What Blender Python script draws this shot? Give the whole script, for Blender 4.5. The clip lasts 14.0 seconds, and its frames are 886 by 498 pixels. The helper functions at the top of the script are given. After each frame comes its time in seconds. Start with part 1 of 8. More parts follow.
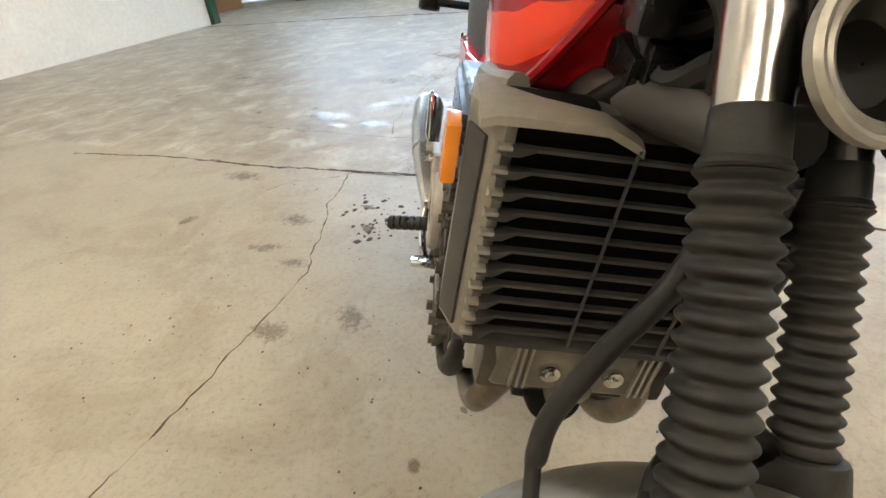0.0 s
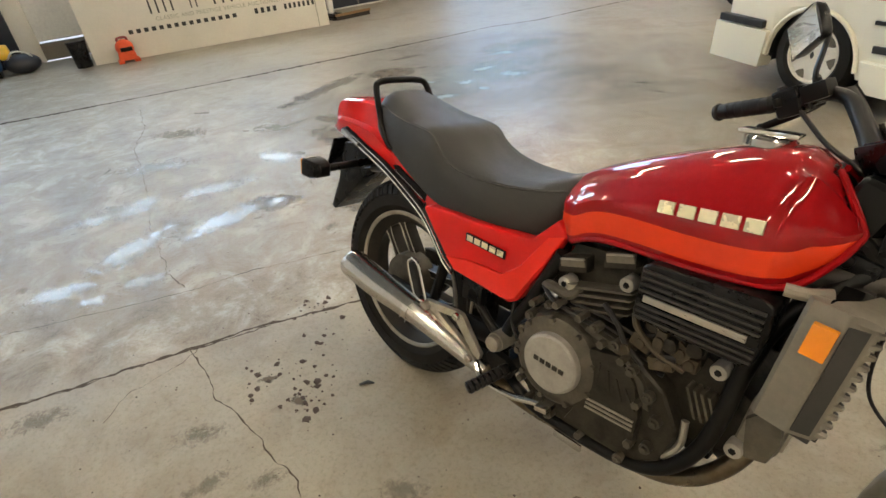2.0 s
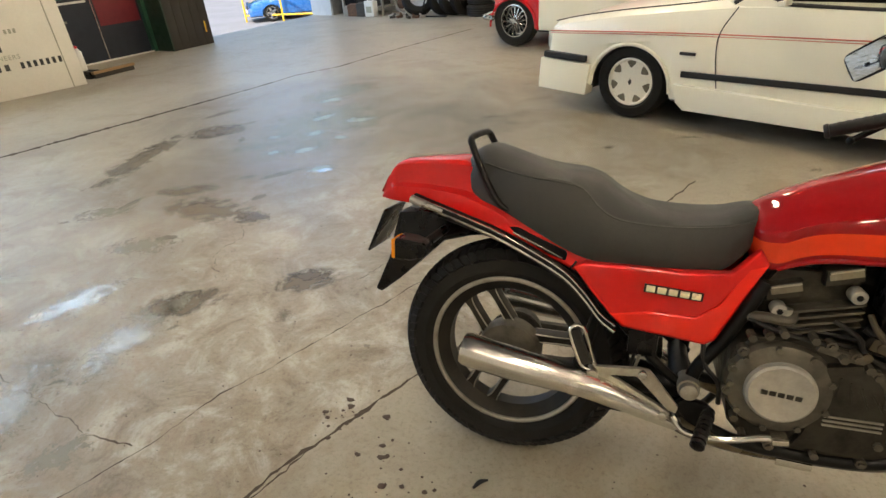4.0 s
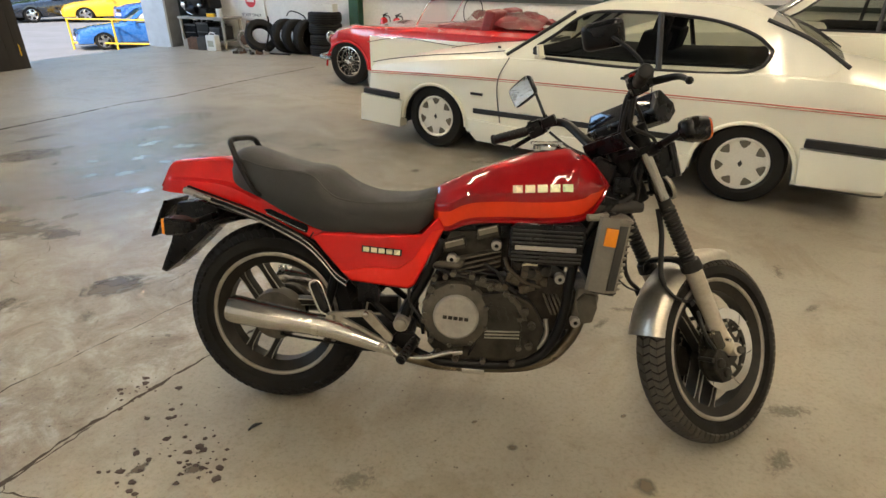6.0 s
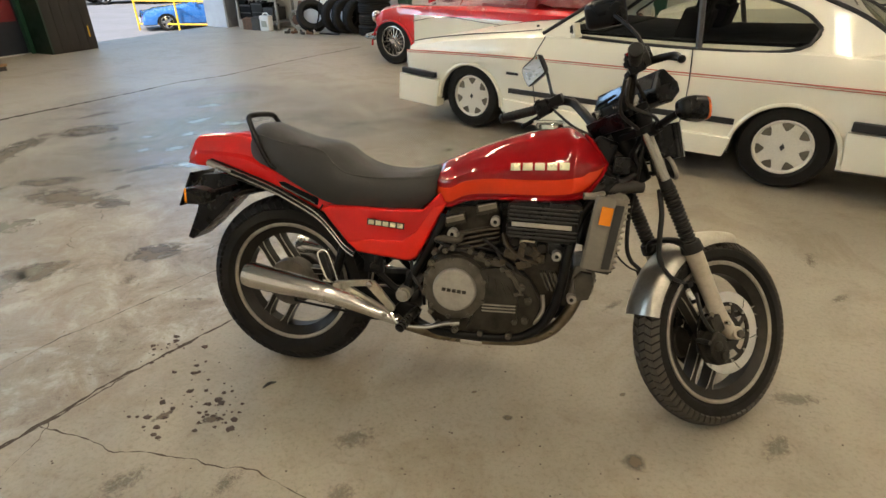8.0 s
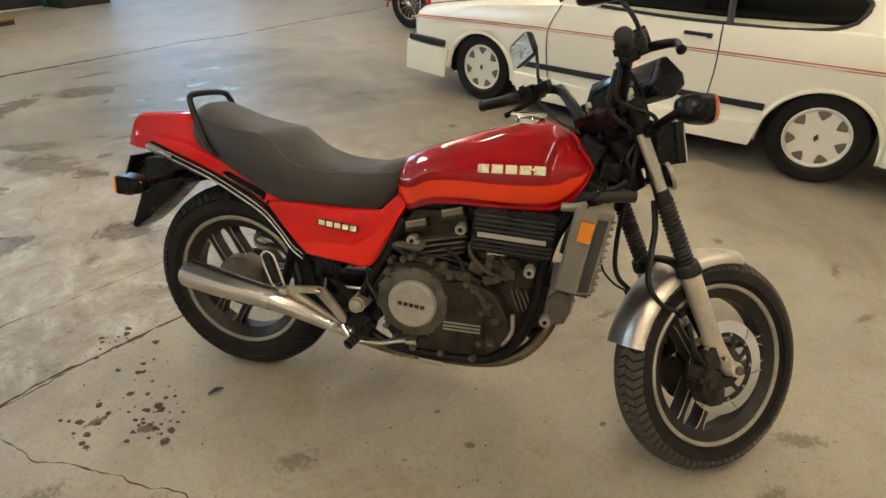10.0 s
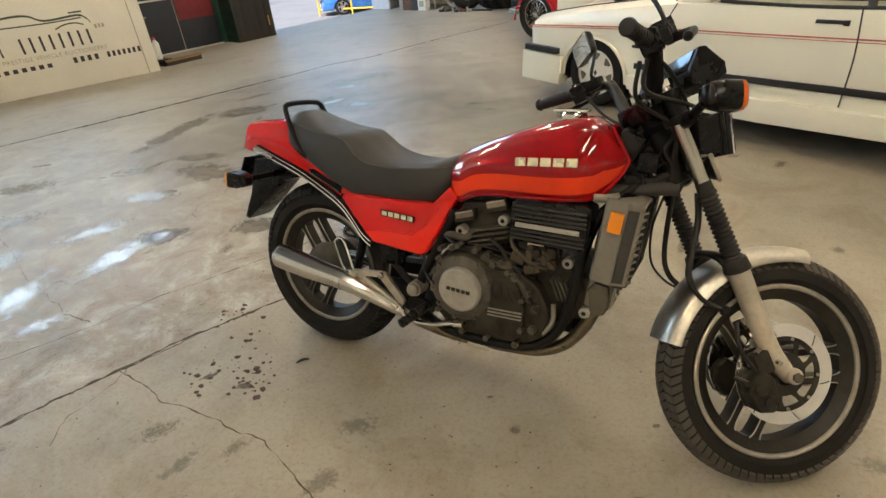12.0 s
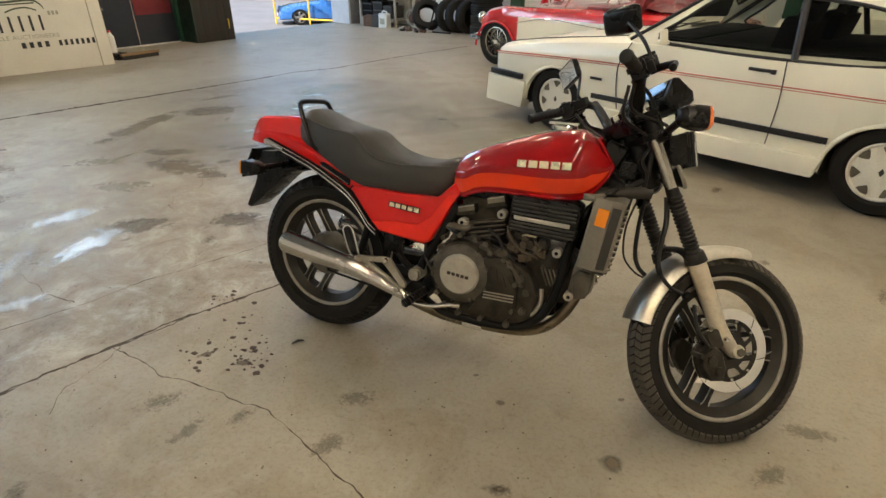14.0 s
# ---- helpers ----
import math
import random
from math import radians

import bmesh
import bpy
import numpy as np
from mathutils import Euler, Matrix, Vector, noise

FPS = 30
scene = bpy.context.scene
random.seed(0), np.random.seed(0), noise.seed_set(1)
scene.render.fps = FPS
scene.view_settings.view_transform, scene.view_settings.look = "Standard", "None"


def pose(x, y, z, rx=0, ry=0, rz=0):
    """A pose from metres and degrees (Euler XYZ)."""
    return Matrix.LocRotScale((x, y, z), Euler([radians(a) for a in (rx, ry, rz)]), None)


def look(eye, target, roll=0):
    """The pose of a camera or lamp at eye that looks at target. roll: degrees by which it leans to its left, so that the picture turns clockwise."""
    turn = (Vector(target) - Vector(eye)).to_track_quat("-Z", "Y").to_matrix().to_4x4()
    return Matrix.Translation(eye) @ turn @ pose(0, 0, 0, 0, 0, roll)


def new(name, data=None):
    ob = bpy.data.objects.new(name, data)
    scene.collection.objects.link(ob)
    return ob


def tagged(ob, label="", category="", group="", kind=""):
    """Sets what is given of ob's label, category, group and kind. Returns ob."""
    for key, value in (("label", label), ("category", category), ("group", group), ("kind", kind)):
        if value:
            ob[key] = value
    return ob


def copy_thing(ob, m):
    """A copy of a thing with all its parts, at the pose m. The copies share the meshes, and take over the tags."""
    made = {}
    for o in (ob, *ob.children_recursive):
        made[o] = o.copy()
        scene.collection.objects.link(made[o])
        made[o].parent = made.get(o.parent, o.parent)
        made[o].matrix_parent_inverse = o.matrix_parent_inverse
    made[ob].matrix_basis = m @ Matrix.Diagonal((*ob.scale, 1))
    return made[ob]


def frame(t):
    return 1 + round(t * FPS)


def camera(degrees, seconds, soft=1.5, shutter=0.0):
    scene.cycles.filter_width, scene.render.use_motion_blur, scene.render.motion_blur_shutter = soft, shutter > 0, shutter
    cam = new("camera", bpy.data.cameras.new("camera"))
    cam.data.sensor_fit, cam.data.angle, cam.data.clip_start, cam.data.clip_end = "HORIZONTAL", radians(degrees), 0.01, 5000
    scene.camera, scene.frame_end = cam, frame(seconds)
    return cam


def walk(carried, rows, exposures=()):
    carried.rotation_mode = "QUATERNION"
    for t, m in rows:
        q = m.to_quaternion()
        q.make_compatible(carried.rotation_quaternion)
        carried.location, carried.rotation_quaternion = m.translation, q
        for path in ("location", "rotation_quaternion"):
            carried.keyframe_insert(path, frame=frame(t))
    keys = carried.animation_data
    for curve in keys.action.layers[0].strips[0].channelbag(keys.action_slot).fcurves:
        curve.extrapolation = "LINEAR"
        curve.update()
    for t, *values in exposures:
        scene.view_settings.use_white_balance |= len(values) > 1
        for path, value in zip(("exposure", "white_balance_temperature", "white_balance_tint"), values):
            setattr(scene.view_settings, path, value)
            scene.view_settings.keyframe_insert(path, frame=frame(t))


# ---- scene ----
cam = camera(78.6, 14.0)
PATH = [
    (0, (1.566, -0.046, 0.912), (-0.152, -0.101, -0.11), -6.8),
    (0.3, (1.606, -0.160, 1.028), (-0.025, -0.022, -0.121), -4.4),
    (0.5, (1.624, -0.24, 1.106), (0.034, -0.056, -0.093), -2.9),
    (0.8, (1.568, -0.387, 1.226), (-0.022, -0.100, 0.047), -6.4),
    (1, (1.511, -0.484, 1.266), (-0.071, 0.034, 0.157), -5.9),
    (1.3, (1.464, -0.620, 1.293), (0.028, 0.282, 0.231), -6.3),
    (1.5, (1.435, -0.698, 1.327), (0.116, 0.305, 0.206), -7.2),
    (1.8, (1.307, -0.804, 1.354), (0.039, 0.293, 0.263), -6.6),
    (2, (1.174, -0.837, 1.352), (-0.086, 0.298, 0.291), -6.9),
    (2.2, (1.031, -0.886, 1.373), (-0.189, 0.315, 0.339), -5.9),
    (4.3, (0.239, -1.195, 1.407), (-0.224, 0.473, 0.406), -2.8),
    (4.5, (0.301, -1.233, 1.411), (-0.082, 0.462, 0.421), -1.3),
    (5, (0.526, -1.298, 1.401), (0.2, 0.42, 0.43), -0.1),
    (5.5, (0.677, -1.388, 1.42), (0.436, 0.366, 0.49), -0.5),
    (6, (0.714, -1.538, 1.429), (0.584, 0.245, 0.533), 1.0),
    (6.5, (0.756, -1.629, 1.459), (0.549, 0.157, 0.582), 1.1),
    (7, (0.81, -1.615, 1.467), (0.517, 0.164, 0.602), 0.3),
    (7.5, (0.843, -1.602, 1.47), (0.523, 0.173, 0.607), -1.0),
    (8, (0.88, -1.587, 1.439), (0.575, 0.142, 0.482), 0.0),
    (8.5, (0.947, -1.564, 1.445), (0.639, 0.166, 0.49), -1.1),
    (8.7, (0.979, -1.557, 1.447), (0.673, 0.164, 0.475), -0.8),
    (10.8, (1.05, -1.179, 1.434), (0.648, 0.458, 0.358), 1.4),
    (11, (1.082, -1.194, 1.435), (0.654, 0.44, 0.363), 0.2),
    (11.5, (1.195, -1.248, 1.436), (0.611, 0.353, 0.389), -2.2),
    (12, (1.32, -1.328, 1.43), (0.463, 0.174, 0.424), -5.9),
    (12.5, (1.365, -1.431, 1.459), (0.546, 0.132, 0.517), -5.7),
    (13, (1.277, -1.545, 1.457), (0.477, 0.015, 0.496), -3.8),
    (13.5, (1.217, -1.63, 1.451), (0.431, -0.071, 0.475), -1.6),
    (14, (1.228, -1.634, 1.458), (0.562, -0.009, 0.502), 0.3),
]
walk(cam, [(t, look(eye, target, roll)) for t, eye, target, roll in PATH], [(0.0, 2.58, 6100, 10), (0.5, 2.42, 6050, 10), (1.0, 2.33, 6000, 10), (1.5, 2.01, 6150, 10), (2.2, 2.02, 6400, 10), (4.3, 1.89, 6500, 10), (7.5, 1.79, 6500, 10), (11.0, 1.92, 6500, 10), (14.0, 1.73, 6500, 10)])

# ---- world, sun, exposure ----
scene.view_settings.exposure = 0.0
world = bpy.data.worlds.new("world")
scene.world = world
world.use_nodes = True
wn = world.node_tree.nodes
sky = wn.new("ShaderNodeTexSky")
sky.sky_type = "NISHITA"
sky.sun_disc = False
sky.sun_elevation = radians(48)
sky.sun_rotation = radians(185)
wn["Background"].inputs["Strength"].default_value = 0.15
world.node_tree.links.new(sky.outputs["Color"], wn["Background"].inputs["Color"])
sun = new("sun", bpy.data.lights.new("sun", "SUN"))
sun.data.energy = 2.4
sun.data.angle = radians(0.6)
sun.data.color = (1.0, 0.95, 0.87)
sun.matrix_world = look((-14.4, -9.2, 30), (-12, 16, 0))

# area lamp added to stand for the sky's light in the vehicle opening's upper part
opening_light = new("opening_light", bpy.data.lights.new("opening_light", "AREA"))
opening_light.data.shape, opening_light.data.size, opening_light.data.size_y = "RECTANGLE", 2.9, 1.5
opening_light.data.energy = 27.0
opening_light.data.color = (0.34, 0.60, 1.0)
opening_light.matrix_world = look((-6.75, 8.72, 3.35), (-2.2, 6.6, 0.2))

TUBE = 29.5          # strength of the strip lights


# ---- materials ----
def node_mat(name):
    m = bpy.data.materials.new(name)
    m.use_nodes = True
    nt = m.node_tree
    return m, nt.nodes, nt.links, nt.nodes["Principled BSDF"]


def noise_node(nodes, links, scale, detail=4.0, rough=0.55, distort=0.0, stretch=None):
    tc = nodes.new("ShaderNodeTexCoord")
    src = tc.outputs["Object"]
    if stretch:
        mp = nodes.new("ShaderNodeMapping")
        mp.inputs["Scale"].default_value = stretch
        links.new(src, mp.inputs["Vector"])
        src = mp.outputs["Vector"]
    n = nodes.new("ShaderNodeTexNoise")
    n.inputs["Scale"].default_value = scale
    n.inputs["Detail"].default_value = detail
    n.inputs["Roughness"].default_value = rough
    n.inputs["Distortion"].default_value = distort
    links.new(src, n.inputs["Vector"])
    return n.outputs["Fac"]


def ramp(nodes, links, fac, stops):
    r = nodes.new("ShaderNodeValToRGB")
    e = r.color_ramp.elements
    while len(e) < len(stops):
        e.new(0.5)
    for el, (pos, c) in zip(e, stops):
        el.position = pos
        el.color = (*c, 1) if len(c) == 3 else c
    links.new(fac, r.inputs["Fac"])
    return r.outputs["Color"]


def math_node(nodes, links, op, a, b):
    n = nodes.new("ShaderNodeMath")
    n.operation = op
    n.use_clamp = op in ("MULTIPLY", "ADD", "SUBTRACT")
    for k, v in enumerate((a, b)):
        if isinstance(v, (int, float)):
            n.inputs[k].default_value = v
        else:
            links.new(v, n.inputs[k])
    return n.outputs[0]


def mix_col(nodes, links, fac, a, b, blend="MIX"):
    n = nodes.new("ShaderNodeMix")
    n.data_type = "RGBA"
    n.blend_type = blend
    for k, v in ((0, fac), (6, a), (7, b)):
        if isinstance(v, (int, float)):
            n.inputs[k].default_value = v
        elif isinstance(v, tuple):
            n.inputs[k].default_value = (*v, 1)
        else:
            links.new(v, n.inputs[k])
    return n.outputs[2]


def surf(name, col, rough=0.5, metal=0.0, dirt=None, amount=0.3, scale=9.0, fine=90.0, grain=0.12,
         bump=0.0, bump_scale=120.0, coat=0.0, rvar=0.12, spec=0.5, stretch=None):
    """A worn surface: base colour, dirt in patches at one scale, grain at a finer one, uneven gloss and fine relief."""
    m, nodes, links, b = node_mat(name)
    big = noise_node(nodes, links, scale, 5.0, 0.6, 0.3, stretch)
    small = noise_node(nodes, links, fine, 3.0, 0.6, 0.0, stretch)
    dirt = dirt or tuple(c * 0.55 for c in col)
    mask = ramp(nodes, links, big, [(0.42, (0, 0, 0)), (0.72, (1, 1, 1))])
    mask = math_node(nodes, links, "MULTIPLY", mask, amount)
    c = mix_col(nodes, links, mask, col, dirt)
    lo, hi = 1 - grain, 1 + grain * 0.6
    g = ramp(nodes, links, small, [(0.3, (lo, lo, lo)), (0.7, (min(hi, 1), min(hi, 1), min(hi, 1)))])
    c = mix_col(nodes, links, 1.0, c, g, "MULTIPLY")
    links.new(c, b.inputs["Base Color"])
    r = ramp(nodes, links, big, [(0.3, (max(rough - rvar, 0.02),) * 3), (0.75, (min(rough + rvar, 1),) * 3)])
    links.new(r, b.inputs["Roughness"])
    b.inputs["Metallic"].default_value = metal
    b.inputs["Specular IOR Level"].default_value = spec
    b.inputs["Coat Weight"].default_value = coat
    b.inputs["Coat Roughness"].default_value = 0.035
    if bump:
        bn = nodes.new("ShaderNodeBump")
        bn.inputs["Strength"].default_value = bump
        bn.inputs["Distance"].default_value = 0.003
        links.new(noise_node(nodes, links, bump_scale, 4.0), bn.inputs["Height"])
        links.new(bn.outputs["Normal"], b.inputs["Normal"])
    return m


def glow(name, col, strength):
    m, nodes, links, b = node_mat(name)
    b.inputs["Base Color"].default_value = (*col, 1)
    b.inputs["Emission Color"].default_value = (*col, 1)
    b.inputs["Emission Strength"].default_value = strength
    return m


def glass_mat(name, col=(0.85, 0.9, 0.9), rough=0.02, dark=0.5):
    """Pane: a clear, tinted layer under a sharp reflection."""
    m, nodes, links, b = node_mat(name)
    tr = nodes.new("ShaderNodeBsdfTransparent")
    tr.inputs["Color"].default_value = (*[c * dark for c in col], 1)
    gl = nodes.new("ShaderNodeBsdfGlossy")
    gl.inputs["Roughness"].default_value = rough
    fr = nodes.new("ShaderNodeFresnel")
    fr.inputs["IOR"].default_value = 1.45
    mx = nodes.new("ShaderNodeMixShader")
    links.new(fr.outputs[0], mx.inputs[0])
    links.new(tr.outputs[0], mx.inputs[1])
    links.new(gl.outputs[0], mx.inputs[2])
    links.new(mx.outputs[0], nodes["Material Output"].inputs["Surface"])
    return m


def concrete_mat():
    """Worn concrete; the slab beyond the long joint is rougher and patchier than the rest."""
    m, nodes, links, b = node_mat("worn_concrete")
    n1 = noise_node(nodes, links, 0.55, 5.0, 0.6, 0.4)
    n2 = noise_node(nodes, links, 4.2, 10.0, 0.72, 0.5)
    n3 = noise_node(nodes, links, 62.0, 7.0, 0.75)
    n4 = noise_node(nodes, links, 15.0, 9.0, 0.78, 0.7)
    n5 = noise_node(nodes, links, 1.7, 9.0, 0.70, 0.9)
    n6 = noise_node(nodes, links, 170.0, 4.0, 0.7)
    n7 = noise_node(nodes, links, 27.0, 6.0, 0.8, 0.3)
    n8 = noise_node(nodes, links, 0.9, 4.0, 0.6, 0.5)
    # signed distance past the joint, fading out towards the far end of the hall
    tc = nodes.new("ShaderNodeTexCoord")
    dot = nodes.new("ShaderNodeVectorMath")
    dot.operation = "DOT_PRODUCT"
    dot.inputs[1].default_value = (-0.897, 0.442, 0)
    links.new(tc.outputs["Object"], dot.inputs[0])
    past = ramp(nodes, links, math_node(nodes, links, "SUBTRACT", dot.outputs["Value"], 0.449), [(0.0, (0, 0, 0)), (0.06, (1, 1, 1))])
    far = nodes.new("ShaderNodeVectorMath")
    far.operation = "DOT_PRODUCT"
    far.inputs[1].default_value = (-0.05, 0.25, 0)
    links.new(tc.outputs["Object"], far.inputs[0])
    near = ramp(nodes, links, math_node(nodes, links, "ADD", far.outputs["Value"], math_node(nodes, links, "MULTIPLY", n8, 0.5)), [(0.45, (1, 1, 1)), (1.0, (0.15,) * 3)])
    worn = math_node(nodes, links, "MULTIPLY", past, near)
    base = ramp(nodes, links, n1, [(0.33, (0.285, 0.253, 0.192)), (0.66, (0.352, 0.318, 0.247))])
    blot = ramp(nodes, links, n2, [(0.36, (0.50, 0.44, 0.36)), (0.46, (0.84, 0.80, 0.75)), (0.56, (1.0, 1.0, 1.0))])
    c = mix_col(nodes, links, math_node(nodes, links, "ADD", 0.30, math_node(nodes, links, "MULTIPLY", worn, 0.62)), base, blot, "MULTIPLY")
    wash = ramp(nodes, links, n5, [(0.38, (0.78, 0.74, 0.68)), (0.50, (1, 1, 1))])
    c = mix_col(nodes, links, 0.75, c, wash, "MULTIPLY")
    pale = ramp(nodes, links, n2, [(0.52, (0, 0, 0)), (0.66, (1, 1, 1))])
    c = mix_col(nodes, links, math_node(nodes, links, "MULTIPLY", math_node(nodes, links, "MULTIPLY", pale, worn), 0.75), c, (0.50, 0.485, 0.44))
    sp = ramp(nodes, links, n3, [(0.32, (0.62, 0.59, 0.55)), (0.50, (1, 1, 1))])
    c = mix_col(nodes, links, 0.7, c, sp, "MULTIPLY")
    dk = ramp(nodes, links, n4, [(0.32, (0.46, 0.40, 0.33)), (0.43, (1, 1, 1))])
    c = mix_col(nodes, links, math_node(nodes, links, "ADD", 0.40, math_node(nodes, links, "MULTIPLY", worn, 0.5)), c, dk, "MULTIPLY")
    pit = ramp(nodes, links, n6, [(0.30, (0.35, 0.32, 0.28)), (0.40, (1, 1, 1))])
    c = mix_col(nodes, links, 0.45, c, pit, "MULTIPLY")
    chip = ramp(nodes, links, n7, [(0.64, (0, 0, 0)), (0.72, (1, 1, 1))])
    c = mix_col(nodes, links, math_node(nodes, links, "MULTIPLY", chip, 0.35), c, (0.47, 0.44, 0.37))
    links.new(c, b.inputs["Base Color"])
    r1 = ramp(nodes, links, n2, [(0.32, (0.30,) * 3), (0.68, (0.55,) * 3)])
    r = mix_col(nodes, links, 0.4, r1, ramp(nodes, links, n4, [(0.3, (0.22,) * 3), (0.7, (0.66,) * 3)]))
    links.new(r, b.inputs["Roughness"])
    b.inputs["Specular IOR Level"].default_value = 0.55
    bn = nodes.new("ShaderNodeBump")
    links.new(math_node(nodes, links, "ADD", 0.4, math_node(nodes, links, "MULTIPLY", worn, 0.45)), bn.inputs["Strength"])
    bn.inputs["Distance"].default_value = 0.004
    h = math_node(nodes, links, "ADD", math_node(nodes, links, "MULTIPLY", n3, 0.5), math_node(nodes, links, "MULTIPLY", n4, 0.5))
    links.new(h, bn.inputs["Height"])
    links.new(bn.outputs["Normal"], b.inputs["Normal"])
    return m


def stain_mat(name, col, rough, strength=0.8, scale=9.0, spec=0.5, lo=0.42, hi=0.62):
    """A stain that lies on the floor: dense in the middle, broken up and fading to its rim."""
    m, nodes, links, b = node_mat(name)
    b.inputs["Base Color"].default_value = (*col, 1)
    b.inputs["Roughness"].default_value = rough
    b.inputs["Specular IOR Level"].default_value = spec
    tc = nodes.new("ShaderNodeTexCoord")
    at = nodes.new("ShaderNodeVectorMath")
    at.operation = "LENGTH"
    mp = nodes.new("ShaderNodeMapping")
    mp.inputs["Location"].default_value = (-1, -1, 0)
    mp.inputs["Scale"].default_value = (2, 2, 0)
    links.new(tc.outputs["Generated"], mp.inputs["Vector"])
    links.new(mp.outputs["Vector"], at.inputs[0])
    edge = math_node(nodes, links, "SUBTRACT", 1.0, at.outputs["Value"])
    n = noise_node(nodes, links, scale, 8.0, 0.68, 1.2)
    n2 = noise_node(nodes, links, scale * 0.35, 3.0, 0.6, 0.8)
    spot = nodes.new("ShaderNodeNewGeometry")
    for node in nodes:
        if node.bl_idname == "ShaderNodeTexNoise":
            links.new(spot.outputs["Position"], node.inputs["Vector"])
    f = math_node(nodes, links, "ADD", math_node(nodes, links, "MULTIPLY", n, 0.62), math_node(nodes, links, "MULTIPLY", n2, 0.38))
    f = math_node(nodes, links, "SUBTRACT", math_node(nodes, links, "ADD", f, math_node(nodes, links, "MULTIPLY", edge, 0.28)), 0.13)
    f = ramp(nodes, links, f, [(lo, (0, 0, 0)), (hi, (1, 1, 1))])
    # the rim eats into the patch
    f = math_node(nodes, links, "MULTIPLY", f, ramp(nodes, links, edge, [(0.0, (0, 0, 0)), (0.25, (1, 1, 1))]))
    f = math_node(nodes, links, "MULTIPLY", f, strength)
    links.new(f, b.inputs["Alpha"])
    return m


def leaf_mat(name, a, c):
    m, nodes, links, b = node_mat(name)
    geo = nodes.new("ShaderNodeNewGeometry")
    links.new(ramp(nodes, links, geo.outputs["Random Per Island"], [(0.0, a), (1.0, c)]), b.inputs["Base Color"])
    b.inputs["Roughness"].default_value = 0.6
    b.inputs["Subsurface Weight"].default_value = 0.0
    return m


CONCRETE = concrete_mat()
PAINT_WALL = surf("cream_wall_paint", (0.74, 0.71, 0.63), 0.55, amount=0.25, dirt=(0.5, 0.46, 0.38), scale=1.3, fine=30, bump=0.04, bump_scale=25, grain=0.05)
PAINT_WHITE = surf("white_wall_paint", (0.78, 0.77, 0.73), 0.5, amount=0.2, dirt=(0.55, 0.53, 0.47), scale=1.6, fine=25, bump=0.12, bump_scale=18)
GREEN_STEEL = surf("green_painted_steel", (0.018, 0.075, 0.042), 0.42, amount=0.4, scale=6)
BROWN_WOOD = surf("brown_stained_boards", (0.022, 0.017, 0.012), 0.55, amount=0.5, scale=5, stretch=(1, 1, 0.15), bump=0.2)
DOOR_DARK = surf("navy_door_paint", (0.018, 0.022, 0.032), 0.4, amount=0.3)
DOOR_RED = surf("maroon_panel", (0.16, 0.012, 0.018), 0.45, amount=0.3)
RED_PAINT = surf("metallic_red_lacquer", (0.30, 0.0022, 0.0045), 0.5, 0.0, amount=0.15, dirt=(0.255, 0.0018, 0.0032), coat=0.95, grain=0.06, rvar=0.05, spec=0.05)
ORANGE_PAINT = surf("orange_stripe_lacquer", (0.74, 0.042, 0.007), 0.5, 0.0, amount=0.12, dirt=(0.66, 0.033, 0.006), coat=0.95, grain=0.05, rvar=0.05, spec=0.05)
BRIGHT_RED = surf("bright_red_lacquer", (0.60, 0.009, 0.008), 0.5, 0.0, amount=0.12, dirt=(0.50, 0.007, 0.008), coat=0.95, grain=0.05, rvar=0.05, spec=0.05)
SCARLET = surf("scarlet_lacquer", (0.76, 0.018, 0.009), 0.5, 0.0, amount=0.12, dirt=(0.66, 0.013, 0.008), coat=0.95, grain=0.05, rvar=0.05, spec=0.05)
SEAT_VINYL = surf("grey_black_vinyl", (0.028, 0.0275, 0.0265), 0.55, amount=0.35, dirt=(0.050, 0.048, 0.044), scale=6, bump=0.35, bump_scale=420, spec=0.4)
SEAT_SIDE = surf("black_vinyl", (0.031, 0.030, 0.027), 0.55, amount=0.35, dirt=(0.046, 0.044, 0.039), scale=6, bump=0.35, bump_scale=420)
RUBBER = surf("tyre_rubber", (0.0105, 0.0092, 0.0072), 0.78, amount=0.5, dirt=(0.022, 0.018, 0.0125), scale=12, bump=0.2, spec=0.3)
TREAD = surf("dusty_tread_rubber", (0.060, 0.052, 0.040), 0.85, amount=0.6, dirt=(0.11, 0.092, 0.066), scale=22, bump=0.25)
BLACK_METAL = surf("black_painted_metal", (0.004, 0.0037, 0.0033), 0.42, amount=0.35, dirt=(0.012, 0.010, 0.0075), scale=14, spec=0.22)
BLACK_PLASTIC = surf("black_plastic", (0.0038, 0.0037, 0.0038), 0.30, amount=0.35, dirt=(0.010, 0.009, 0.0075), scale=16, spec=0.28)
ENGINE_GREY = surf("dull_engine_alloy", (0.105, 0.092, 0.068), 0.5, 0.3, amount=0.65, dirt=(0.026, 0.021, 0.014), scale=16, bump=0.3, bump_scale=160)
ENGINE_DARK = surf("oily_engine_casting", (0.036, 0.031, 0.022), 0.5, 0.2, amount=0.8, dirt=(0.006, 0.005, 0.0035), scale=22, spec=0.28, bump=0.35, bump_scale=140)
ALLOY = surf("weathered_alloy", (0.46, 0.43, 0.37), 0.42, 0.75, amount=0.5, dirt=(0.24, 0.20, 0.14), scale=18)
FORK_ALLOY = surf("cream_alloy_fork_leg", (0.56, 0.51, 0.41), 0.45, 0.35, amount=0.4, dirt=(0.33, 0.27, 0.18), scale=20)
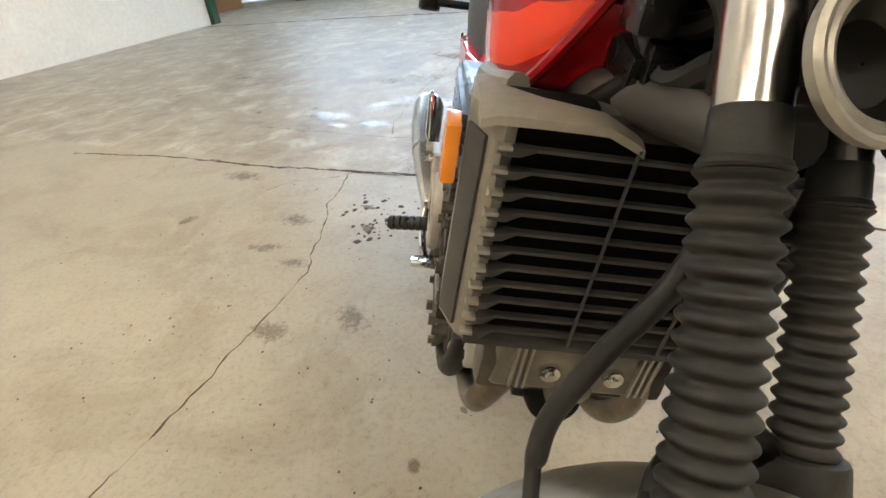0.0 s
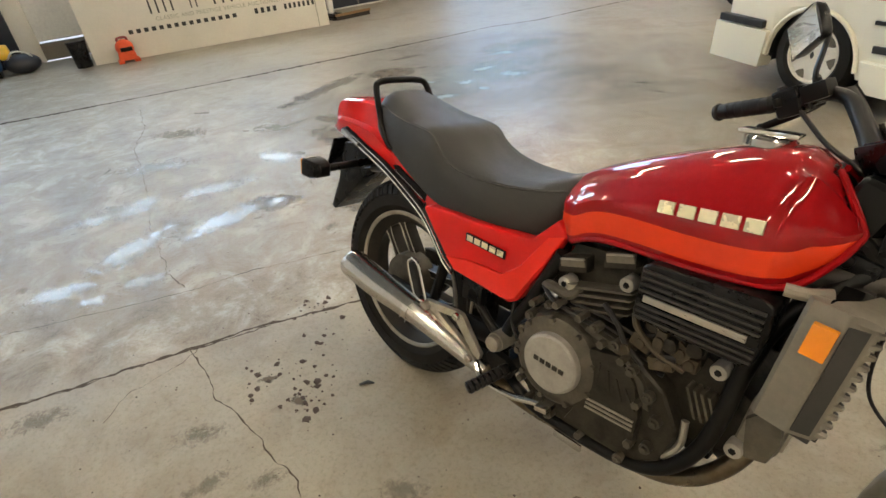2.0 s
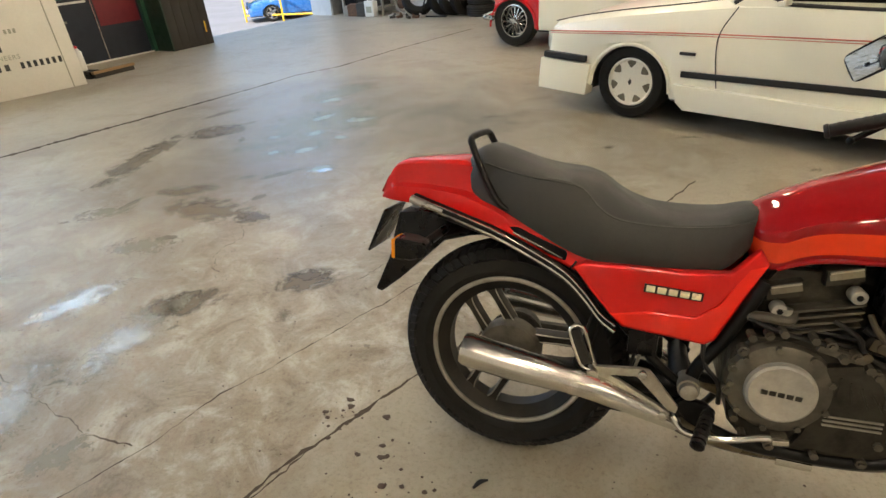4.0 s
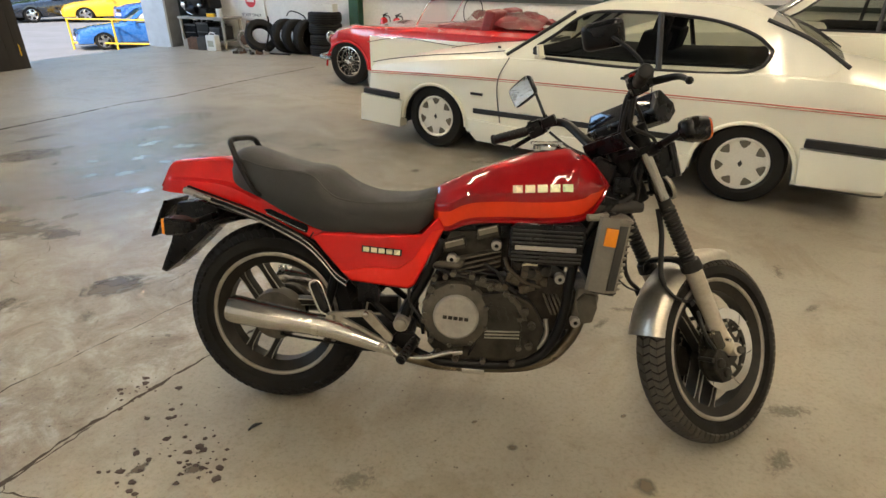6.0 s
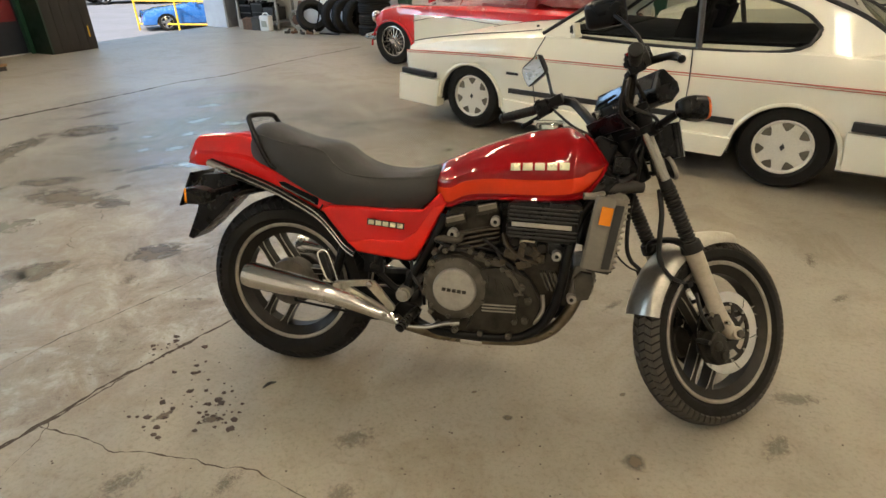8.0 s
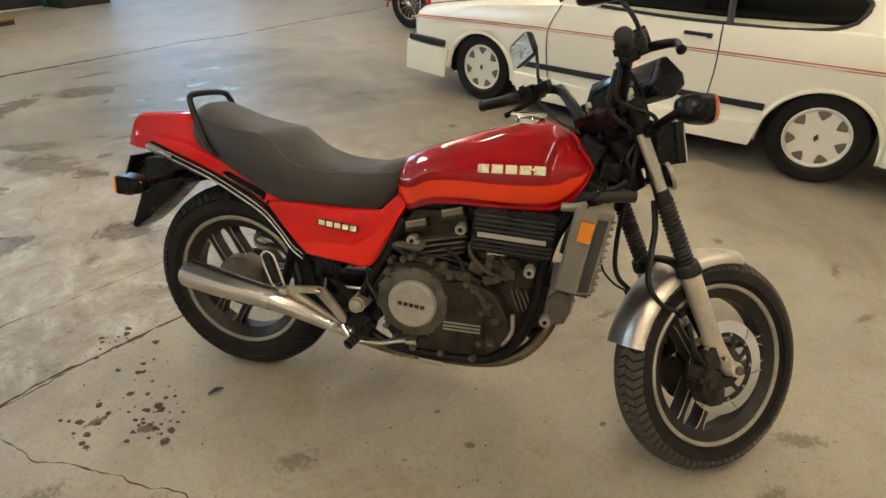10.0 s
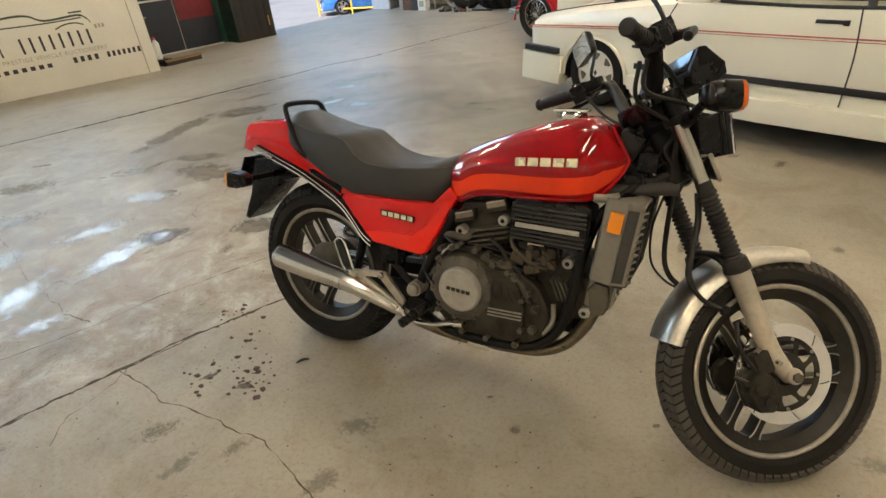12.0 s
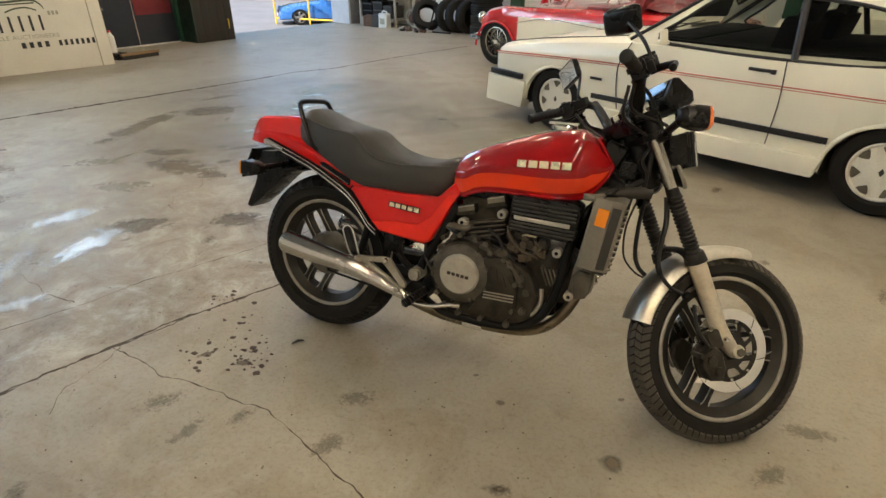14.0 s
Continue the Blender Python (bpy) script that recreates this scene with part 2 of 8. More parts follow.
BRUSHED = surf("brushed_alloy", (0.55, 0.52, 0.47), 0.38, 0.8, amount=0.3, dirt=(0.38, 0.34, 0.28), scale=24, stretch=(1, 12, 12))
CHROME = surf("scuffed_chrome", (0.72, 0.70, 0.66), 0.14, 1.0, grain=0.03, amount=0.15, dirt=(0.42, 0.38, 0.32), scale=16, rvar=0.08)
STEEL = surf("satin_steel", (0.64, 0.62, 0.58), 0.25, 1.0, amount=0.25, dirt=(0.42, 0.39, 0.34), scale=7, grain=0.04, rvar=0.06)
PIPE = surf("heat_tinted_pipe", (0.20, 0.165, 0.11), 0.34, 0.85, amount=0.85, dirt=(0.075, 0.050, 0.030), scale=11)
COVER_GREY = surf("grey_cover_paint", (0.37, 0.345, 0.30), 0.5, 0.2, amount=0.3, dirt=(0.17, 0.15, 0.12), scale=20)
RAD_GREY = surf("silver_shroud_paint", (0.225, 0.205, 0.165), 0.55, 0.25, amount=0.35, dirt=(0.2, 0.18, 0.14), scale=14)
DARK_STRIP = surf("dark_grey_strip", (0.040, 0.038, 0.034), 0.6, amount=0.3)
ORANGE_LENS = surf("orange_lens", (0.85, 0.27, 0.010), 0.22, amount=0.15, coat=0.6, grain=0.05)
RED_LENS = surf("red_lens", (0.35, 0.01, 0.01), 0.2, coat=0.6)
GOLD = surf("gold_badge", (0.84, 0.76, 0.52), 0.3, 0.35, amount=0.15, coat=0.5)
RIM_DARK = surf("dark_cast_wheel", (0.020, 0.0175, 0.0135), 0.45, 0.3, amount=0.5, dirt=(0.050, 0.040, 0.027), scale=20, spec=0.35)
GAITER = surf("rubber_gaiter", (0.012, 0.0115, 0.010), 0.6, amount=0.5, dirt=(0.046, 0.041, 0.032), scale=16, bump=0.2, spec=0.35)
HOSE = surf("rubber_hose", (0.010, 0.0095, 0.0085), 0.5, amount=0.4, dirt=(0.032, 0.028, 0.022), scale=22, spec=0.35)
CREAM = surf("cream_white_car_paint", (0.88, 0.845, 0.70), 0.35, amount=0.06, dirt=(0.80, 0.76, 0.62), scale=2, coat=0.5, grain=0.02, rvar=0.04)
CAR_WHITE = surf("white_wheel_paint", (0.86, 0.82, 0.70), 0.4, amount=0.12, scale=10, dirt=(0.66, 0.60, 0.48), coat=0.3)
SLOT_SHADE = surf("wheel_slot_shade", (0.17, 0.145, 0.10), 0.6, amount=0.5, dirt=(0.07, 0.06, 0.042), scale=14)
CAR_RED = surf("red_car_paint", (0.62, 0.012, 0.015), 0.25, amount=0.12, coat=1.0, grain=0.04, rvar=0.05)
TRIM_BLACK = surf("black_trim", (0.016, 0.016, 0.017), 0.45, amount=0.2)
CAR_GLASS = glass_mat("tinted_window", (0.80, 0.82, 0.76), 0.01, 0.82)
PALE_GLASS = glass_mat("clear_glass", (0.95, 0.97, 0.96), 0.01, 0.92)
# near-black for car cabins, and for shade painted into holes and recesses
DARK_INSIDE = surf("dark_interior_and_recess_shade", (0.007, 0.0065, 0.0065), 0.85, amount=0.4, spec=0.15)
MIRROR = surf("mirror_silver", (0.85, 0.88, 0.9), 0.03, 1.0, amount=0.1, rvar=0.01, grain=0.01)
TARMAC = surf("pale_tarmac", (0.20, 0.19, 0.185), 0.85, amount=0.4, dirt=(0.15, 0.145, 0.14), scale=1.2, fine=60, bump=0.4)
YELLOW = surf("yellow_paint", (0.85, 0.50, 0.02), 0.4, amount=0.2, coat=0.4)
BLUE_CAR = surf("blue_car_paint", (0.035, 0.12, 0.42), 0.3, amount=0.1, coat=1.0, grain=0.03)
BLACK_CAR = surf("black_car_paint", (0.012, 0.014, 0.018), 0.25, amount=0.1, coat=1.0, grain=0.03)
WOOD = surf("raw_wood", (0.28, 0.17, 0.075), 0.65, amount=0.4, scale=6, stretch=(1, 8, 8), bump=0.2)
GREY_BOARD = surf("grey_shelf_board", (0.30, 0.28, 0.24), 0.6, amount=0.5, scale=6)
RUST = surf("rusty_steel", (0.14, 0.07, 0.035), 0.7, 0.3, amount=0.6, dirt=(0.05, 0.03, 0.02), scale=20, bump=0.3)
WHITE_PLASTIC = surf("white_plastic", (0.75, 0.74, 0.68), 0.4, amount=0.2)
INK = surf("black_print", (0.03, 0.03, 0.028), 0.5, amount=0.1)
GREEN_INK = surf("dark_green_print", (0.05, 0.075, 0.045), 0.5, amount=0.1)
PALE_INK = surf("grey_green_print", (0.36, 0.36, 0.28), 0.5, amount=0.1)
SIGN_RED = surf("sign_red", (0.62, 0.03, 0.04), 0.45, amount=0.1)
CAN_ORANGE = surf("orange_plastic", (0.72, 0.09, 0.02), 0.45, amount=0.3, scale=14)
BLUE_TANK = surf("blue_enamel", (0.02, 0.13, 0.38), 0.4, amount=0.3)
RED_VINYL = surf("dark_red_vinyl", (0.23, 0.03, 0.035), 0.5, amount=0.3, coat=0.2)
CLEAR_SHEET = glass_mat("plastic_sheet", (1.0, 0.97, 0.96), 0.22, 0.86)
OIL = stain_mat("oil_stain", (0.125, 0.095, 0.058), 0.40, 0.80, 16.0, 0.5, 0.49, 0.56)
SOAK = stain_mat("brown_soaked_stain", (0.20, 0.155, 0.10), 0.45, 0.72, 8.0, 0.4, 0.40, 0.56)
WET = stain_mat("water_film", (0.27, 0.255, 0.21), 0.10, 0.92, 36.0, 0.9, 0.522, 0.550)
wet_nodes, wet_links = WET.node_tree.nodes, WET.node_tree.links
wet_bump = wet_nodes.new("ShaderNodeBump")
wet_bump.inputs["Strength"].default_value = 0.16
wet_bump.inputs["Distance"].default_value = 0.004
wet_links.new(noise_node(wet_nodes, wet_links, 120.0, 6.0, 0.75), wet_bump.inputs["Height"])
wet_links.new(wet_bump.outputs["Normal"], wet_nodes["Principled BSDF"].inputs["Normal"])
wet_links.new(ramp(wet_nodes, wet_links, noise_node(wet_nodes, wet_links, 19.0, 6.0, 0.7), [(0.40, (0.10,) * 3), (0.64, (0.30,) * 3)]), wet_nodes["Principled BSDF"].inputs["Roughness"])
TEAL = stain_mat("pale_coolant_film", (0.42, 0.51, 0.475), 0.38, 0.66, 32.0, 0.5, 0.45, 0.55)
TEAL_FAINT = stain_mat("faint_coolant_film", (0.34, 0.41, 0.36), 0.42, 0.30, 6.0, 0.4, 0.36, 0.60)
GREY_TONE = stain_mat("grey_floor_tone", (0.19, 0.185, 0.175), 0.42, 0.28, 1.8, 0.5, 0.22, 0.66)
SCUFF = stain_mat("rubber_scuff", (0.17, 0.145, 0.105), 0.6, 0.42, 38.0, 0.4, 0.46, 0.60)
CRACK = surf("crack_dirt", (0.050, 0.034, 0.020), 0.9, amount=0.4, dirt=(0.14, 0.105, 0.07), scale=14)
TUBE_LIGHT = glow("strip_tube", (1.0, 0.850, 0.640), TUBE)
DAY_PANE = glow("daylit_frosted_pane", (0.62, 0.80, 1.0), 3.3)
LEAVES = leaf_mat("tree_leaves", (0.022, 0.060, 0.010), (0.095, 0.175, 0.035))
BARK = surf("bark", (0.06, 0.05, 0.035), 0.9, amount=0.4)


# ---- mesh helpers ----
def part(name, bm, material, parent=None, label="", angle=35):
    """One mesh object from a bmesh, under a thing or a part of it."""
    bmesh.ops.recalc_face_normals(bm, faces=bm.faces)
    me = bpy.data.meshes.new(name)
    for f in bm.faces:
        f.smooth = True
    bm.to_mesh(me)
    bm.free()
    me.set_sharp_from_angle(angle=radians(angle))
    for m in material if isinstance(material, (list, tuple)) else (material,):
        me.materials.append(m)
    ob = new(name, me)
    if parent:
        ob.parent = parent
    if label:
        tagged(ob, label)
    return ob


def thing(name, label, category, group="", m=None, kind=""):
    ob = new(name)
    ob.empty_display_size = 0.1
    if m is not None:
        ob.matrix_basis = m
    return tagged(ob, label, category, group, kind)


def b_join(*bms):
    out = bmesh.new()
    for b in bms:
        me = bpy.data.meshes.new("tmp")
        b.to_mesh(me)
        out.from_mesh(me)
        bpy.data.meshes.remove(me)
        b.free()
    return out


def b_move(bm, m):
    bmesh.ops.transform(bm, matrix=m, verts=bm.verts)
    return bm


def b_box(c, s, bevel=0.0, rot=None, seg=2):
    bm = bmesh.new()
    bmesh.ops.create_cube(bm, size=1.0, matrix=Matrix.Diagonal((*s, 1)))
    if bevel:
        bmesh.ops.bevel(bm, geom=bm.edges[:], offset=bevel, segments=seg, profile=0.7, affect="EDGES")
    m = Matrix.Translation(c)
    if rot:
        m = m @ Euler([radians(a) for a in rot]).to_matrix().to_4x4()
    return b_move(bm, m)


def b_prism(pts, y0, y1, bevel=0.0, seg=2):
    """A closed outline in x and z, run out from y0 to y1."""
    bm = bmesh.new()
    vs = [bm.verts.new((x, y0, z)) for x, z in pts]
    f = bm.faces.new(vs)
    g = bmesh.ops.extrude_face_region(bm, geom=[f])
    bmesh.ops.translate(bm, vec=(0, y1 - y0, 0), verts=[v for v in g["geom"] if isinstance(v, bmesh.types.BMVert)])
    bmesh.ops.recalc_face_normals(bm, faces=bm.faces)
    if bevel:
        bmesh.ops.bevel(bm, geom=bm.edges[:], offset=bevel, segments=seg, profile=0.7, affect="EDGES", clamp_overlap=True)
    return bm


def b_loft(rings, cap=True, closed=True, mats=None):
    bm = bmesh.new()
    rows = [[bm.verts.new(p) for p in r] for r in rings]
    n = len(rows[0])
    for i in range(len(rows) - 1):
        for j in range(n if closed else n - 1):
            k = (j + 1) % n
            f = bm.faces.new((rows[i][j], rows[i][k], rows[i + 1][k], rows[i + 1][j]))
            if mats:
                f.material_index = mats(i, j)
    if cap and closed:
        bm.faces.new(rows[0])
        bm.faces.new(rows[-1])
    return bm


def axes(d):
    d = Vector(d).normalized()
    u = d.cross(Vector((0, 0, 1)) if abs(d.z) < 0.9 else Vector((1, 0, 0))).normalized()
    return d, u, d.cross(u)


def b_cyl(p0, p1, r0, r1=None, seg=20, bevel=0.0):
    r1 = r0 if r1 is None else r1
    p0, p1 = Vector(p0), Vector(p1)
    d, u, w = axes(p1 - p0)
    prof = [(0, r0), ((p1 - p0).length, r1)]
    if bevel:
        L = (p1 - p0).length
        prof = [(0, r0 - bevel), (bevel * 0.3, r0 - bevel * 0.3), (bevel, r0), (L - bevel, r1), (L - bevel * 0.3, r1 - bevel * 0.3), (L, r1 - bevel)]
    rings = [[p0 + d * s + (u * math.cos(a) + w * math.sin(a)) * r for a in np.linspace(0, 2 * math.pi, seg, endpoint=False)] for s, r in prof]
    return b_loft(rings)


def spline(pts, per=6):
    """A smooth line through the points."""
    pts = [Vector(p) for p in pts]
    if len(pts) < 3:
        return pts
    out = []
    ext = [pts[0] * 2 - pts[1], *pts, pts[-1] * 2 - pts[-2]]
    for i in range(1, len(ext) - 2):
        a, b, c, d = ext[i - 1:i + 3]
        for k in range(per):
            t = k / per
            out.append(0.5 * (2 * b + (c - a) * t + (2 * a - 5 * b + 4 * c - d) * t * t + (3 * b - a - 3 * c + d) * t ** 3))
    return [*out, pts[-1]]


def b_tube(pts, r, seg=10, per=6, flat=1.0):
    """A round bar along a smooth line; r is one radius or one for each point."""
    rs = r if isinstance(r, (list, tuple)) else [r] * len(pts)
    line = spline(pts, per)
    n = len(line)
    radius = np.interp(np.linspace(0, len(pts) - 1, n), range(len(pts)), rs)
    rings, u = [], None
    for i, p in enumerate(line):
        d = (line[min(i + 1, n - 1)] - line[max(i - 1, 0)]).normalized()
        if u is None:
            _, u, _ = axes(d)
        u = (u - d * u.dot(d)).normalized()
        w = d.cross(u)
        rings.append([p + (u * math.cos(a) + w * math.sin(a) * flat) * float(radius[i]) for a in np.linspace(0, 2 * math.pi, seg, endpoint=False)])
    return b_loft(rings)


def b_lathe(prof, seg=48, m=None, closed=True):
    """A ring round the y axis from an outline of (radius, y)."""
    bm = bmesh.new()
    rows = []
    for a in np.linspace(0, 2 * math.pi, seg, endpoint=False):
        rows.append([bm.verts.new((r * math.cos(a), y, r * math.sin(a))) for r, y in prof])
    n = len(prof)
    for i in range(seg):
        q = rows[(i + 1) % seg]
        for j in range(n if closed else n - 1):
            k = (j + 1) % n
            bm.faces.new((rows[i][j], rows[i][k], q[k], q[j]))
    bmesh.ops.remove_doubles(bm, verts=bm.verts, dist=1e-5)
    return b_move(bm, m) if m is not None else bm


def b_sphere(c, r, s=(1, 1, 1), u=16, v=10):
    bm = bmesh.new()
    bmesh.ops.create_uvsphere(bm, u_segments=u, v_segments=v, radius=r, matrix=Matrix.Translation(c) @ Matrix.Diagonal((*s, 1)))
    return bm


def text_part(body, size, m, material, parent, name="lettering", depth=0.0015, spacing=1.0):
    """Raised or printed letters in the built-in font, turned into a mesh."""
    cu = bpy.data.curves.new(name, "FONT")
    cu.body, cu.size, cu.extrude, cu.align_x, cu.space_character = body, size, depth, "CENTER", spacing
    tmp = bpy.data.objects.new("tmp", cu)
    scene.collection.objects.link(tmp)
    me = bpy.data.meshes.new_from_object(tmp.evaluated_get(bpy.context.evaluated_depsgraph_get()))
    bpy.data.objects.remove(tmp)
    me.name = name
    me.transform(m)
    me.materials.clear()
    me.materials.append(material)
    ob = new(name, me)
    ob.parent = parent
    return ob


# ---- the hall: its own axes, a along the back wall and b along the door wall ----
CORNER = Vector((-6.2, 11.15, 0))
EV, EU = Vector((0.968, -0.25, 0)), Vector((-0.25, -0.968, 0))
HALL = Matrix(((EV.x, EU.x, 0, CORNER.x), (EV.y, EU.y, 0, CORNER.y), (0, 0, 1, 0), (0, 0, 0, 1)))
TOP = 5.6


def setting(name, bm, material, label, category, angle=35):
    """A piece of the building, built on the hall's axes (a, b, z)."""
    ob = part(name, b_move(bm, HALL), material, None, label, angle)
    tagged(ob, label, category, kind="structure")
    return ob


def hp(a, b, z=0.0, rz=0.0):
    """A pose in the hall: x along the back wall, y towards it."""
    p = HALL @ Vector((a, b, z))
    return Matrix(((EV.x, -EU.x, 0, p.x), (EV.y, -EU.y, 0, p.y), (0, 0, 1, p.z), (0, 0, 0, 1))) @ Matrix.Rotation(radians(rz), 4, "Z")


def span(a0, a1, b0, b1, z0, z1, bevel=0.0):
    return b_box(((a0 + a1) / 2, (b0 + b1) / 2, (z0 + z1) / 2), (abs(a1 - a0), abs(b1 - b0), abs(z1 - z0)), bevel)


floor = bmesh.new()
bmesh.ops.create_grid(floor, x_segments=2, y_segments=2, size=1.0, matrix=Matrix.Translation((8.95, 9.0, 0)) @ Matrix.Diagonal((9.2, 9.2, 1, 1)))
floor = setting("floor", floor, CONCRETE, "worn grey-beige concrete hall floor with cracks and stains", "floor")
# door wall, with the white door, the fire doors and the big opening
setting("wall_west", b_join(span(-0.25, 0, 4.0, 4.85, 0, TOP), span(-0.25, 0, 6.35, 6.5, 0, TOP), span(-0.25, 0, 4.85, 6.35, 2.15, TOP), span(-0.25, 0, 0.36, 4.0, 4.2, TOP), span(-0.25, 0, -0.2, 0.36, 0, TOP)),
        PAINT_WALL, "cream painted wall with a wide vehicle opening", "wall")
SKEW = Matrix.Translation((0, 6.5, 0)) @ Matrix.Rotation(radians(3.3), 4, "Z") @ Matrix.Translation((0, -6.5, 0))
setting("wall_office", b_move(b_join(span(-0.25, 0, 6.5, 9.75, 0, TOP), span(-0.25, 0, 10.70, 18.3, 0, TOP), span(-0.25, 0, 9.75, 10.70, 2.1, TOP)), SKEW), PAINT_WALL, "cream painted wall behind the counter", "wall")
setting("wall_north", span(-0.25, 18.2, -0.25, 0, 0, TOP), PAINT_WHITE, "white painted block wall behind the cars", "wall")
SOUTH = Matrix.Translation((2.75, 14.25, 0)) @ Matrix.Rotation(radians(10.5), 4, "Z")
setting("wall_south", b_move(span(0, 16.5, 0, 0.25, 0, TOP), SOUTH), PAINT_WHITE, "white painted wall with a rough foot", "wall")
setting("wall_alcove", b_join(span(-0.9, 3.1, 18.0, 18.25, 0, TOP), span(2.75, 3.0, 14.55, 18.0, 0, TOP)), PAINT_WALL, "cream wall round a dim side bay", "wall")
setting("wall_east", span(18.0, 18.25, -0.25, 18.2, 0, TOP), PAINT_WALL, "plain cream end wall of the hall", "wall")
setting("ceiling", span(-0.4, 18.4, -0.4, 18.3, TOP, TOP + 0.15), surf("grey_roof_sheet", (0.17, 0.165, 0.155), 0.7, scale=2), "grey sheet-metal roof lining", "ceiling")
setting("trim", b_join(span(2.60, 2.745, 14.18, 14.55, 0, TOP)), GREEN_STEEL, "green painted steel post at the wall's end", "post")
for k, a in enumerate((4.45, 9.25, 14.05)):
    setting("column_%d" % (k + 1), b_join(span(a - 0.1, a + 0.1, 0.0, 0.018, 0, TOP), span(a - 0.009, a + 0.009, 0.018, 0.21, 0, TOP), span(a - 0.1, a + 0.1, 0.21, 0.228, 0, TOP)),
            GREEN_STEEL, "green painted steel column against the white wall", "column")
setting("column_4", span(0.0, 0.32, 0.04, 0.36, 0, TOP, 0.01), surf("blackish_green_paint", (0.010, 0.020, 0.016), 0.45, amount=0.4), "blackish green column beside the vehicle opening", "column")
setting("door_jamb", span(-0.25, 0.32, 0.36, 0.74, 0, 4.2, 0.004), surf("grey_jamb_render", (0.20, 0.205, 0.215), 0.6, scale=4, amount=0.5, dirt=(0.10, 0.10, 0.105), bump=0.2), "dark grey rendered jamb of the vehicle opening", "door jamb")
# daylight on the jamb's edge is put into this strip's pale blue
setting("jamb_edge", span(-0.25, 0.335, 0.744, 0.80, 0, 4.2, 0.004), surf("daylit_jamb_tone", (0.58, 0.62, 0.66), 0.5, scale=4), "pale blue-white strip painted as the daylit edge of the vehicle opening", "door jamb")
setting("rail_north", b_join(span(0.6, 18.0, 0.003, 0.05, 1.05, 1.12, 0.006), span(0.6, 18.0, 0.05, 0.075, 1.11, 1.125)), surf("grey_conduit", (0.12, 0.14, 0.13), 0.5), "grey-green cable tray along the white wall", "cable tray")
# lamps: long strips under the unseen roof; row b = 13.4 added to brighten the near side
for k, (a, b) in enumerate([(a, b) for a in (2.6, 6.2, 9.8, 13.4) for b in (2.2, 6.4, 10.6, 13.4) if a > 7 or b < 10]):
    lamp = thing("strip_light", "white twin-tube strip light hung under the roof", "strip light", "strip lights", hp(a, b, 4.75))
    part("housing", b_prism([(-0.09, 0.03), (-0.05, 0.09), (0.05, 0.09), (0.09, 0.03)], -0.85, 0.85), PAINT_WHITE, lamp)
    for x in (-0.05, 0.05):
        part("tube", b_cyl((x, -0.8, 0.01), (x, 0.8, 0.01), 0.019, seg=8), TUBE_LIGHT, lamp)
    for y in (-0.6, 0.6):
        part("hanger", b_cyl((0, y, 0.09), (0, y, 0.86), 0.006, seg=6), GREEN_STEEL, lamp)
# unseen windows, inferred from puddle reflections; their panes glow in place of daylight
for k, b0 in enumerate((6.9, 8.9, 10.9, 12.9)):
    win = thing("window_%d" % (k + 1), "high daylit window in the cream wall", "window", m=HALL @ SKEW @ HALL.inverted() @ hp(0.0, b0 + 0.85, 2.55, 90))
    tagged(win, kind="structure")
    part("window_frame", b_join(b_box((-0.83, -0.02, 0.75), (0.06, 0.06, 1.5)), b_box((0.83, -0.02, 0.75), (0.06, 0.06, 1.5)), b_box((0, -0.02, 0.03), (1.6, 0.06, 0.06)), b_box((0, -0.02, 1.47), (1.6, 0.06, 0.06)), b_box((0, -0.02, 0.75), (0.05, 0.05, 1.4))), PAINT_WHITE, win)
    for x in (-0.4125, 0.4125):
        part("pane", b_box((x, -0.012, 0.75), (0.77, 0.02, 1.38)), DAY_PANE, win)
# outside: a ramp down to the yard
YARD = -0.45
yard = bmesh.new()
bmesh.ops.create_grid(yard, x_segments=2, y_segments=2, size=150.0, matrix=Matrix.Translation((-20, 20, YARD)))
tagged(part("ground", yard, TARMAC), "sunlit pale tarmac yard outside", "ground", kind="structure")
setting("ramp", b_prism([(-3.4, YARD - 0.05), (-3.4, YARD + 0.004), (-0.25, -0.012), (-0.25, YARD - 0.05)], 0.3, 4.3), TARMAC, "tarmac ramp from the opening down to the yard", "ramp")

# ---- the motorcycle: x ahead, y to its left, z up; it leans on its side stand ----
bike = thing("motorcycle", "red and orange motorcycle with black seat, leaning on its side stand", "motorcycle", m=pose(0, 0.017, 0, -13, 0, -1.6))


def bp(name, bm, material, parent=bike, label="", angle=35):
    return part(name, bm, material, parent, label, angle)


RAKE, STEER = radians(28.5), radians(37.5)
ahead, upfork = Vector((math.cos(RAKE), 0, math.sin(RAKE))), Vector((-math.sin(RAKE), 0, math.cos(RAKE)))
FORK = Matrix(((ahead.x, 0, upfork.x, 1.662), (ahead.y, 1, upfork.y, 0), (ahead.z, 0, upfork.z, 0), (0, 0, 0, 1))) @ Matrix.Rotation(STEER, 4, "Z")
AXLE = Vector((0.040, 0, 0.330))


def fp(name, bm, material, parent=bike, label="", angle=35):
    """A part of the steered front end, built as ahead, left, up along the fork."""
    return part(name, b_move(bm, FORK), material, parent, label, angle)


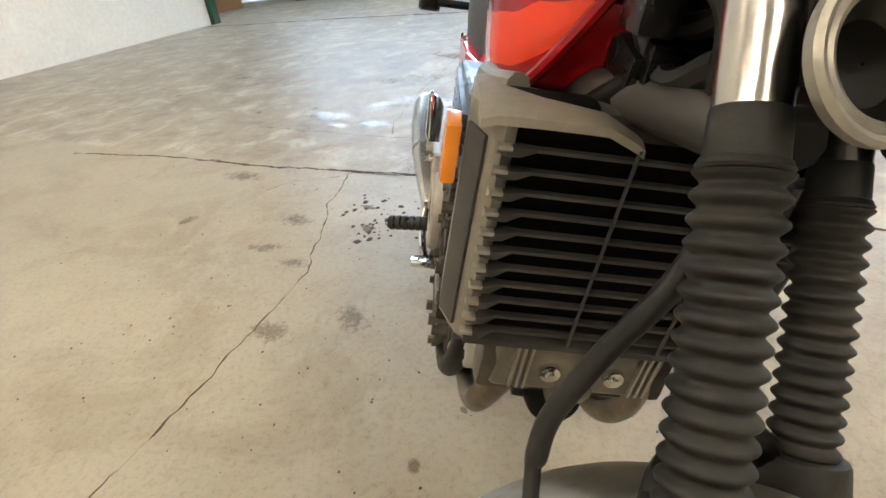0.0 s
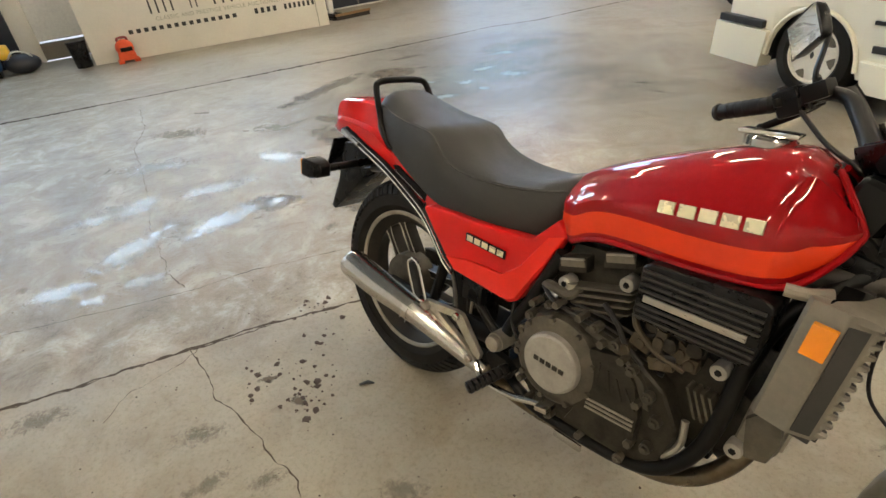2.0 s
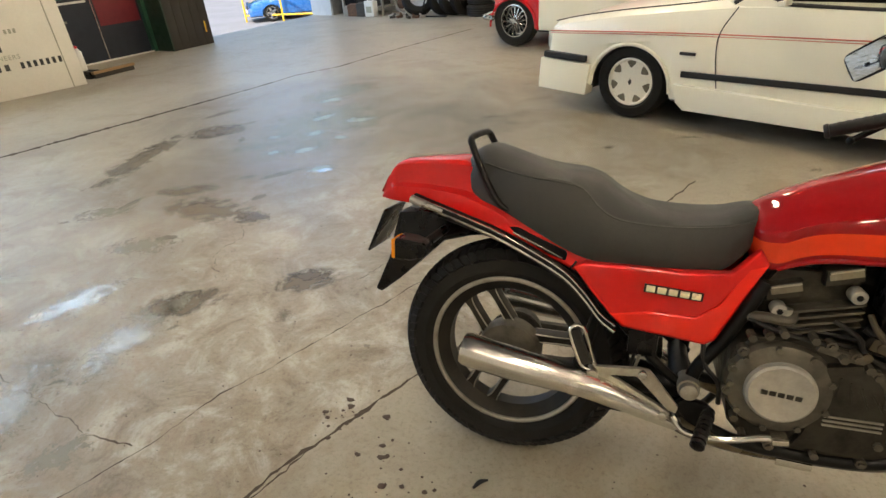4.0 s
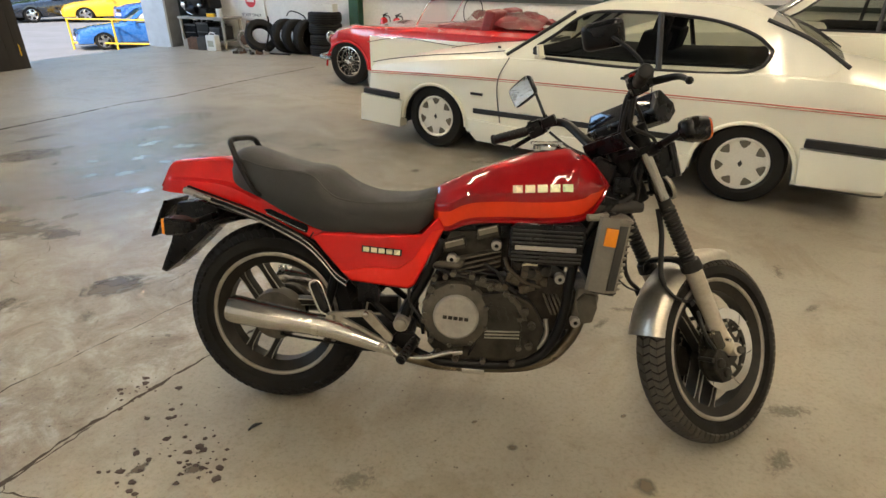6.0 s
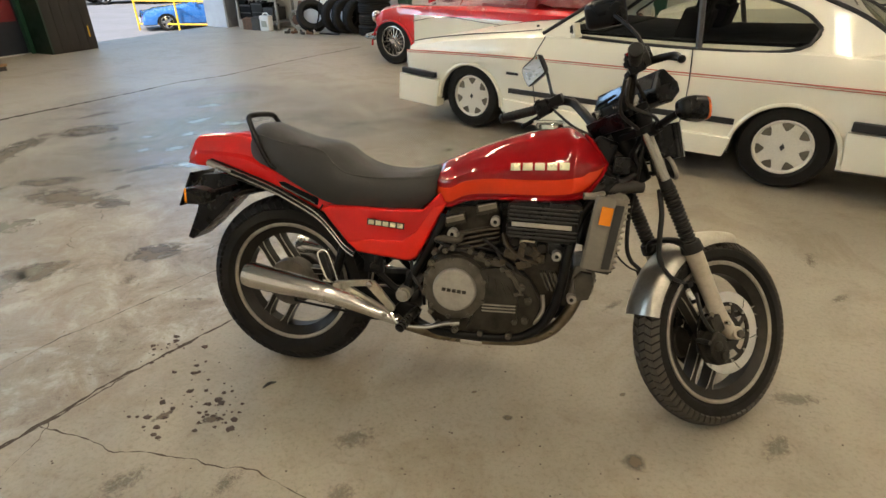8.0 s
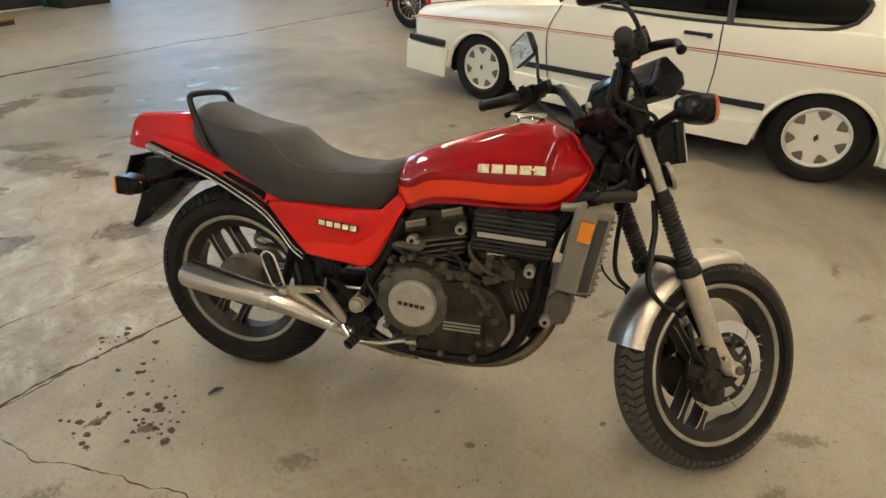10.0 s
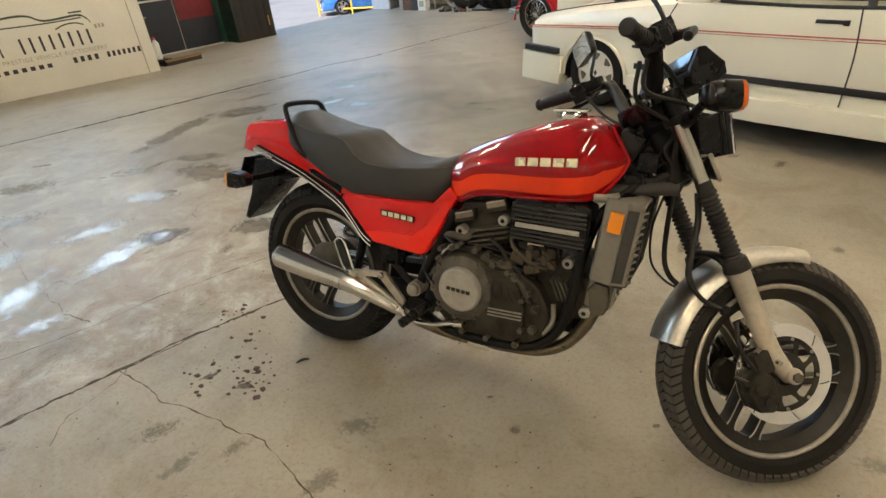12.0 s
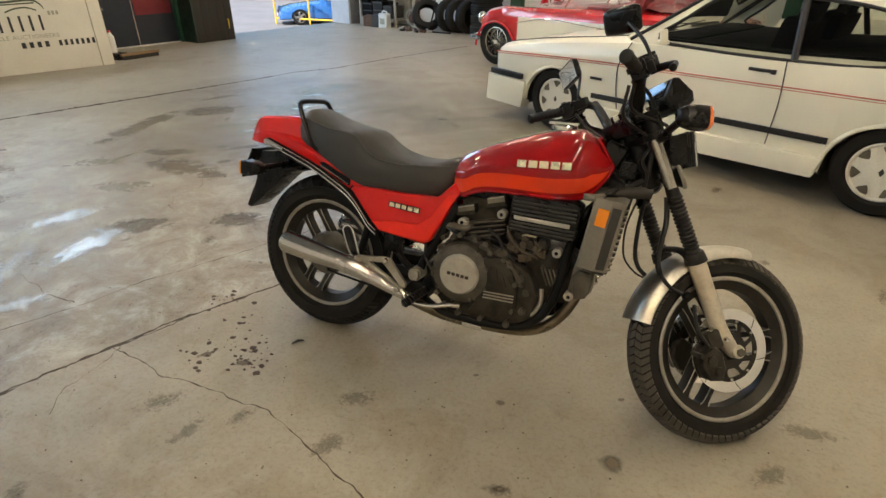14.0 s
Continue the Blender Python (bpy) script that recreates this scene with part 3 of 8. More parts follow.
def tyre_outline(R, w, rim):
    h = w / 2
    pts = []
    for a in np.linspace(-78, 78, 15):
        t = radians(a)
        pts.append((R - h * 0.98 * (1 - math.cos(t)), h * math.sin(t)))
    lo = rim
    side = [(R - h * 1.15, h * 1.0), (lo + 0.03, h * 0.93), (lo + 0.006, h * 0.72), (lo - 0.004, h * 0.60)]
    return pts + side + [(lo - 0.004, -h * 0.60), (lo + 0.006, -h * 0.72), (lo + 0.03, -h * 0.93), (R - h * 1.15, -h * 1.0)]


def tread_blocks(R, w, pitches, depth=0.005):
    """Slanting blocks round the crown, in staggered rows."""
    h = w / 2
    bm = bmesh.new()

    def at(th, s, lift):
        t = s / (h * 0.98)
        r = R - h * 0.98 * (1 - math.cos(t)) + lift
        return (r * math.cos(th), h * math.sin(t) + lift * math.sin(t), r * math.sin(th))
    step = 2 * math.pi / pitches
    rows = [(-1.22, -0.76, 0.0, 0.5), (-0.73, -0.40, 0.5, -0.35), (-0.37, -0.03, 0.0, 0.35), (0.03, 0.37, 0.5, -0.35), (0.40, 0.73, 0.0, 0.35), (0.76, 1.22, 0.5, -0.5)]
    for i in range(pitches):
        for s0, s1, shift, slant in rows:
            th0 = (i + shift) * step
            q = []
            for lift in (-0.001, depth):
                for (th, s) in ((th0 + 0.06 * step, s0), (th0 + 0.80 * step, s0), (th0 + (0.80 + slant) * step, s1), (th0 + (0.06 + slant) * step, s1)):
                    q.append(bm.verts.new(at(th, s * h, lift)))
            bm.faces.new(q[4:])
            for k in range(4):
                bm.faces.new((q[k], q[(k + 1) % 4], q[4 + (k + 1) % 4], q[4 + k]))
    return bm


def wheel_parts(owner, R, w, rim, hubw, m, phase, pitches, tread=TREAD):
    """Tyre, cast rim with three pairs of spokes, hub."""
    part("tyre", b_lathe(tyre_outline(R, w, rim), 72, m), RUBBER, owner, "black road tyre with dusty sidewall")
    part("tread", b_move(tread_blocks(R, w, pitches), m), tread, owner, "dusty tread blocks", 20)
    rw = w * 0.36
    part("rim", b_lathe([(rim + 0.004, rw), (rim + 0.004, rw - 0.006), (rim - 0.016, rw - 0.014), (rim - 0.030, 0.02), (rim - 0.030, -0.02), (rim - 0.016, -rw + 0.014), (rim + 0.004, -rw + 0.006), (rim + 0.004, -rw),
                         (rim - 0.010, -rw), (rim - 0.024, -rw + 0.010), (rim - 0.040, -0.022), (rim - 0.040, 0.022), (rim - 0.024, rw - 0.010), (rim - 0.010, rw)], 72, m), RIM_DARK, owner)
    for s in (-1, 1):
        part("rim_edge", b_lathe([(rim + 0.005, s * rw), (rim + 0.005, s * (rw + 0.004)), (rim, s * (rw + 0.006)), (rim - 0.007, s * (rw + 0.004)), (rim - 0.010, s * (rw - 0.002))], 72, m), ALLOY, owner, "bare machined alloy rim edge")
    for k in range(3):
        turn = m @ Matrix.Rotation(radians(phase + k * 120), 4, "Y")
        for off in (-0.041, 0.041):
            r1 = rim - 0.030
            body = b_prism([(0.030, off - 0.015), (0.030, off + 0.015), (0.10, off + 0.0125), (r1 - 0.045, off + 0.0115), (r1 - 0.018, off + 0.0155), (r1, off + 0.028), (r1, off - 0.028), (r1 - 0.018, off - 0.0155), (r1 - 0.045, off - 0.0115), (0.10, off - 0.0125)], -0.021, 0.021, 0.004)
            spoke = part("spoke", b_move(body, turn), RIM_DARK, owner)
            lines = [b_tube([(0.070, side * 0.0212, off + e * 0.0118), (0.10, side * 0.0212, off + e * 0.0106), (r1 - 0.045, side * 0.0212, off + e * 0.0095), (r1 - 0.018, side * 0.0212, off + e * 0.0130), (r1 - 0.004, side * 0.0212, off + e * 0.0215)], 0.0019, 6, 3) for side in (-1, 1) for e in (-1, 1)]
            part("spoke_edge", b_move(b_join(*lines), turn), ALLOY, spoke, "bare machined lines along the spoke")
    part("hub", b_join(b_move(b_cyl((0, -hubw, 0), (0, hubw, 0), 0.055, seg=28, bevel=0.006), m)), RIM_DARK, owner)


# rear wheel and drive
REAR = Matrix.Translation((0, 0, 0.333))
rear_wheel = thing("rear_wheel", "", "")
rear_wheel.parent = bike
wheel_parts(rear_wheel, 0.328, 0.130, 0.228, 0.05, REAR, -3, 70, surf("dark_tread_rubber", (0.010, 0.009, 0.0075), 0.8, amount=0.5, dirt=(0.026, 0.022, 0.016), scale=14, spec=0.3))
part("brake_plate", b_move(b_lathe([(0.001, -0.062), (0.06, -0.062), (0.088, -0.055), (0.092, -0.03), (0.092, 0.0), (0.001, 0.0)], 40), REAR), ENGINE_GREY, rear_wheel, "grey drum brake plate")
bp("brake_arm", b_join(b_cyl((0.03, -0.07, 0.27), (0.025, -0.07, 0.335), 0.008), b_cyl((0.03, -0.07, 0.27), (0.40, -0.10, 0.25), 0.005, seg=8)), BLACK_METAL)
bp("final_drive", b_join(b_cyl((0.0, 0.05, 0.333), (0.0, 0.13, 0.333), 0.085, 0.07, 28, 0.008), b_tube([(0.03, 0.11, 0.335), (0.2, 0.11, 0.34), (0.42, 0.11, 0.35)], 0.035)), ENGINE_DARK)
bp("swingarm", b_join(b_tube([(-0.02, -0.095, 0.333), (0.12, -0.10, 0.335), (0.30, -0.105, 0.345), (0.46, -0.10, 0.355)], [0.020, 0.021, 0.022, 0.026], 10, 5, 1.3),
                              b_cyl((0.46, -0.12, 0.356), (0.46, 0.12, 0.356), 0.026)), BLACK_METAL)
bp("axle_nut", b_join(b_cyl((0, -0.125, 0.333), (0, -0.10, 0.333), 0.014, seg=6), b_cyl((0, -0.105, 0.333), (0, -0.095, 0.333), 0.022)), STEEL)
bp("shock_absorber", b_tube([(0.20, -0.12, 0.36), (0.235, -0.115, 0.50), (0.255, -0.11, 0.60)], 0.016), BLACK_METAL)
bp("pivot_cap", b_join(b_cyl((0.472, -0.172, 0.376), (0.472, -0.150, 0.376), 0.0215, seg=24, bevel=0.005), b_cyl((0.472, -0.155, 0.376), (0.472, -0.10, 0.376), 0.026, seg=24)), ALLOY, bike, "round bare alloy pivot cap")

# silencers and pipes
for s in (-1, 1):
    pts = [(-0.085, 0.205, 0.408), (-0.06, 0.205, 0.405), (0.06, 0.208, 0.390), (0.205, 0.205, 0.372), (0.30, 0.195, 0.345), (0.40, 0.178, 0.307), (0.455, 0.165, 0.285)]
    muffler = bp("muffler", b_tube([(x, s * y, z) for x, y, z in pts], [0.043, 0.046, 0.043, 0.0345, 0.030, 0.0225, 0.020], 32, 6), STEEL, bike, "satin steel silencer with a stepped cone")
    p, q = Vector((-0.0865, s * 0.205, 0.4083)), Vector((0.06, s * 0.208, 0.390))
    d = (q - p).normalized()
    part("end_cap", b_cyl(p - d * 0.002, p + d * 0.004, 0.040, seg=32), CHROME, muffler, "polished end cap")
    part("outlet", b_cyl(p - d * 0.010, p + d * 0.002, 0.017, seg=20), DARK_INSIDE, muffler)
    part("band", b_tube([Vector((0.195, s * 0.2052, 0.3735)), Vector((0.215, s * 0.2045, 0.3705))], 0.0365, 32), CHROME, muffler, "polished clamp band")
    bp("exhaust_pipe", b_tube([(1.06, s * 0.06, 0.445), (1.058, s * 0.085, 0.41), (1.030, s * 0.098, 0.345), (0.978, s * 0.100, 0.280), (0.90, s * 0.100, 0.240), (0.78, s * 0.104, 0.226), (0.62, s * 0.125, 0.230), (0.50, s * 0.152, 0.262), (0.44, s * 0.168, 0.292)],
                              0.0195, 14, 7), PIPE, bike, "brown heat-tinted exhaust pipe")
    bp("heat_guard", b_box((0.72, s * 0.160, 0.232), (0.075, 0.006, 0.018), 0.002), STEEL)
bp("crossover_box", b_box((0.37, 0, 0.275), (0.24, 0.22, 0.06), 0.02), BLACK_METAL)

# frame
for s in (-1, 1):
    frame_part = bp("frame_tube", b_tube([(1.13, s * 0.05, 0.80), (1.045, s * 0.105, 0.70), (1.015, s * 0.122, 0.585), (1.002, s * 0.130, 0.46), (0.980, s * 0.136, 0.37), (0.935, s * 0.140, 0.300), (0.86, s * 0.142, 0.262), (0.72, s * 0.142, 0.250), (0.58, s * 0.138, 0.254), (0.49, s * 0.125, 0.30), (0.48, s * 0.118, 0.40), (0.54, s * 0.118, 0.52), (0.60, s * 0.11, 0.66)], 0.0165, 12, 6), BLACK_METAL)
    bp("rear_frame_tube", b_tube([(0.49, s * 0.118, 0.345), (0.40, s * 0.118, 0.41), (0.31, s * 0.115, 0.50), (0.20, s * 0.11, 0.60), (0.02, s * 0.10, 0.68), (-0.20, s * 0.09, 0.74)], 0.0125, 10, 5), BLACK_METAL)
    bp("top_frame_tube", b_tube([(1.228, s * 0.016, 0.792), (1.17, s * 0.036, 0.788), (1.08, s * 0.06, 0.775), (0.95, s * 0.075, 0.755), (0.75, s * 0.08, 0.73)], 0.022, 12, 5), surf("dusty_frame_paint", (0.035, 0.031, 0.026), 0.6, amount=0.6, dirt=(0.08, 0.07, 0.054), scale=12) if s < 0 else BLACK_METAL, bike, "dusty black frame tube")
bp("backbone", b_tube([(1.18, 0, 0.88), (1.0, 0, 0.84), (0.7, 0, 0.78)], 0.03), BLACK_METAL)
bp("steering_head", b_move(b_cyl((0, 0, 0.915), (0, 0, 1.14), 0.036, seg=24, bevel=0.004), FORK), BLACK_METAL)
bp("footrest_hanger", b_join(b_prism([(0.232, 0.408), (0.236, 0.384), (0.252, 0.378), (0.405, 0.300), (0.432, 0.298), (0.436, 0.318), (0.422, 0.328), (0.290, 0.396), (0.350, 0.404), (0.428, 0.328), (0.448, 0.322), (0.452, 0.340), (0.378, 0.424), (0.352, 0.426), (0.252, 0.412)], -0.187, -0.172, 0.004)), ALLOY, bike, "bare alloy passenger footrest hanger")
for x, z in ((0.246, 0.396), (0.362, 0.414), (0.418, 0.313)):
    bp("bolt", b_cyl((x, -0.198, z), (x, -0.18, z), 0.011, seg=12, bevel=0.002), STEEL)
pillion = bp("passenger_footrest", b_box((0.208, -0.200, 0.468), (0.030, 0.018, 0.098), 0.008, (0, -22, 0), 3), HOSE, bike, "folded rubber passenger footrest in a chromed frame")
part("frame", b_tube([(0.240, -0.196, 0.405), (0.214, -0.206, 0.425), (0.184, -0.206, 0.500), (0.190, -0.204, 0.520), (0.206, -0.204, 0.524), (0.222, -0.202, 0.505), (0.250, -0.198, 0.420)], 0.0048, 8), CHROME, pillion, "chromed wire frame")
part("hinge", b_cyl((0.246, -0.205, 0.396), (0.246, -0.180, 0.396), 0.014, seg=16, bevel=0.003), ALLOY, pillion)
peg = bp("footrest", b_cyl((0.525, -0.155, 0.328), (0.492, -0.272, 0.300), 0.0145, seg=14, bevel=0.004), BLACK_PLASTIC, bike, "ribbed black rubber footrest")
for k in range(7):
    c = Vector((0.519, -0.176, 0.323)).lerp(Vector((0.494, -0.264, 0.302)), k / 6)
    part("rib", b_cyl(c - Vector((-0.001, -0.004, -0.001)), c + Vector((-0.001, -0.004, -0.001)), 0.0165, seg=14), HOSE, peg)
bp("brake_pedal", b_join(b_tube([(0.44, -0.19, 0.318), (0.475, -0.196, 0.285), (0.56, -0.192, 0.283), (0.63, -0.188, 0.303), (0.665, -0.19, 0.312)], 0.0085, 10), b_box((0.668, -0.196, 0.317), (0.034, 0.04, 0.013), 0.004, (0, -10, 0))), CHROME, bike, "chromed brake pedal")
bp("footrest_bracket", b_prism([(0.445, 0.330), (0.485, 0.275), (0.53, 0.295), (0.540, 0.325), (0.515, 0.345), (0.465, 0.352)], -0.160, -0.138, 0.006), BLACK_METAL)
bp("side_stand", b_tube([(0.60, 0.14, 0.24), (0.56, 0.20, 0.13), (0.50, 0.255, 0.062)], 0.011), BLACK_METAL)

# engine
bp("crankcase", b_prism([(0.545, 0.42), (0.565, 0.31), (0.61, 0.262), (0.865, 0.258), (0.925, 0.31), (0.945, 0.39), (0.90, 0.47), (0.80, 0.53), (0.69, 0.553), (0.585, 0.535), (0.55, 0.49)], -0.148, 0.15, 0.014, 3), ENGINE_DARK, bike, "oily dull alloy crankcase")
cover = bp("clutch_cover", b_join(b_move(b_lathe([(0.001, -0.172), (0.096, -0.172), (0.108, -0.165), (0.114, -0.150), (0.114, -0.13), (0.001, -0.13)], 56), Matrix.Translation((0.655, 0, 0.424)))), ENGINE_GREY, bike, "dull grey round clutch cover")
plate = part("cover_plate", b_move(b_lathe([(0.001, -0.190), (0.066, -0.190), (0.0715, -0.186), (0.074, -0.178), (0.074, -0.165), (0.001, -0.165)], 56), Matrix.Translation((0.655, 0, 0.424))), COVER_GREY, cover, "smooth grey round cover plate")
for k in range(9):
    a = radians(20 + k * 40)
    part("cover_bolt", b_cyl((0.655 + 0.102 * math.cos(a), -0.178, 0.424 + 0.102 * math.sin(a)), (0.655 + 0.102 * math.cos(a), -0.165, 0.424 + 0.102 * math.sin(a)), 0.0075, seg=6), ENGINE_GREY, cover)
side = bp("generator_cover", b_prism([(0.735, 0.50), (0.80, 0.515), (0.845, 0.47), (0.868, 0.40), (0.868, 0.315), (0.84, 0.285), (0.70, 0.285), (0.72, 0.33)], -0.168, -0.14, 0.008), ENGINE_DARK)
for z in (0.383, 0.372, 0.361):
    part("silver_line", b_box((0.806, -0.1695, z), (0.112, 0.004, 0.0045), 0.001, (0, -3, 0)), ALLOY, side, "bare alloy raised line")
for x, z in ((0.58, 0.545), (0.64, 0.565), (0.70, 0.56), (0.575, 0.335), (0.60, 0.29), (0.76, 0.525), (0.81, 0.51), (0.86, 0.43), (0.862, 0.33), (0.75, 0.275)):
    bp("bolt", b_cyl((x, -0.178, z), (x, -0.14, z), 0.0095, seg=6), ENGINE_GREY)
bp("rear_cylinder", b_prism([(0.60, 0.52), (0.735, 0.53), (0.79, 0.60), (0.78, 0.70), (0.62, 0.69), (0.575, 0.60)], -0.095, 0.13, 0.01), ENGINE_DARK)
for k in range(4):
    z = 0.548 + 0.0165 * k
    bp("cooling_fin", b_prism([(0.655 - 0.004 * k, z), (0.785, z + 0.040), (0.788, z + 0.046), (0.655 - 0.004 * k, z + 0.007)], -0.135, -0.06, 0.0015), ENGINE_GREY, bike, "alloy cooling fin")
DUSTY_CAST = surf("dusty_cast_alloy", (0.20, 0.175, 0.13), 0.5, 0.3, amount=0.5, dirt=(0.09, 0.075, 0.05), scale=26, bump=0.2)
for x, z in ((0.637, 0.652), (0.742, 0.700)):
    cam_box = bp("cam_cover", b_prism([(x - 0.035, z - 0.032), (x + 0.036, z - 0.010), (x + 0.031, z + 0.026), (x - 0.036, z + 0.006)], -0.125, 0.12, 0.007), ENGINE_DARK, bike, "oily dark cam cover with a bare edge")
    part("cover_band", b_box((x, -0.1245, z + 0.0005), (0.062, 0.006, 0.015), 0.002, (0, -17, 0)), DUSTY_CAST, cam_box, "dusty bare alloy band")
    part("cover_lip", b_box((x - 0.002, -0.1265, z + 0.0105), (0.060, 0.006, 0.0045), 0.001, (0, -17, 0)), ALLOY, cam_box, "bare alloy lip")
for x, z in ((0.630, 0.603), (0.771, 0.657), (0.978, 0.560), (1.040, 0.418)):
    bolt = bp("mounting_bolt", b_cyl((x, -0.138, z), (x, -0.10, z), 0.0165, seg=20, bevel=0.004), COVER_GREY, bike, "pale alloy mounting bolt")
    part("socket", b_cyl((x, -0.1395, z), (x, -0.13, z), 0.007, seg=6), DARK_INSIDE, bolt)
bp("water_pipe", b_tube([(0.56, -0.11, 0.57), (0.60, -0.135, 0.585), (0.65, -0.14, 0.585), (0.66, -0.12, 0.60)], 0.012), ENGINE_GREY)
bp("water_pipe", b_tube([(0.645, -0.13, 0.575), (0.645, -0.13, 0.61)], 0.012), ALLOY)
bp("front_cylinder", b_prism([(0.83, 0.44), (0.93, 0.36), (1.06, 0.385), (1.06, 0.50), (0.95, 0.56), (0.84, 0.55)], -0.10, 0.125, 0.01), ENGINE_DARK)
for k in range(4):
    x = 0.930 + 0.014 * k
    bp("cooling_fin", b_prism([(x, 0.50), (x + 0.006, 0.50), (x + 0.034, 0.44), (x + 0.028, 0.44)], -0.135, -0.06, 0.0015), ENGINE_GREY, bike, "alloy cooling fin")
DUSTY_ALLOY = surf("dusty_rocker_alloy", (0.19, 0.17, 0.135), 0.5, 0.3, amount=0.5, dirt=(0.10, 0.088, 0.066), scale=26, bump=0.2)
rocker = bp("rocker_cover", b_join(b_prism([(1.03, 0.425), (1.072, 0.412), (1.102, 0.432), (1.110, 0.50), (1.098, 0.535), (1.04, 0.53)], -0.114, 0.080, 0.010, 3), b_prism([(1.04, 0.44), (1.045, 0.398), (1.085, 0.392), (1.104, 0.425), (1.106, 0.44)], -0.035, 0.012, 0.008)), DUSTY_ALLOY, bike, "dusty alloy front rocker cover with ribs")
for y in (-0.090, -0.082, -0.074, 0.053, 0.061, 0.069):
    part("rib", b_box((1.1075, y, 0.468), (0.008, 0.0035, 0.066), 0.001, (0, 6, 0)), ALLOY, rocker)
for y in (-0.048, 0.026):
    part("cover_bolt", b_join(b_cyl((1.098, y, 0.465), (1.1145, y, 0.464), 0.0125, seg=20, bevel=0.003), b_cyl((1.11, y, 0.464), (1.119, y, 0.464), 0.006, seg=6)), CHROME, rocker, "bright domed bolt")
bp("oil_filter", b_join(b_cyl((0.985, 0.0, 0.33), (1.03, 0.0, 0.345), 0.04, seg=24, bevel=0.006), b_box((0.96, 0, 0.34), (0.06, 0.1, 0.08), 0.01)), BLACK_METAL)
bp("thermostat_housing", b_prism([(1.040, 0.490), (1.06, 0.515), (1.098, 0.51), (1.106, 0.47), (1.095, 0.42), (1.055, 0.41)], -0.128, -0.06, 0.008), ENGINE_GREY)
for pts, r in (([(0.86, -0.12, 0.56), (0.875, -0.135, 0.54), (0.90, -0.13, 0.545)], 0.013), ([(0.80, -0.12, 0.585), (0.83, -0.13, 0.57), (0.86, -0.12, 0.58)], 0.010)):
    bp("carburettor_hose", b_tube(pts, r), HOSE)
for c, s in (((0.885, -0.115, 0.575), (0.05, 0.04, 0.05)), ((0.93, -0.11, 0.585), (0.04, 0.04, 0.035)), ((0.845, -0.11, 0.60), (0.045, 0.04, 0.06))):
    bp("carburettor", b_join(b_box(c, s, 0.008), b_cyl((c[0], c[1] - 0.035, c[2]), (c[0], c[1], c[2]), 0.016, seg=16, bevel=0.003), b_cyl((c[0], c[1], c[2] - 0.04), (c[0], c[1], c[2]), 0.014)), ENGINE_DARK)
bp("brass_fitting", b_join(b_cyl((0.86, -0.145, 0.60), (0.86, -0.12, 0.60), 0.007, seg=6), b_box((0.885, -0.14, 0.606), (0.04, 0.006, 0.010), 0.002)), GOLD)
for k in range(4):
    bp("wire", b_tube([(0.57 + 0.03 * k, -0.10, 0.60 - 0.02 * k), (0.66, -0.13, 0.53 + 0.012 * k), (0.76, -0.125, 0.50 + 0.02 * k), (0.88, -0.12, 0.49 + 0.015 * k)], 0.005, 6), HOSE)

# small fittings round the engine
# dark block added to close a bright gap between the cylinders
bp("inner_box", b_prism([(0.745, 0.54), (0.75, 0.69), (0.86, 0.70), (0.88, 0.56)], -0.045, 0.060, 0.012), ENGINE_DARK, bike, "dark filler block between the cylinders")
for x, z, r in ((0.552, 0.40, 0.010), (0.556, 0.46, 0.010), (0.570, 0.505, 0.010), (0.615, 0.552, 0.008), (0.735, 0.548, 0.009), (0.785, 0.53, 0.009), (0.83, 0.492, 0.010), (0.875, 0.452, 0.010), (0.90, 0.405, 0.010), (0.895, 0.335, 0.010), (0.845, 0.272, 0.009), (0.66, 0.272, 0.009)):
    bp("bolt", b_join(b_cyl((x, -0.166, z), (x, -0.140, z), r * 1.25, seg=14), b_cyl((x, -0.173, z), (x, -0.160, z), r * 0.8, seg=6)), ENGINE_GREY)
BROWN_CAST = surf("brown_stained_casting", (0.075, 0.056, 0.032), 0.5, 0.2, amount=0.6, dirt=(0.03, 0.022, 0.012), scale=24, bump=0.3)
for c, sz, rot in (((0.83, -0.135, 0.555), (0.045, 0.03, 0.030), 15), ((0.875, -0.128, 0.525), (0.05, 0.035, 0.028), -20), ((0.905, -0.125, 0.565), (0.035, 0.03, 0.04), 30), ((0.865, -0.135, 0.575), (0.022, 0.03, 0.05), 8), ((0.925, -0.118, 0.545), (0.03, 0.03, 0.03), 0), ((0.805, -0.14, 0.53), (0.03, 0.025, 0.02), 40)):
    bp("carburettor_body", b_join(b_box(c, sz, 0.006, (0, rot, 0)), b_cyl((c[0], c[1] - 0.02, c[2]), (c[0], c[1], c[2]), 0.011, seg=14, bevel=0.002)), BROWN_CAST)
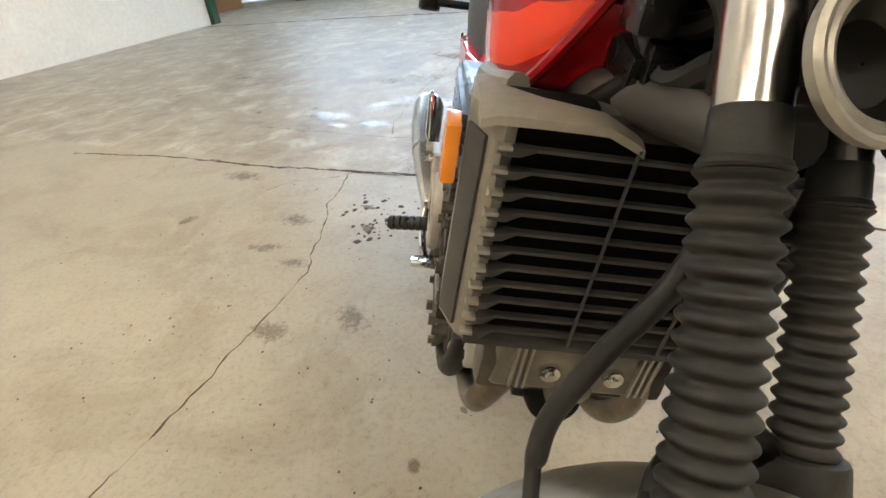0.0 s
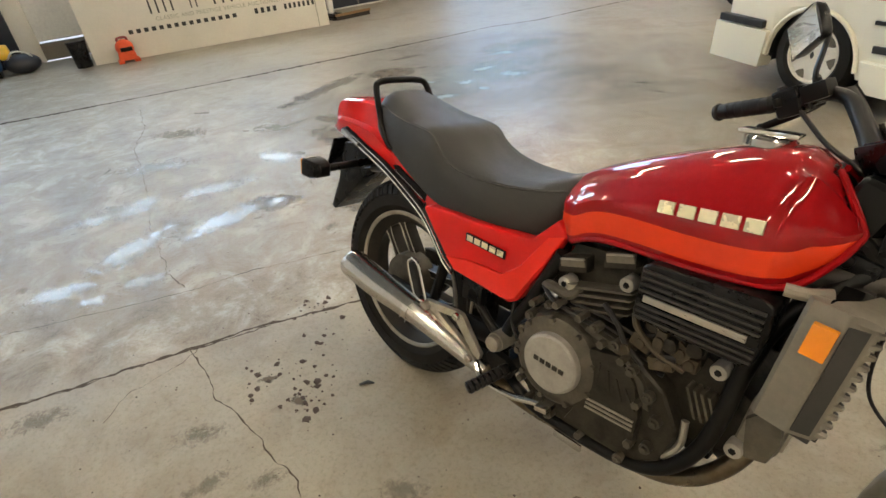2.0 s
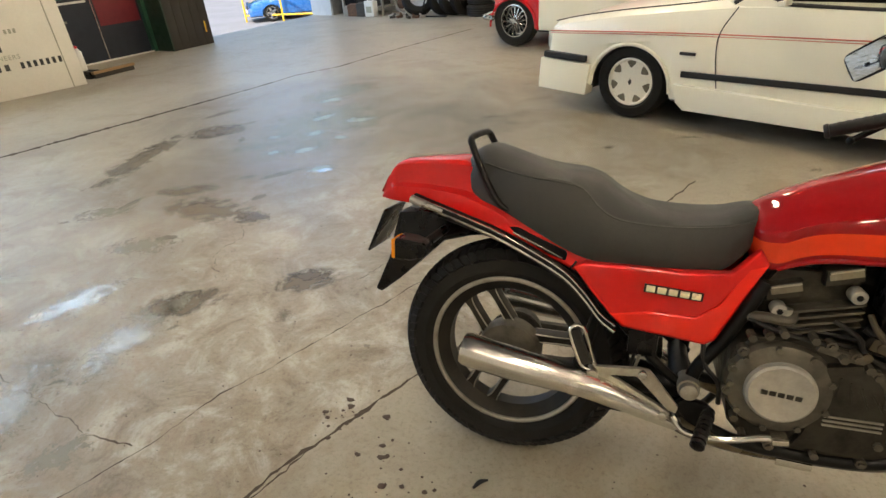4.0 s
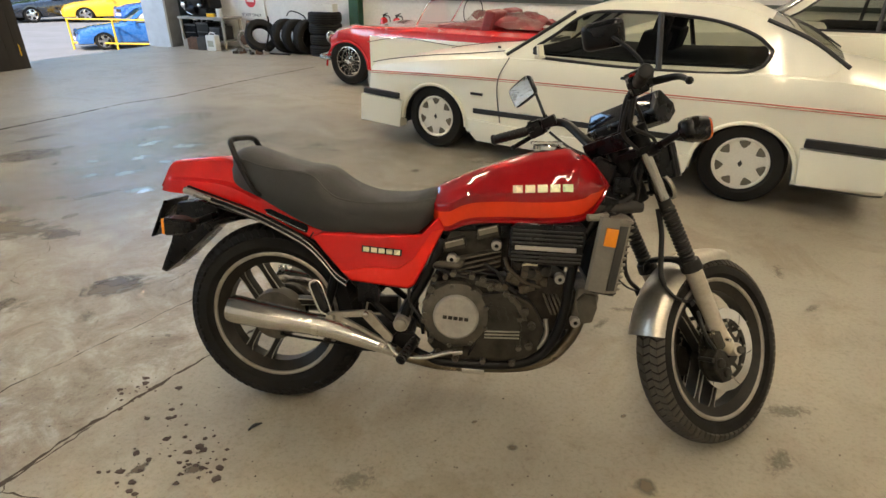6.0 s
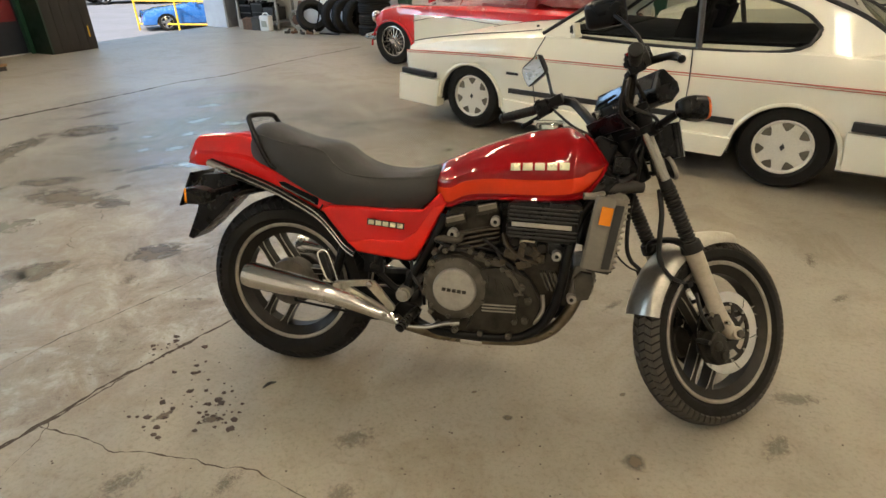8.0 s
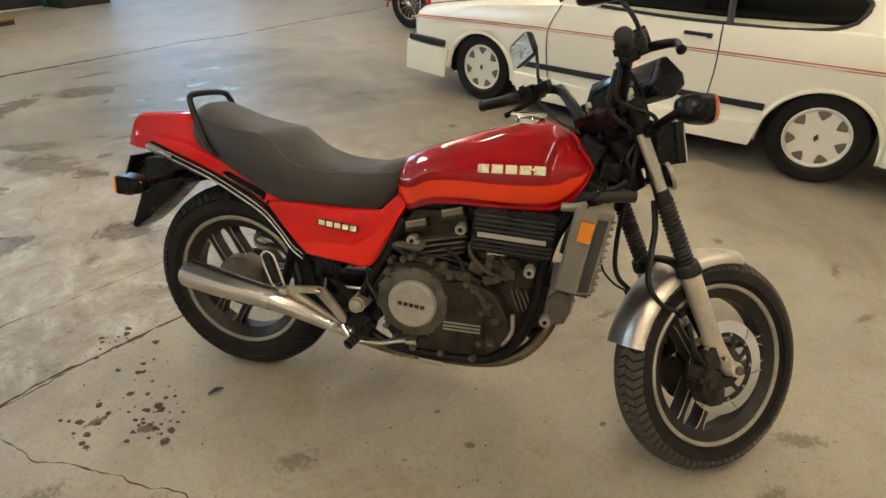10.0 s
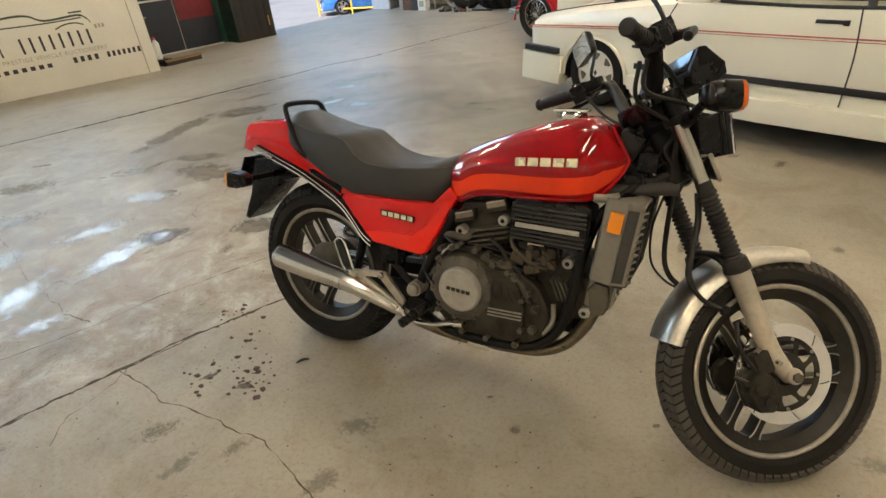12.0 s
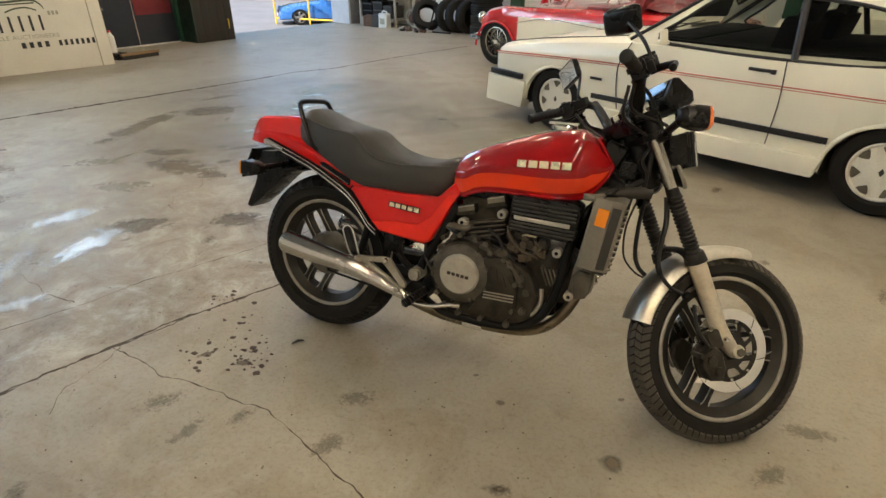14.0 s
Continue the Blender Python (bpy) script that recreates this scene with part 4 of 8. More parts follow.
for pts, r, m in (([(0.575, -0.13, 0.575), (0.62, -0.155, 0.566), (0.68, -0.158, 0.555), (0.74, -0.150, 0.545)], 0.0055, HOSE), ([(0.735, -0.14, 0.60), (0.78, -0.155, 0.575), (0.80, -0.15, 0.54), (0.845, -0.15, 0.51)], 0.006, HOSE), ([(0.80, -0.13, 0.62), (0.815, -0.15, 0.59), (0.86, -0.145, 0.55), (0.92, -0.135, 0.53)], 0.007, BROWN_CAST), ([(0.49, -0.12, 0.50), (0.50, -0.13, 0.44), (0.535, -0.14, 0.40), (0.545, -0.13, 0.34)], 0.006, HOSE), ([(0.345, -0.105, 0.50), (0.352, -0.12, 0.44), (0.345, -0.115, 0.39)], 0.004, ALLOY), ([(0.335, -0.105, 0.50), (0.338, -0.12, 0.44), (0.335, -0.115, 0.39)], 0.004, HOSE)):
    bp("engine_hose", b_tube(pts, r, 8, 5), m)
for k in range(4):
    bp("casting_rib", b_box((0.765 + 0.026 * k, -0.1675, 0.455 - 0.008 * k), (0.005, 0.006, 0.05), 0.0015, (0, -12 * k, 0)), ENGINE_DARK)
bp("casing_step", b_prism([(0.715, 0.545), (0.80, 0.528), (0.86, 0.475), (0.885, 0.42), (0.87, 0.42), (0.845, 0.465), (0.79, 0.512), (0.71, 0.53)], -0.160, -0.14, 0.005), ENGINE_GREY)
bp("oil_pipe", b_tube([(0.90, -0.12, 0.30), (0.93, -0.14, 0.33), (0.95, -0.135, 0.37), (0.945, -0.125, 0.42)], 0.008, 8), ALLOY)

# intake scoop
scoop = bp("intake_cover", b_prism([(0.812, 0.728), (0.828, 0.738), (1.022, 0.745), (1.040, 0.735), (1.042, 0.69), (1.030, 0.622), (1.015, 0.612), (0.822, 0.617), (0.810, 0.63)], -0.178, -0.09, 0.009, 3), BLACK_PLASTIC, bike, "black ribbed plastic intake cover")
RIB_GREY = surf("worn_rib_plastic", (0.030, 0.028, 0.025), 0.38, amount=0.4, dirt=(0.012, 0.011, 0.010), scale=18)
for z in (0.722, 0.709, 0.696, 0.683, 0.652, 0.640, 0.628):
    part("groove_rib", b_box((0.924, -0.1795, z), (0.212, 0.010, 0.0055), 0.0020, (0, 0, 0)), RIB_GREY, scoop, "worn dark grey rib")
part("silver_strip", b_box((0.920, -0.1795, 0.667), (0.186, 0.005, 0.0135), 0.0015), BRUSHED, scoop, "brushed silver strip")

# radiator: tilted core in a shroud with blades
RAD = Matrix.Translation((1.132, -0.02, 0.655)) @ Matrix.Rotation(radians(6), 4, "Y")
radiator = thing("radiator", "", "")
radiator.parent = bike
part("core", b_move(b_box((-0.028, 0, 0), (0.03, 0.31, 0.235), 0.004), RAD), surf("black_radiator_core", (0.0022, 0.0020, 0.0018), 0.9, amount=0.3, spec=0.1), radiator)
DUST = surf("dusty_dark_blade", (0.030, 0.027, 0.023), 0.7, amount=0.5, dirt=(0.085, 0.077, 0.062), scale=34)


def upright(pts, z0, z1):
    bm = bmesh.new()
    lo, hi = [bm.verts.new((x, y, z0)) for x, y in pts], [bm.verts.new((x, y, z1)) for x, y in pts]
    bm.faces.new(lo)
    bm.faces.new(hi)
    for j in range(len(pts)):
        i = (j + 1) % len(pts)
        bm.faces.new((lo[j], lo[i], hi[i], hi[j]))
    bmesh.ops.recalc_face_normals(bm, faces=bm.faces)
    bmesh.ops.bevel(bm, geom=bm.edges[:], offset=0.003, segments=2, profile=0.7, affect="EDGES", clamp_overlap=True)
    return bm


SIDE = [(-0.070, -0.152), (-0.062, -0.162), (-0.012, -0.165), (0.022, -0.149), (0.030, -0.140), (0.024, -0.130), (-0.060, -0.138)]
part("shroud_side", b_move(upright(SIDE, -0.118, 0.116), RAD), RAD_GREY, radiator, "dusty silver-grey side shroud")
part("dark_strip", b_move(b_box((0.0058, -0.1580, -0.006), (0.029, 0.004, 0.205), 0.0012, (0, 0, 25)), RAD), DARK_STRIP, radiator, "dark grey rubber strip")
# far side, top tank and bottom take the darker blade colour
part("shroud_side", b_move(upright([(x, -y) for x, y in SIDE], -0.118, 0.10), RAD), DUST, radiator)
tops = []
for y, dz, x0 in ((-0.160, -0.004, -0.050), (-0.148, 0.0, -0.046), (-0.110, 0.001, -0.020), (-0.062, 0.001, -0.004), (-0.036, -0.010, 0.004), (-0.030, -0.014, 0.004)):
    tops.append([(x0, y, 0.108 + dz), (x0 + 0.01, y, 0.121 + dz), (0.018, y, 0.121 + dz), (0.029, y, 0.118 + dz), (0.031, y, 0.1115 + dz), (0.018, y, 0.110 + dz)])
part("shroud_top", b_move(b_loft(tops), RAD), RAD_GREY, radiator, "dusty silver-grey stepped shroud top")
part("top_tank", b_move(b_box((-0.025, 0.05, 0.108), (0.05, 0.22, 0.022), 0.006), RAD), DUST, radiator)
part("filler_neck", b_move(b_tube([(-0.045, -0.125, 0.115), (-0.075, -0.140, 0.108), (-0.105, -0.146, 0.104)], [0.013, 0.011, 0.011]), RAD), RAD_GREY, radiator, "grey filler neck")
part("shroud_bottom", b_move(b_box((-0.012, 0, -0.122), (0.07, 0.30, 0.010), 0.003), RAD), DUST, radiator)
for k in range(11):
    z = 0.092 - 0.0198 * k
    blade = [(0.016, -0.138), (0.036, -0.142), (0.039, -0.136), (0.038, -0.126), (0.027, -0.112), (0.027, 0.14), (0.0195, 0.14), (0.0195, -0.112)]
    bm = bmesh.new()
    lo = [bm.verts.new((x, y, z - 0.0012)) for x, y in blade]
    hi = [bm.verts.new((x * 0.96, y, z + 0.0012 + (0.004 if x > 0.035 else 0.0))) for x, y in blade]
    bm.faces.new(lo)
    bm.faces.new(hi)
    for j in range(len(blade)):
        i = (j + 1) % len(blade)
        bm.faces.new((lo[j], lo[i], hi[i], hi[j]))
    part("blade", b_move(bm, RAD), DUST, radiator)
    part("blade_end", b_move(b_prism([(0.010, z - 0.008), (0.028, z - 0.005), (0.040, z + 0.004), (0.038, z + 0.0065), (0.010, z + 0.003)], -0.145, -0.133, 0.0015), RAD), RAD_GREY, radiator)
for y in (-0.034, 0.060):
    part("grille_bar", b_move(b_cyl((0.029, y, 0.104), (0.029, y, -0.115), 0.0018, seg=8), RAD), DUST, radiator)
part("grille_foot", b_move(b_box((0.020, 0.0, -0.1185), (0.022, 0.28, 0.008), 0.002), RAD), DUST, radiator)
part("reflector", b_move(b_box((-0.030, -0.176, 0.060), (0.036, 0.014, 0.056), 0.004), RAD), ORANGE_LENS, radiator, "orange rectangular side reflector")

# fuel tank: sections from the seat to the steering head
T_ROWS = [(0.545, 0.806, 0.735, 0.050), (0.575, 0.830, 0.696, 0.098), (0.612, 0.850, 0.690, 0.120), (0.655, 0.870, 0.713, 0.130), (0.70, 0.889, 0.726, 0.136), (0.776, 0.918, 0.735, 0.150),
          (0.86, 0.946, 0.739, 0.162), (0.93, 0.962, 0.744, 0.167), (0.98, 0.968, 0.750, 0.167), (1.005, 0.958, 0.755, 0.163), (1.035, 0.940, 0.763, 0.145), (1.070, 0.905, 0.797, 0.117), (1.100, 0.868, 0.848, 0.090)]


T_SHARES = [0.0, 0.15, 0.30, 0.37, 0.44, 0.52, 0.58, 0.65, 0.72, 0.77, 0.82, 0.88, 0.94, 1.0]


def hollow_edge(x):
    """Share of the half width out to which the front of the tank is hollow."""
    return float(np.interp(x, [1.028, 1.03, 1.05, 1.07, 1.10], [0.0, 0.2, 0.31, 0.50, 0.80]))


def tank_ring(x, top, bot, hw):
    h = top - bot
    band = min(0.066, h * 0.42)
    front = min(max((x - 0.97) / 0.05, 0), 1)
    knots = [(0.0, top), (0.30, top - 0.004), (0.52, top - 0.016 - 0.01 * h), (0.72, top - (0.22 - 0.17 * front) * h), (0.88, top - (0.36 - 0.08 * front) * h), (1.0, bot + band + 0.16 * h)]
    half = [(f, float(np.interp(f, [k[0] for k in knots], [k[1] for k in knots]))) for f in T_SHARES]
    half += [(1.0, bot + band + 0.012), (0.99, bot + band), (0.970, bot + 0.50 * band), (0.952, bot + 0.27 * band), (0.930, bot + 0.010), (0.90, bot)]

    def hollow(f):
        pull = min(max((hollow_edge(x) - f) / 0.07, 0), 1)
        return x + (min(x, 1.028) - x) * pull
    ring = [(hollow(f), -hw * f, z) for f, z in half]
    return ring + [(hollow(f), hw * f, z) for f, z in reversed(half[1:])]


def fine_rows(rows, per=3):
    arr = np.array(rows)
    out = [tuple(p) for p in spline([Vector(r[:3]) for r in rows], per)]
    w = np.interp(np.linspace(0, len(rows) - 1, len(out)), range(len(rows)), arr[:, 3])
    return [(*p, float(q)) for p, q in zip(out, w)]


t_rings = [tank_ring(*r) for r in fine_rows(T_ROWS, 5)]
n_half = len(T_SHARES) + 6


def tank_mat(i, j):
    k = j if j < n_half - 1 else 2 * n_half - 3 - j
    # faces of the front hollow turn black for the shade inside it
    if k < len(T_SHARES) and T_SHARES[k] < hollow_edge(t_rings[i + 1][len(T_SHARES) - 1][0]) - 0.02:
        return 2
    return 1 if k - len(T_SHARES) in (1, 2) and t_rings[i][0][0] < 1.036 else 0


tank = bp("fuel_tank", b_loft(t_rings, True, True, tank_mat), [RED_PAINT, ORANGE_PAINT, BLACK_PLASTIC], bike, "glossy dark red fuel tank with an orange stripe", 50)
for s in (-1, 1):
    part("lip", b_tube([(1.036, s * 0.022, 0.940), (1.044, s * 0.036, 0.934), (1.056, s * 0.048, 0.922), (1.076, s * 0.062, 0.897), (1.097, s * 0.078, 0.870), (1.101, s * 0.086, 0.856), (1.082, s * 0.106, 0.815), (1.040, s * 0.132, 0.764), (0.97, s * 0.148, 0.751), (0.86, s * 0.146, 0.741), (0.77, s * 0.136, 0.737), (0.70, s * 0.124, 0.728), (0.655, s * 0.117, 0.715), (0.615, s * 0.108, 0.694)], 0.0065, 8, 5), RED_PAINT, tank, "rolled lower edge of the tank")
# a solid dark box; the hollow's shade is in its colour
part("recess_shade", b_box((1.015, 0, 0.86), (0.03, 0.11, 0.13), 0.008), DARK_INSIDE, tank, "dark box painted as the shade in the hollow round the steering head")
cap = bp("filler_cap", b_join(b_move(b_lathe([(0.001, -0.006), (0.040, -0.006), (0.045, -0.002), (0.045, 0.010), (0.001, 0.010)], 32), Matrix.Translation((0.915, 0, 0.968)) @ Matrix.Rotation(radians(-90), 4, "X")),
                              b_box((0.912, 0, 0.979), (0.10, 0.044, 0.009), 0.004, (0, -2, 0))), CHROME, bike, "chromed filler cap with a flap")


def badge_bars(name, length, hgt, n, m, material, owner, label):
    """A row of plain raised bars in place of a maker's name."""
    step = length / n
    for k in range(n):
        part(name, b_move(b_box((-length / 2 + step * (k + 0.5), 0, 0), (step * 0.80, 0.005, hgt), 0.0015), m), material, owner, label)


tank_m = Matrix.Translation((0.898, -0.166, 0.850)) @ Matrix.Rotation(radians(-4), 4, "Y") @ Matrix.Rotation(radians(-12), 4, "X") @ Matrix.Rotation(radians(-3), 4, "Z")
badge_bars("badge_bar", 0.186, 0.023, 5, tank_m, GOLD, tank, "raised gold badge bar")
for s in (-1, 1):
    pm = Matrix.Translation((0.405, s * 0.1535, 0.622)) @ Matrix.Rotation(radians(3), 4, "Y")
    pb = part("panel_badge", b_move(b_box((0, 0.0, 0), (0.130, 0.004, 0.021), 0.001), pm), BLACK_PLASTIC, bike, "black and gold panel badge")
    badge_bars("badge_bar", 0.126, 0.016, 5, pm, GOLD, pb, "raised gold badge bar")
badge_bars("cover_mark", 0.086, 0.012, 5, Matrix.Translation((0.655, -0.1885, 0.424)) @ Matrix.Rotation(radians(3), 4, "Y"), ENGINE_DARK, cover, "dark bar on the cover plate")

# seat
S_ROWS = [(-0.135, 0.815, 0.858, 0.885, 0.060), (-0.120, 0.800, 0.872, 0.908, 0.085), (-0.08, 0.788, 0.886, 0.926, 0.105), (-0.02, 0.770, 0.874, 0.910, 0.122), (0.05, 0.736, 0.862, 0.888, 0.132), (0.12, 0.702, 0.857, 0.874, 0.138), (0.175, 0.680, 0.846, 0.870, 0.141),
          (0.215, 0.670, 0.806, 0.856, 0.142), (0.25, 0.666, 0.783, 0.832, 0.142), (0.29, 0.664, 0.774, 0.811, 0.141), (0.35, 0.663, 0.770, 0.794, 0.138), (0.42, 0.664, 0.771, 0.790, 0.130), (0.49, 0.668, 0.776, 0.797, 0.112), (0.53, 0.690, 0.782, 0.810, 0.096), (0.56, 0.725, 0.788, 0.818, 0.078), (0.575, 0.75, 0.790, 0.815, 0.060)]


def seat_ring(x, bot, edge, top, hw):
    half = [(0.0, top), (0.45, top - 0.002), (0.72, top - 0.35 * (top - edge)), (0.90, edge + 0.005), (0.945, edge - 0.006), (1.0, edge - 0.3 * (edge - bot)), (1.0, bot + 0.25 * (edge - bot)), (0.93, bot), (0.5, bot - 0.002)]
    ring = [(x, -hw * f, z) for f, z in half]
    return ring + [(x, hw * f, z) for f, z in reversed(half)][:-1]


def resample(rows, per=3):
    arr = np.array(rows)
    cols = []
    for c in range(1, arr.shape[1]):
        cols.append([p.y for p in spline([Vector((r[0], r[c], 0)) for r in rows], per)])
    xs = [p.x for p in spline([Vector((r[0], 0, 0)) for r in rows], per)]
    return list(zip(xs, *cols))


seat = bp("seat", b_loft([seat_ring(*r) for r in resample(S_ROWS)], True, True, lambda i, j: 0 if j < 3 or j > 13 else 1), [SEAT_VINYL, SEAT_SIDE], bike, "stepped black vinyl dual seat", 40)
part("seam", b_join(*[b_tube([(r[0], s * r[4] * 0.93, r[2] + 0.0005) for r in S_ROWS[1:-1]], 0.0019, 6, 3) for s in (-1, 1)]), SEAT_SIDE, seat)

# tail and side panels
TAIL = [(-0.388, 0.764, 0.772, 0.060), (-0.365, 0.762, 0.826, 0.070), (-0.338, 0.761, 0.868, 0.079), (-0.295, 0.760, 0.878, 0.085), (-0.22, 0.754, 0.886, 0.094), (-0.13, 0.738, 0.890, 0.102), (-0.05, 0.716, 0.850, 0.108), (0.02, 0.695, 0.80, 0.113), (0.09, 0.668, 0.755, 0.118), (0.16, 0.640, 0.715, 0.123), (0.20, 0.628, 0.695, 0.128)]


def tail_ring(x, bot, top, hw):
    h = top - bot
    ledge = float(np.interp(x, [-0.36, -0.30, -0.10, 0.02], [0.02, 0.10, 0.10, 0.0]))
    half = [(0.0, top), (0.6, top - 0.003), (0.84 - ledge, top - 0.006), (0.93 - ledge, top - 0.10 * h), (0.95 - ledge, top - 0.30 * h), (0.975 - ledge, bot + 0.47 * h), (1.0, bot + 0.38 * h), (1.0, bot + 0.10 * h), (0.96, bot), (0.6, bot)]
    ring = [(x, -hw * f, z) for f, z in half]
    return ring + [(x, hw * f, z) for f, z in reversed(half)][:-1]


bp("tail_cowl", b_loft([tail_ring(*r) for r in resample(TAIL)], True, True), BRIGHT_RED, bike, "glossy red tail cowl with a creased flank", 28)
for s in (-1, 1):
    # this plate stands proud of the cowl; the slot's shade is its colour
    slot = bp("hand_slot_shade", b_prism([(0.000, 0.729), (0.022, 0.731), (0.060, 0.716), (0.148, 0.684), (0.156, 0.670), (0.150, 0.655), (0.100, 0.672), (0.030, 0.706)], s * 0.100, s * 0.1225, 0.005), DARK_INSIDE, bike, "dark plate painted as the shade in the tail cowl's hand slot")
    part("slot_line", b_tube([(0.012, s * 0.1235, 0.718), (0.070, s * 0.1240, 0.694), (0.140, s * 0.1245, 0.664)], 0.0028, 6), CHROME, slot, "bright edge line")


def tuck_front(bm):
    """The side panel's front edge bends in under the tank."""
    for v in bm.verts:
        u = min(1.0, max(0.0, (v.co.x - 0.47) / 0.13))
        v.co.y *= 1.0 - 0.27 * u * u * (3 - 2 * u)
    return bm


bp("tail_light", b_box((-0.378, 0, 0.800), (0.012, 0.100, 0.055), 0.005, (0, 27, 0)), RED_LENS, bike, "red tail light")
for s in (-1, 1):
    o = [(0.170, 0.655), (0.200, 0.668), (0.30, 0.672), (0.42, 0.672), (0.525, 0.676), (0.578, 0.735), (0.602, 0.700), (0.560, 0.610), (0.512, 0.508), (0.490, 0.497), (0.300, 0.512), (0.270, 0.540), (0.215, 0.600)]
    panel = bp("side_panel", tuck_front(b_prism(o, s * 0.108, s * 0.150, 0.019, 5)), BRIGHT_RED, bike, "glossy red side panel", 50)
    part("lower_band", tuck_front(b_prism([(0.268, 0.545), (0.350, 0.562), (0.462, 0.566), (0.508, 0.602), (0.560, 0.690), (0.598, 0.696), (0.556, 0.612), (0.508, 0.513), (0.488, 0.503), (0.304, 0.517)], s * 0.140, s * 0.1530, 0.006, 3)), SCARLET, panel, "bright scarlet lower facet")
    part("tail_joint", b_tube([(0.165, s * 0.1475, 0.648), (0.178, s * 0.1475, 0.668)], 0.003, 6), DARK_INSIDE, panel)
    strip = [(-0.275, 0.775), (-0.138, 0.737), (-0.032, 0.705), (0.073, 0.661), (0.150, 0.622), (0.203, 0.575), (0.247, 0.525), (0.285, 0.500)]
    ys = [0.092, 0.105, 0.114, 0.122, 0.128, 0.132, 0.134, 0.136]
    rail = bp("trim_rail", b_tube([(x, s * (y - 0.004), z + 0.004) for (x, z), y in zip(strip, ys)], 0.0125, 10, 5), BLACK_METAL)
    part("chrome_line", b_tube([(x, s * (y + 0.004), z - 0.008) for (x, z), y in zip(strip, ys)], 0.0048, 8, 5), CHROME, rail, "chromed edge line")
    part("rail_cap", b_tube([(-0.282, s * 0.096, 0.776), (-0.235, s * 0.100, 0.763), (-0.185, s * 0.104, 0.750)], [0.0125, 0.0125, 0.010], 10), STEEL, rail, "bare metal end of the rail")
    part("chrome_line", b_tube([(x, s * (y + 0.006), z + 0.009) for (x, z), y in zip(strip, ys)], 0.0028, 8, 5), CHROME, rail, "chromed edge line")
grab = [(-0.005, 0.113, 0.775), (-0.030, 0.118, 0.790), (-0.070, 0.112, 0.850), (-0.108, 0.100, 0.925), (-0.117, 0.086, 0.944), (-0.117, 0.05, 0.950), (-0.117, 0, 0.951)]
bp("grab_rail", b_tube([(x, -y, z) for x, y, z in grab] + [(x, y, z) for x, y, z in reversed(grab[:-1])], 0.0095, 10, 5), BLACK_METAL, bike, "black tubular grab rail")
# rear mudguard, plate holder and indicators
bp("rear_mudguard", b_join(b_prism([(-0.19, 0.72), (-0.25, 0.735), (-0.335, 0.725), (-0.352, 0.665), (-0.368, 0.590), (-0.418, 0.476), (-0.398, 0.468), (-0.335, 0.520), (-0.268, 0.585), (-0.19, 0.66)], -0.060, 0.060, 0.008)), BLACK_PLASTIC, bike, "black plastic rear mudguard")
bp("number_plate", b_box((-0.402, 0, 0.665), (0.006, 0.15, 0.14), 0.001, (0, 24, 0)), BLACK_PLASTIC)
bp("inner_mudguard", b_tube([(-0.22, 0, 0.66), (-0.10, 0, 0.692), (0.05, 0, 0.690), (0.2, 0, 0.64), (0.32, 0, 0.55), (0.37, 0, 0.44)], 0.062, 12, 5, 0.35), BLACK_PLASTIC)
for s in (-1, 1):
    ind = bp("rear_indicator", b_join(b_loft([[(x, s * 0.237 + y * k, 0.684 + z * k) for y, z in ((-0.034, -0.022), (-0.028, -0.028), (0.028, -0.028), (0.034, -0.022), (0.034, 0.022), (0.028, 0.028), (-0.028, 0.028), (-0.034, 0.022))] for x, k in ((-0.178, 0.45), (-0.186, 0.72), (-0.215, 0.96), (-0.254, 1.0))]), b_cyl((-0.195, s * 0.05, 0.688), (-0.20, s * 0.215, 0.686), 0.012)), BLACK_PLASTIC, bike, "black rear indicator on a stalk")
    part("lens", b_box((-0.259, s * 0.237, 0.684), (0.014, 0.062, 0.050), 0.005), ORANGE_LENS, ind, "orange lens")
bp("battery_box", b_box((0.42, 0, 0.56), (0.16, 0.2, 0.16), 0.01), BLACK_PLASTIC)
bp("inner_box", b_box((0.72, 0, 0.70), (0.3, 0.16, 0.06), 0.01), BLACK_PLASTIC)
bp("relay_box", b_join(b_box((0.355, -0.11, 0.47), (0.07, 0.04, 0.07), 0.006), b_box((0.33, -0.115, 0.50), (0.03, 0.03, 0.04), 0.004)), BLACK_PLASTIC)

# ---- steered front end ----
front_wheel = thing("front_wheel", "", "")
front_wheel.parent = bike
FW = FORK @ Matrix.Translation(AXLE)
wheel_parts(front_wheel, 0.319, 0.108, 0.238, 0.055, FW, 20, 74)
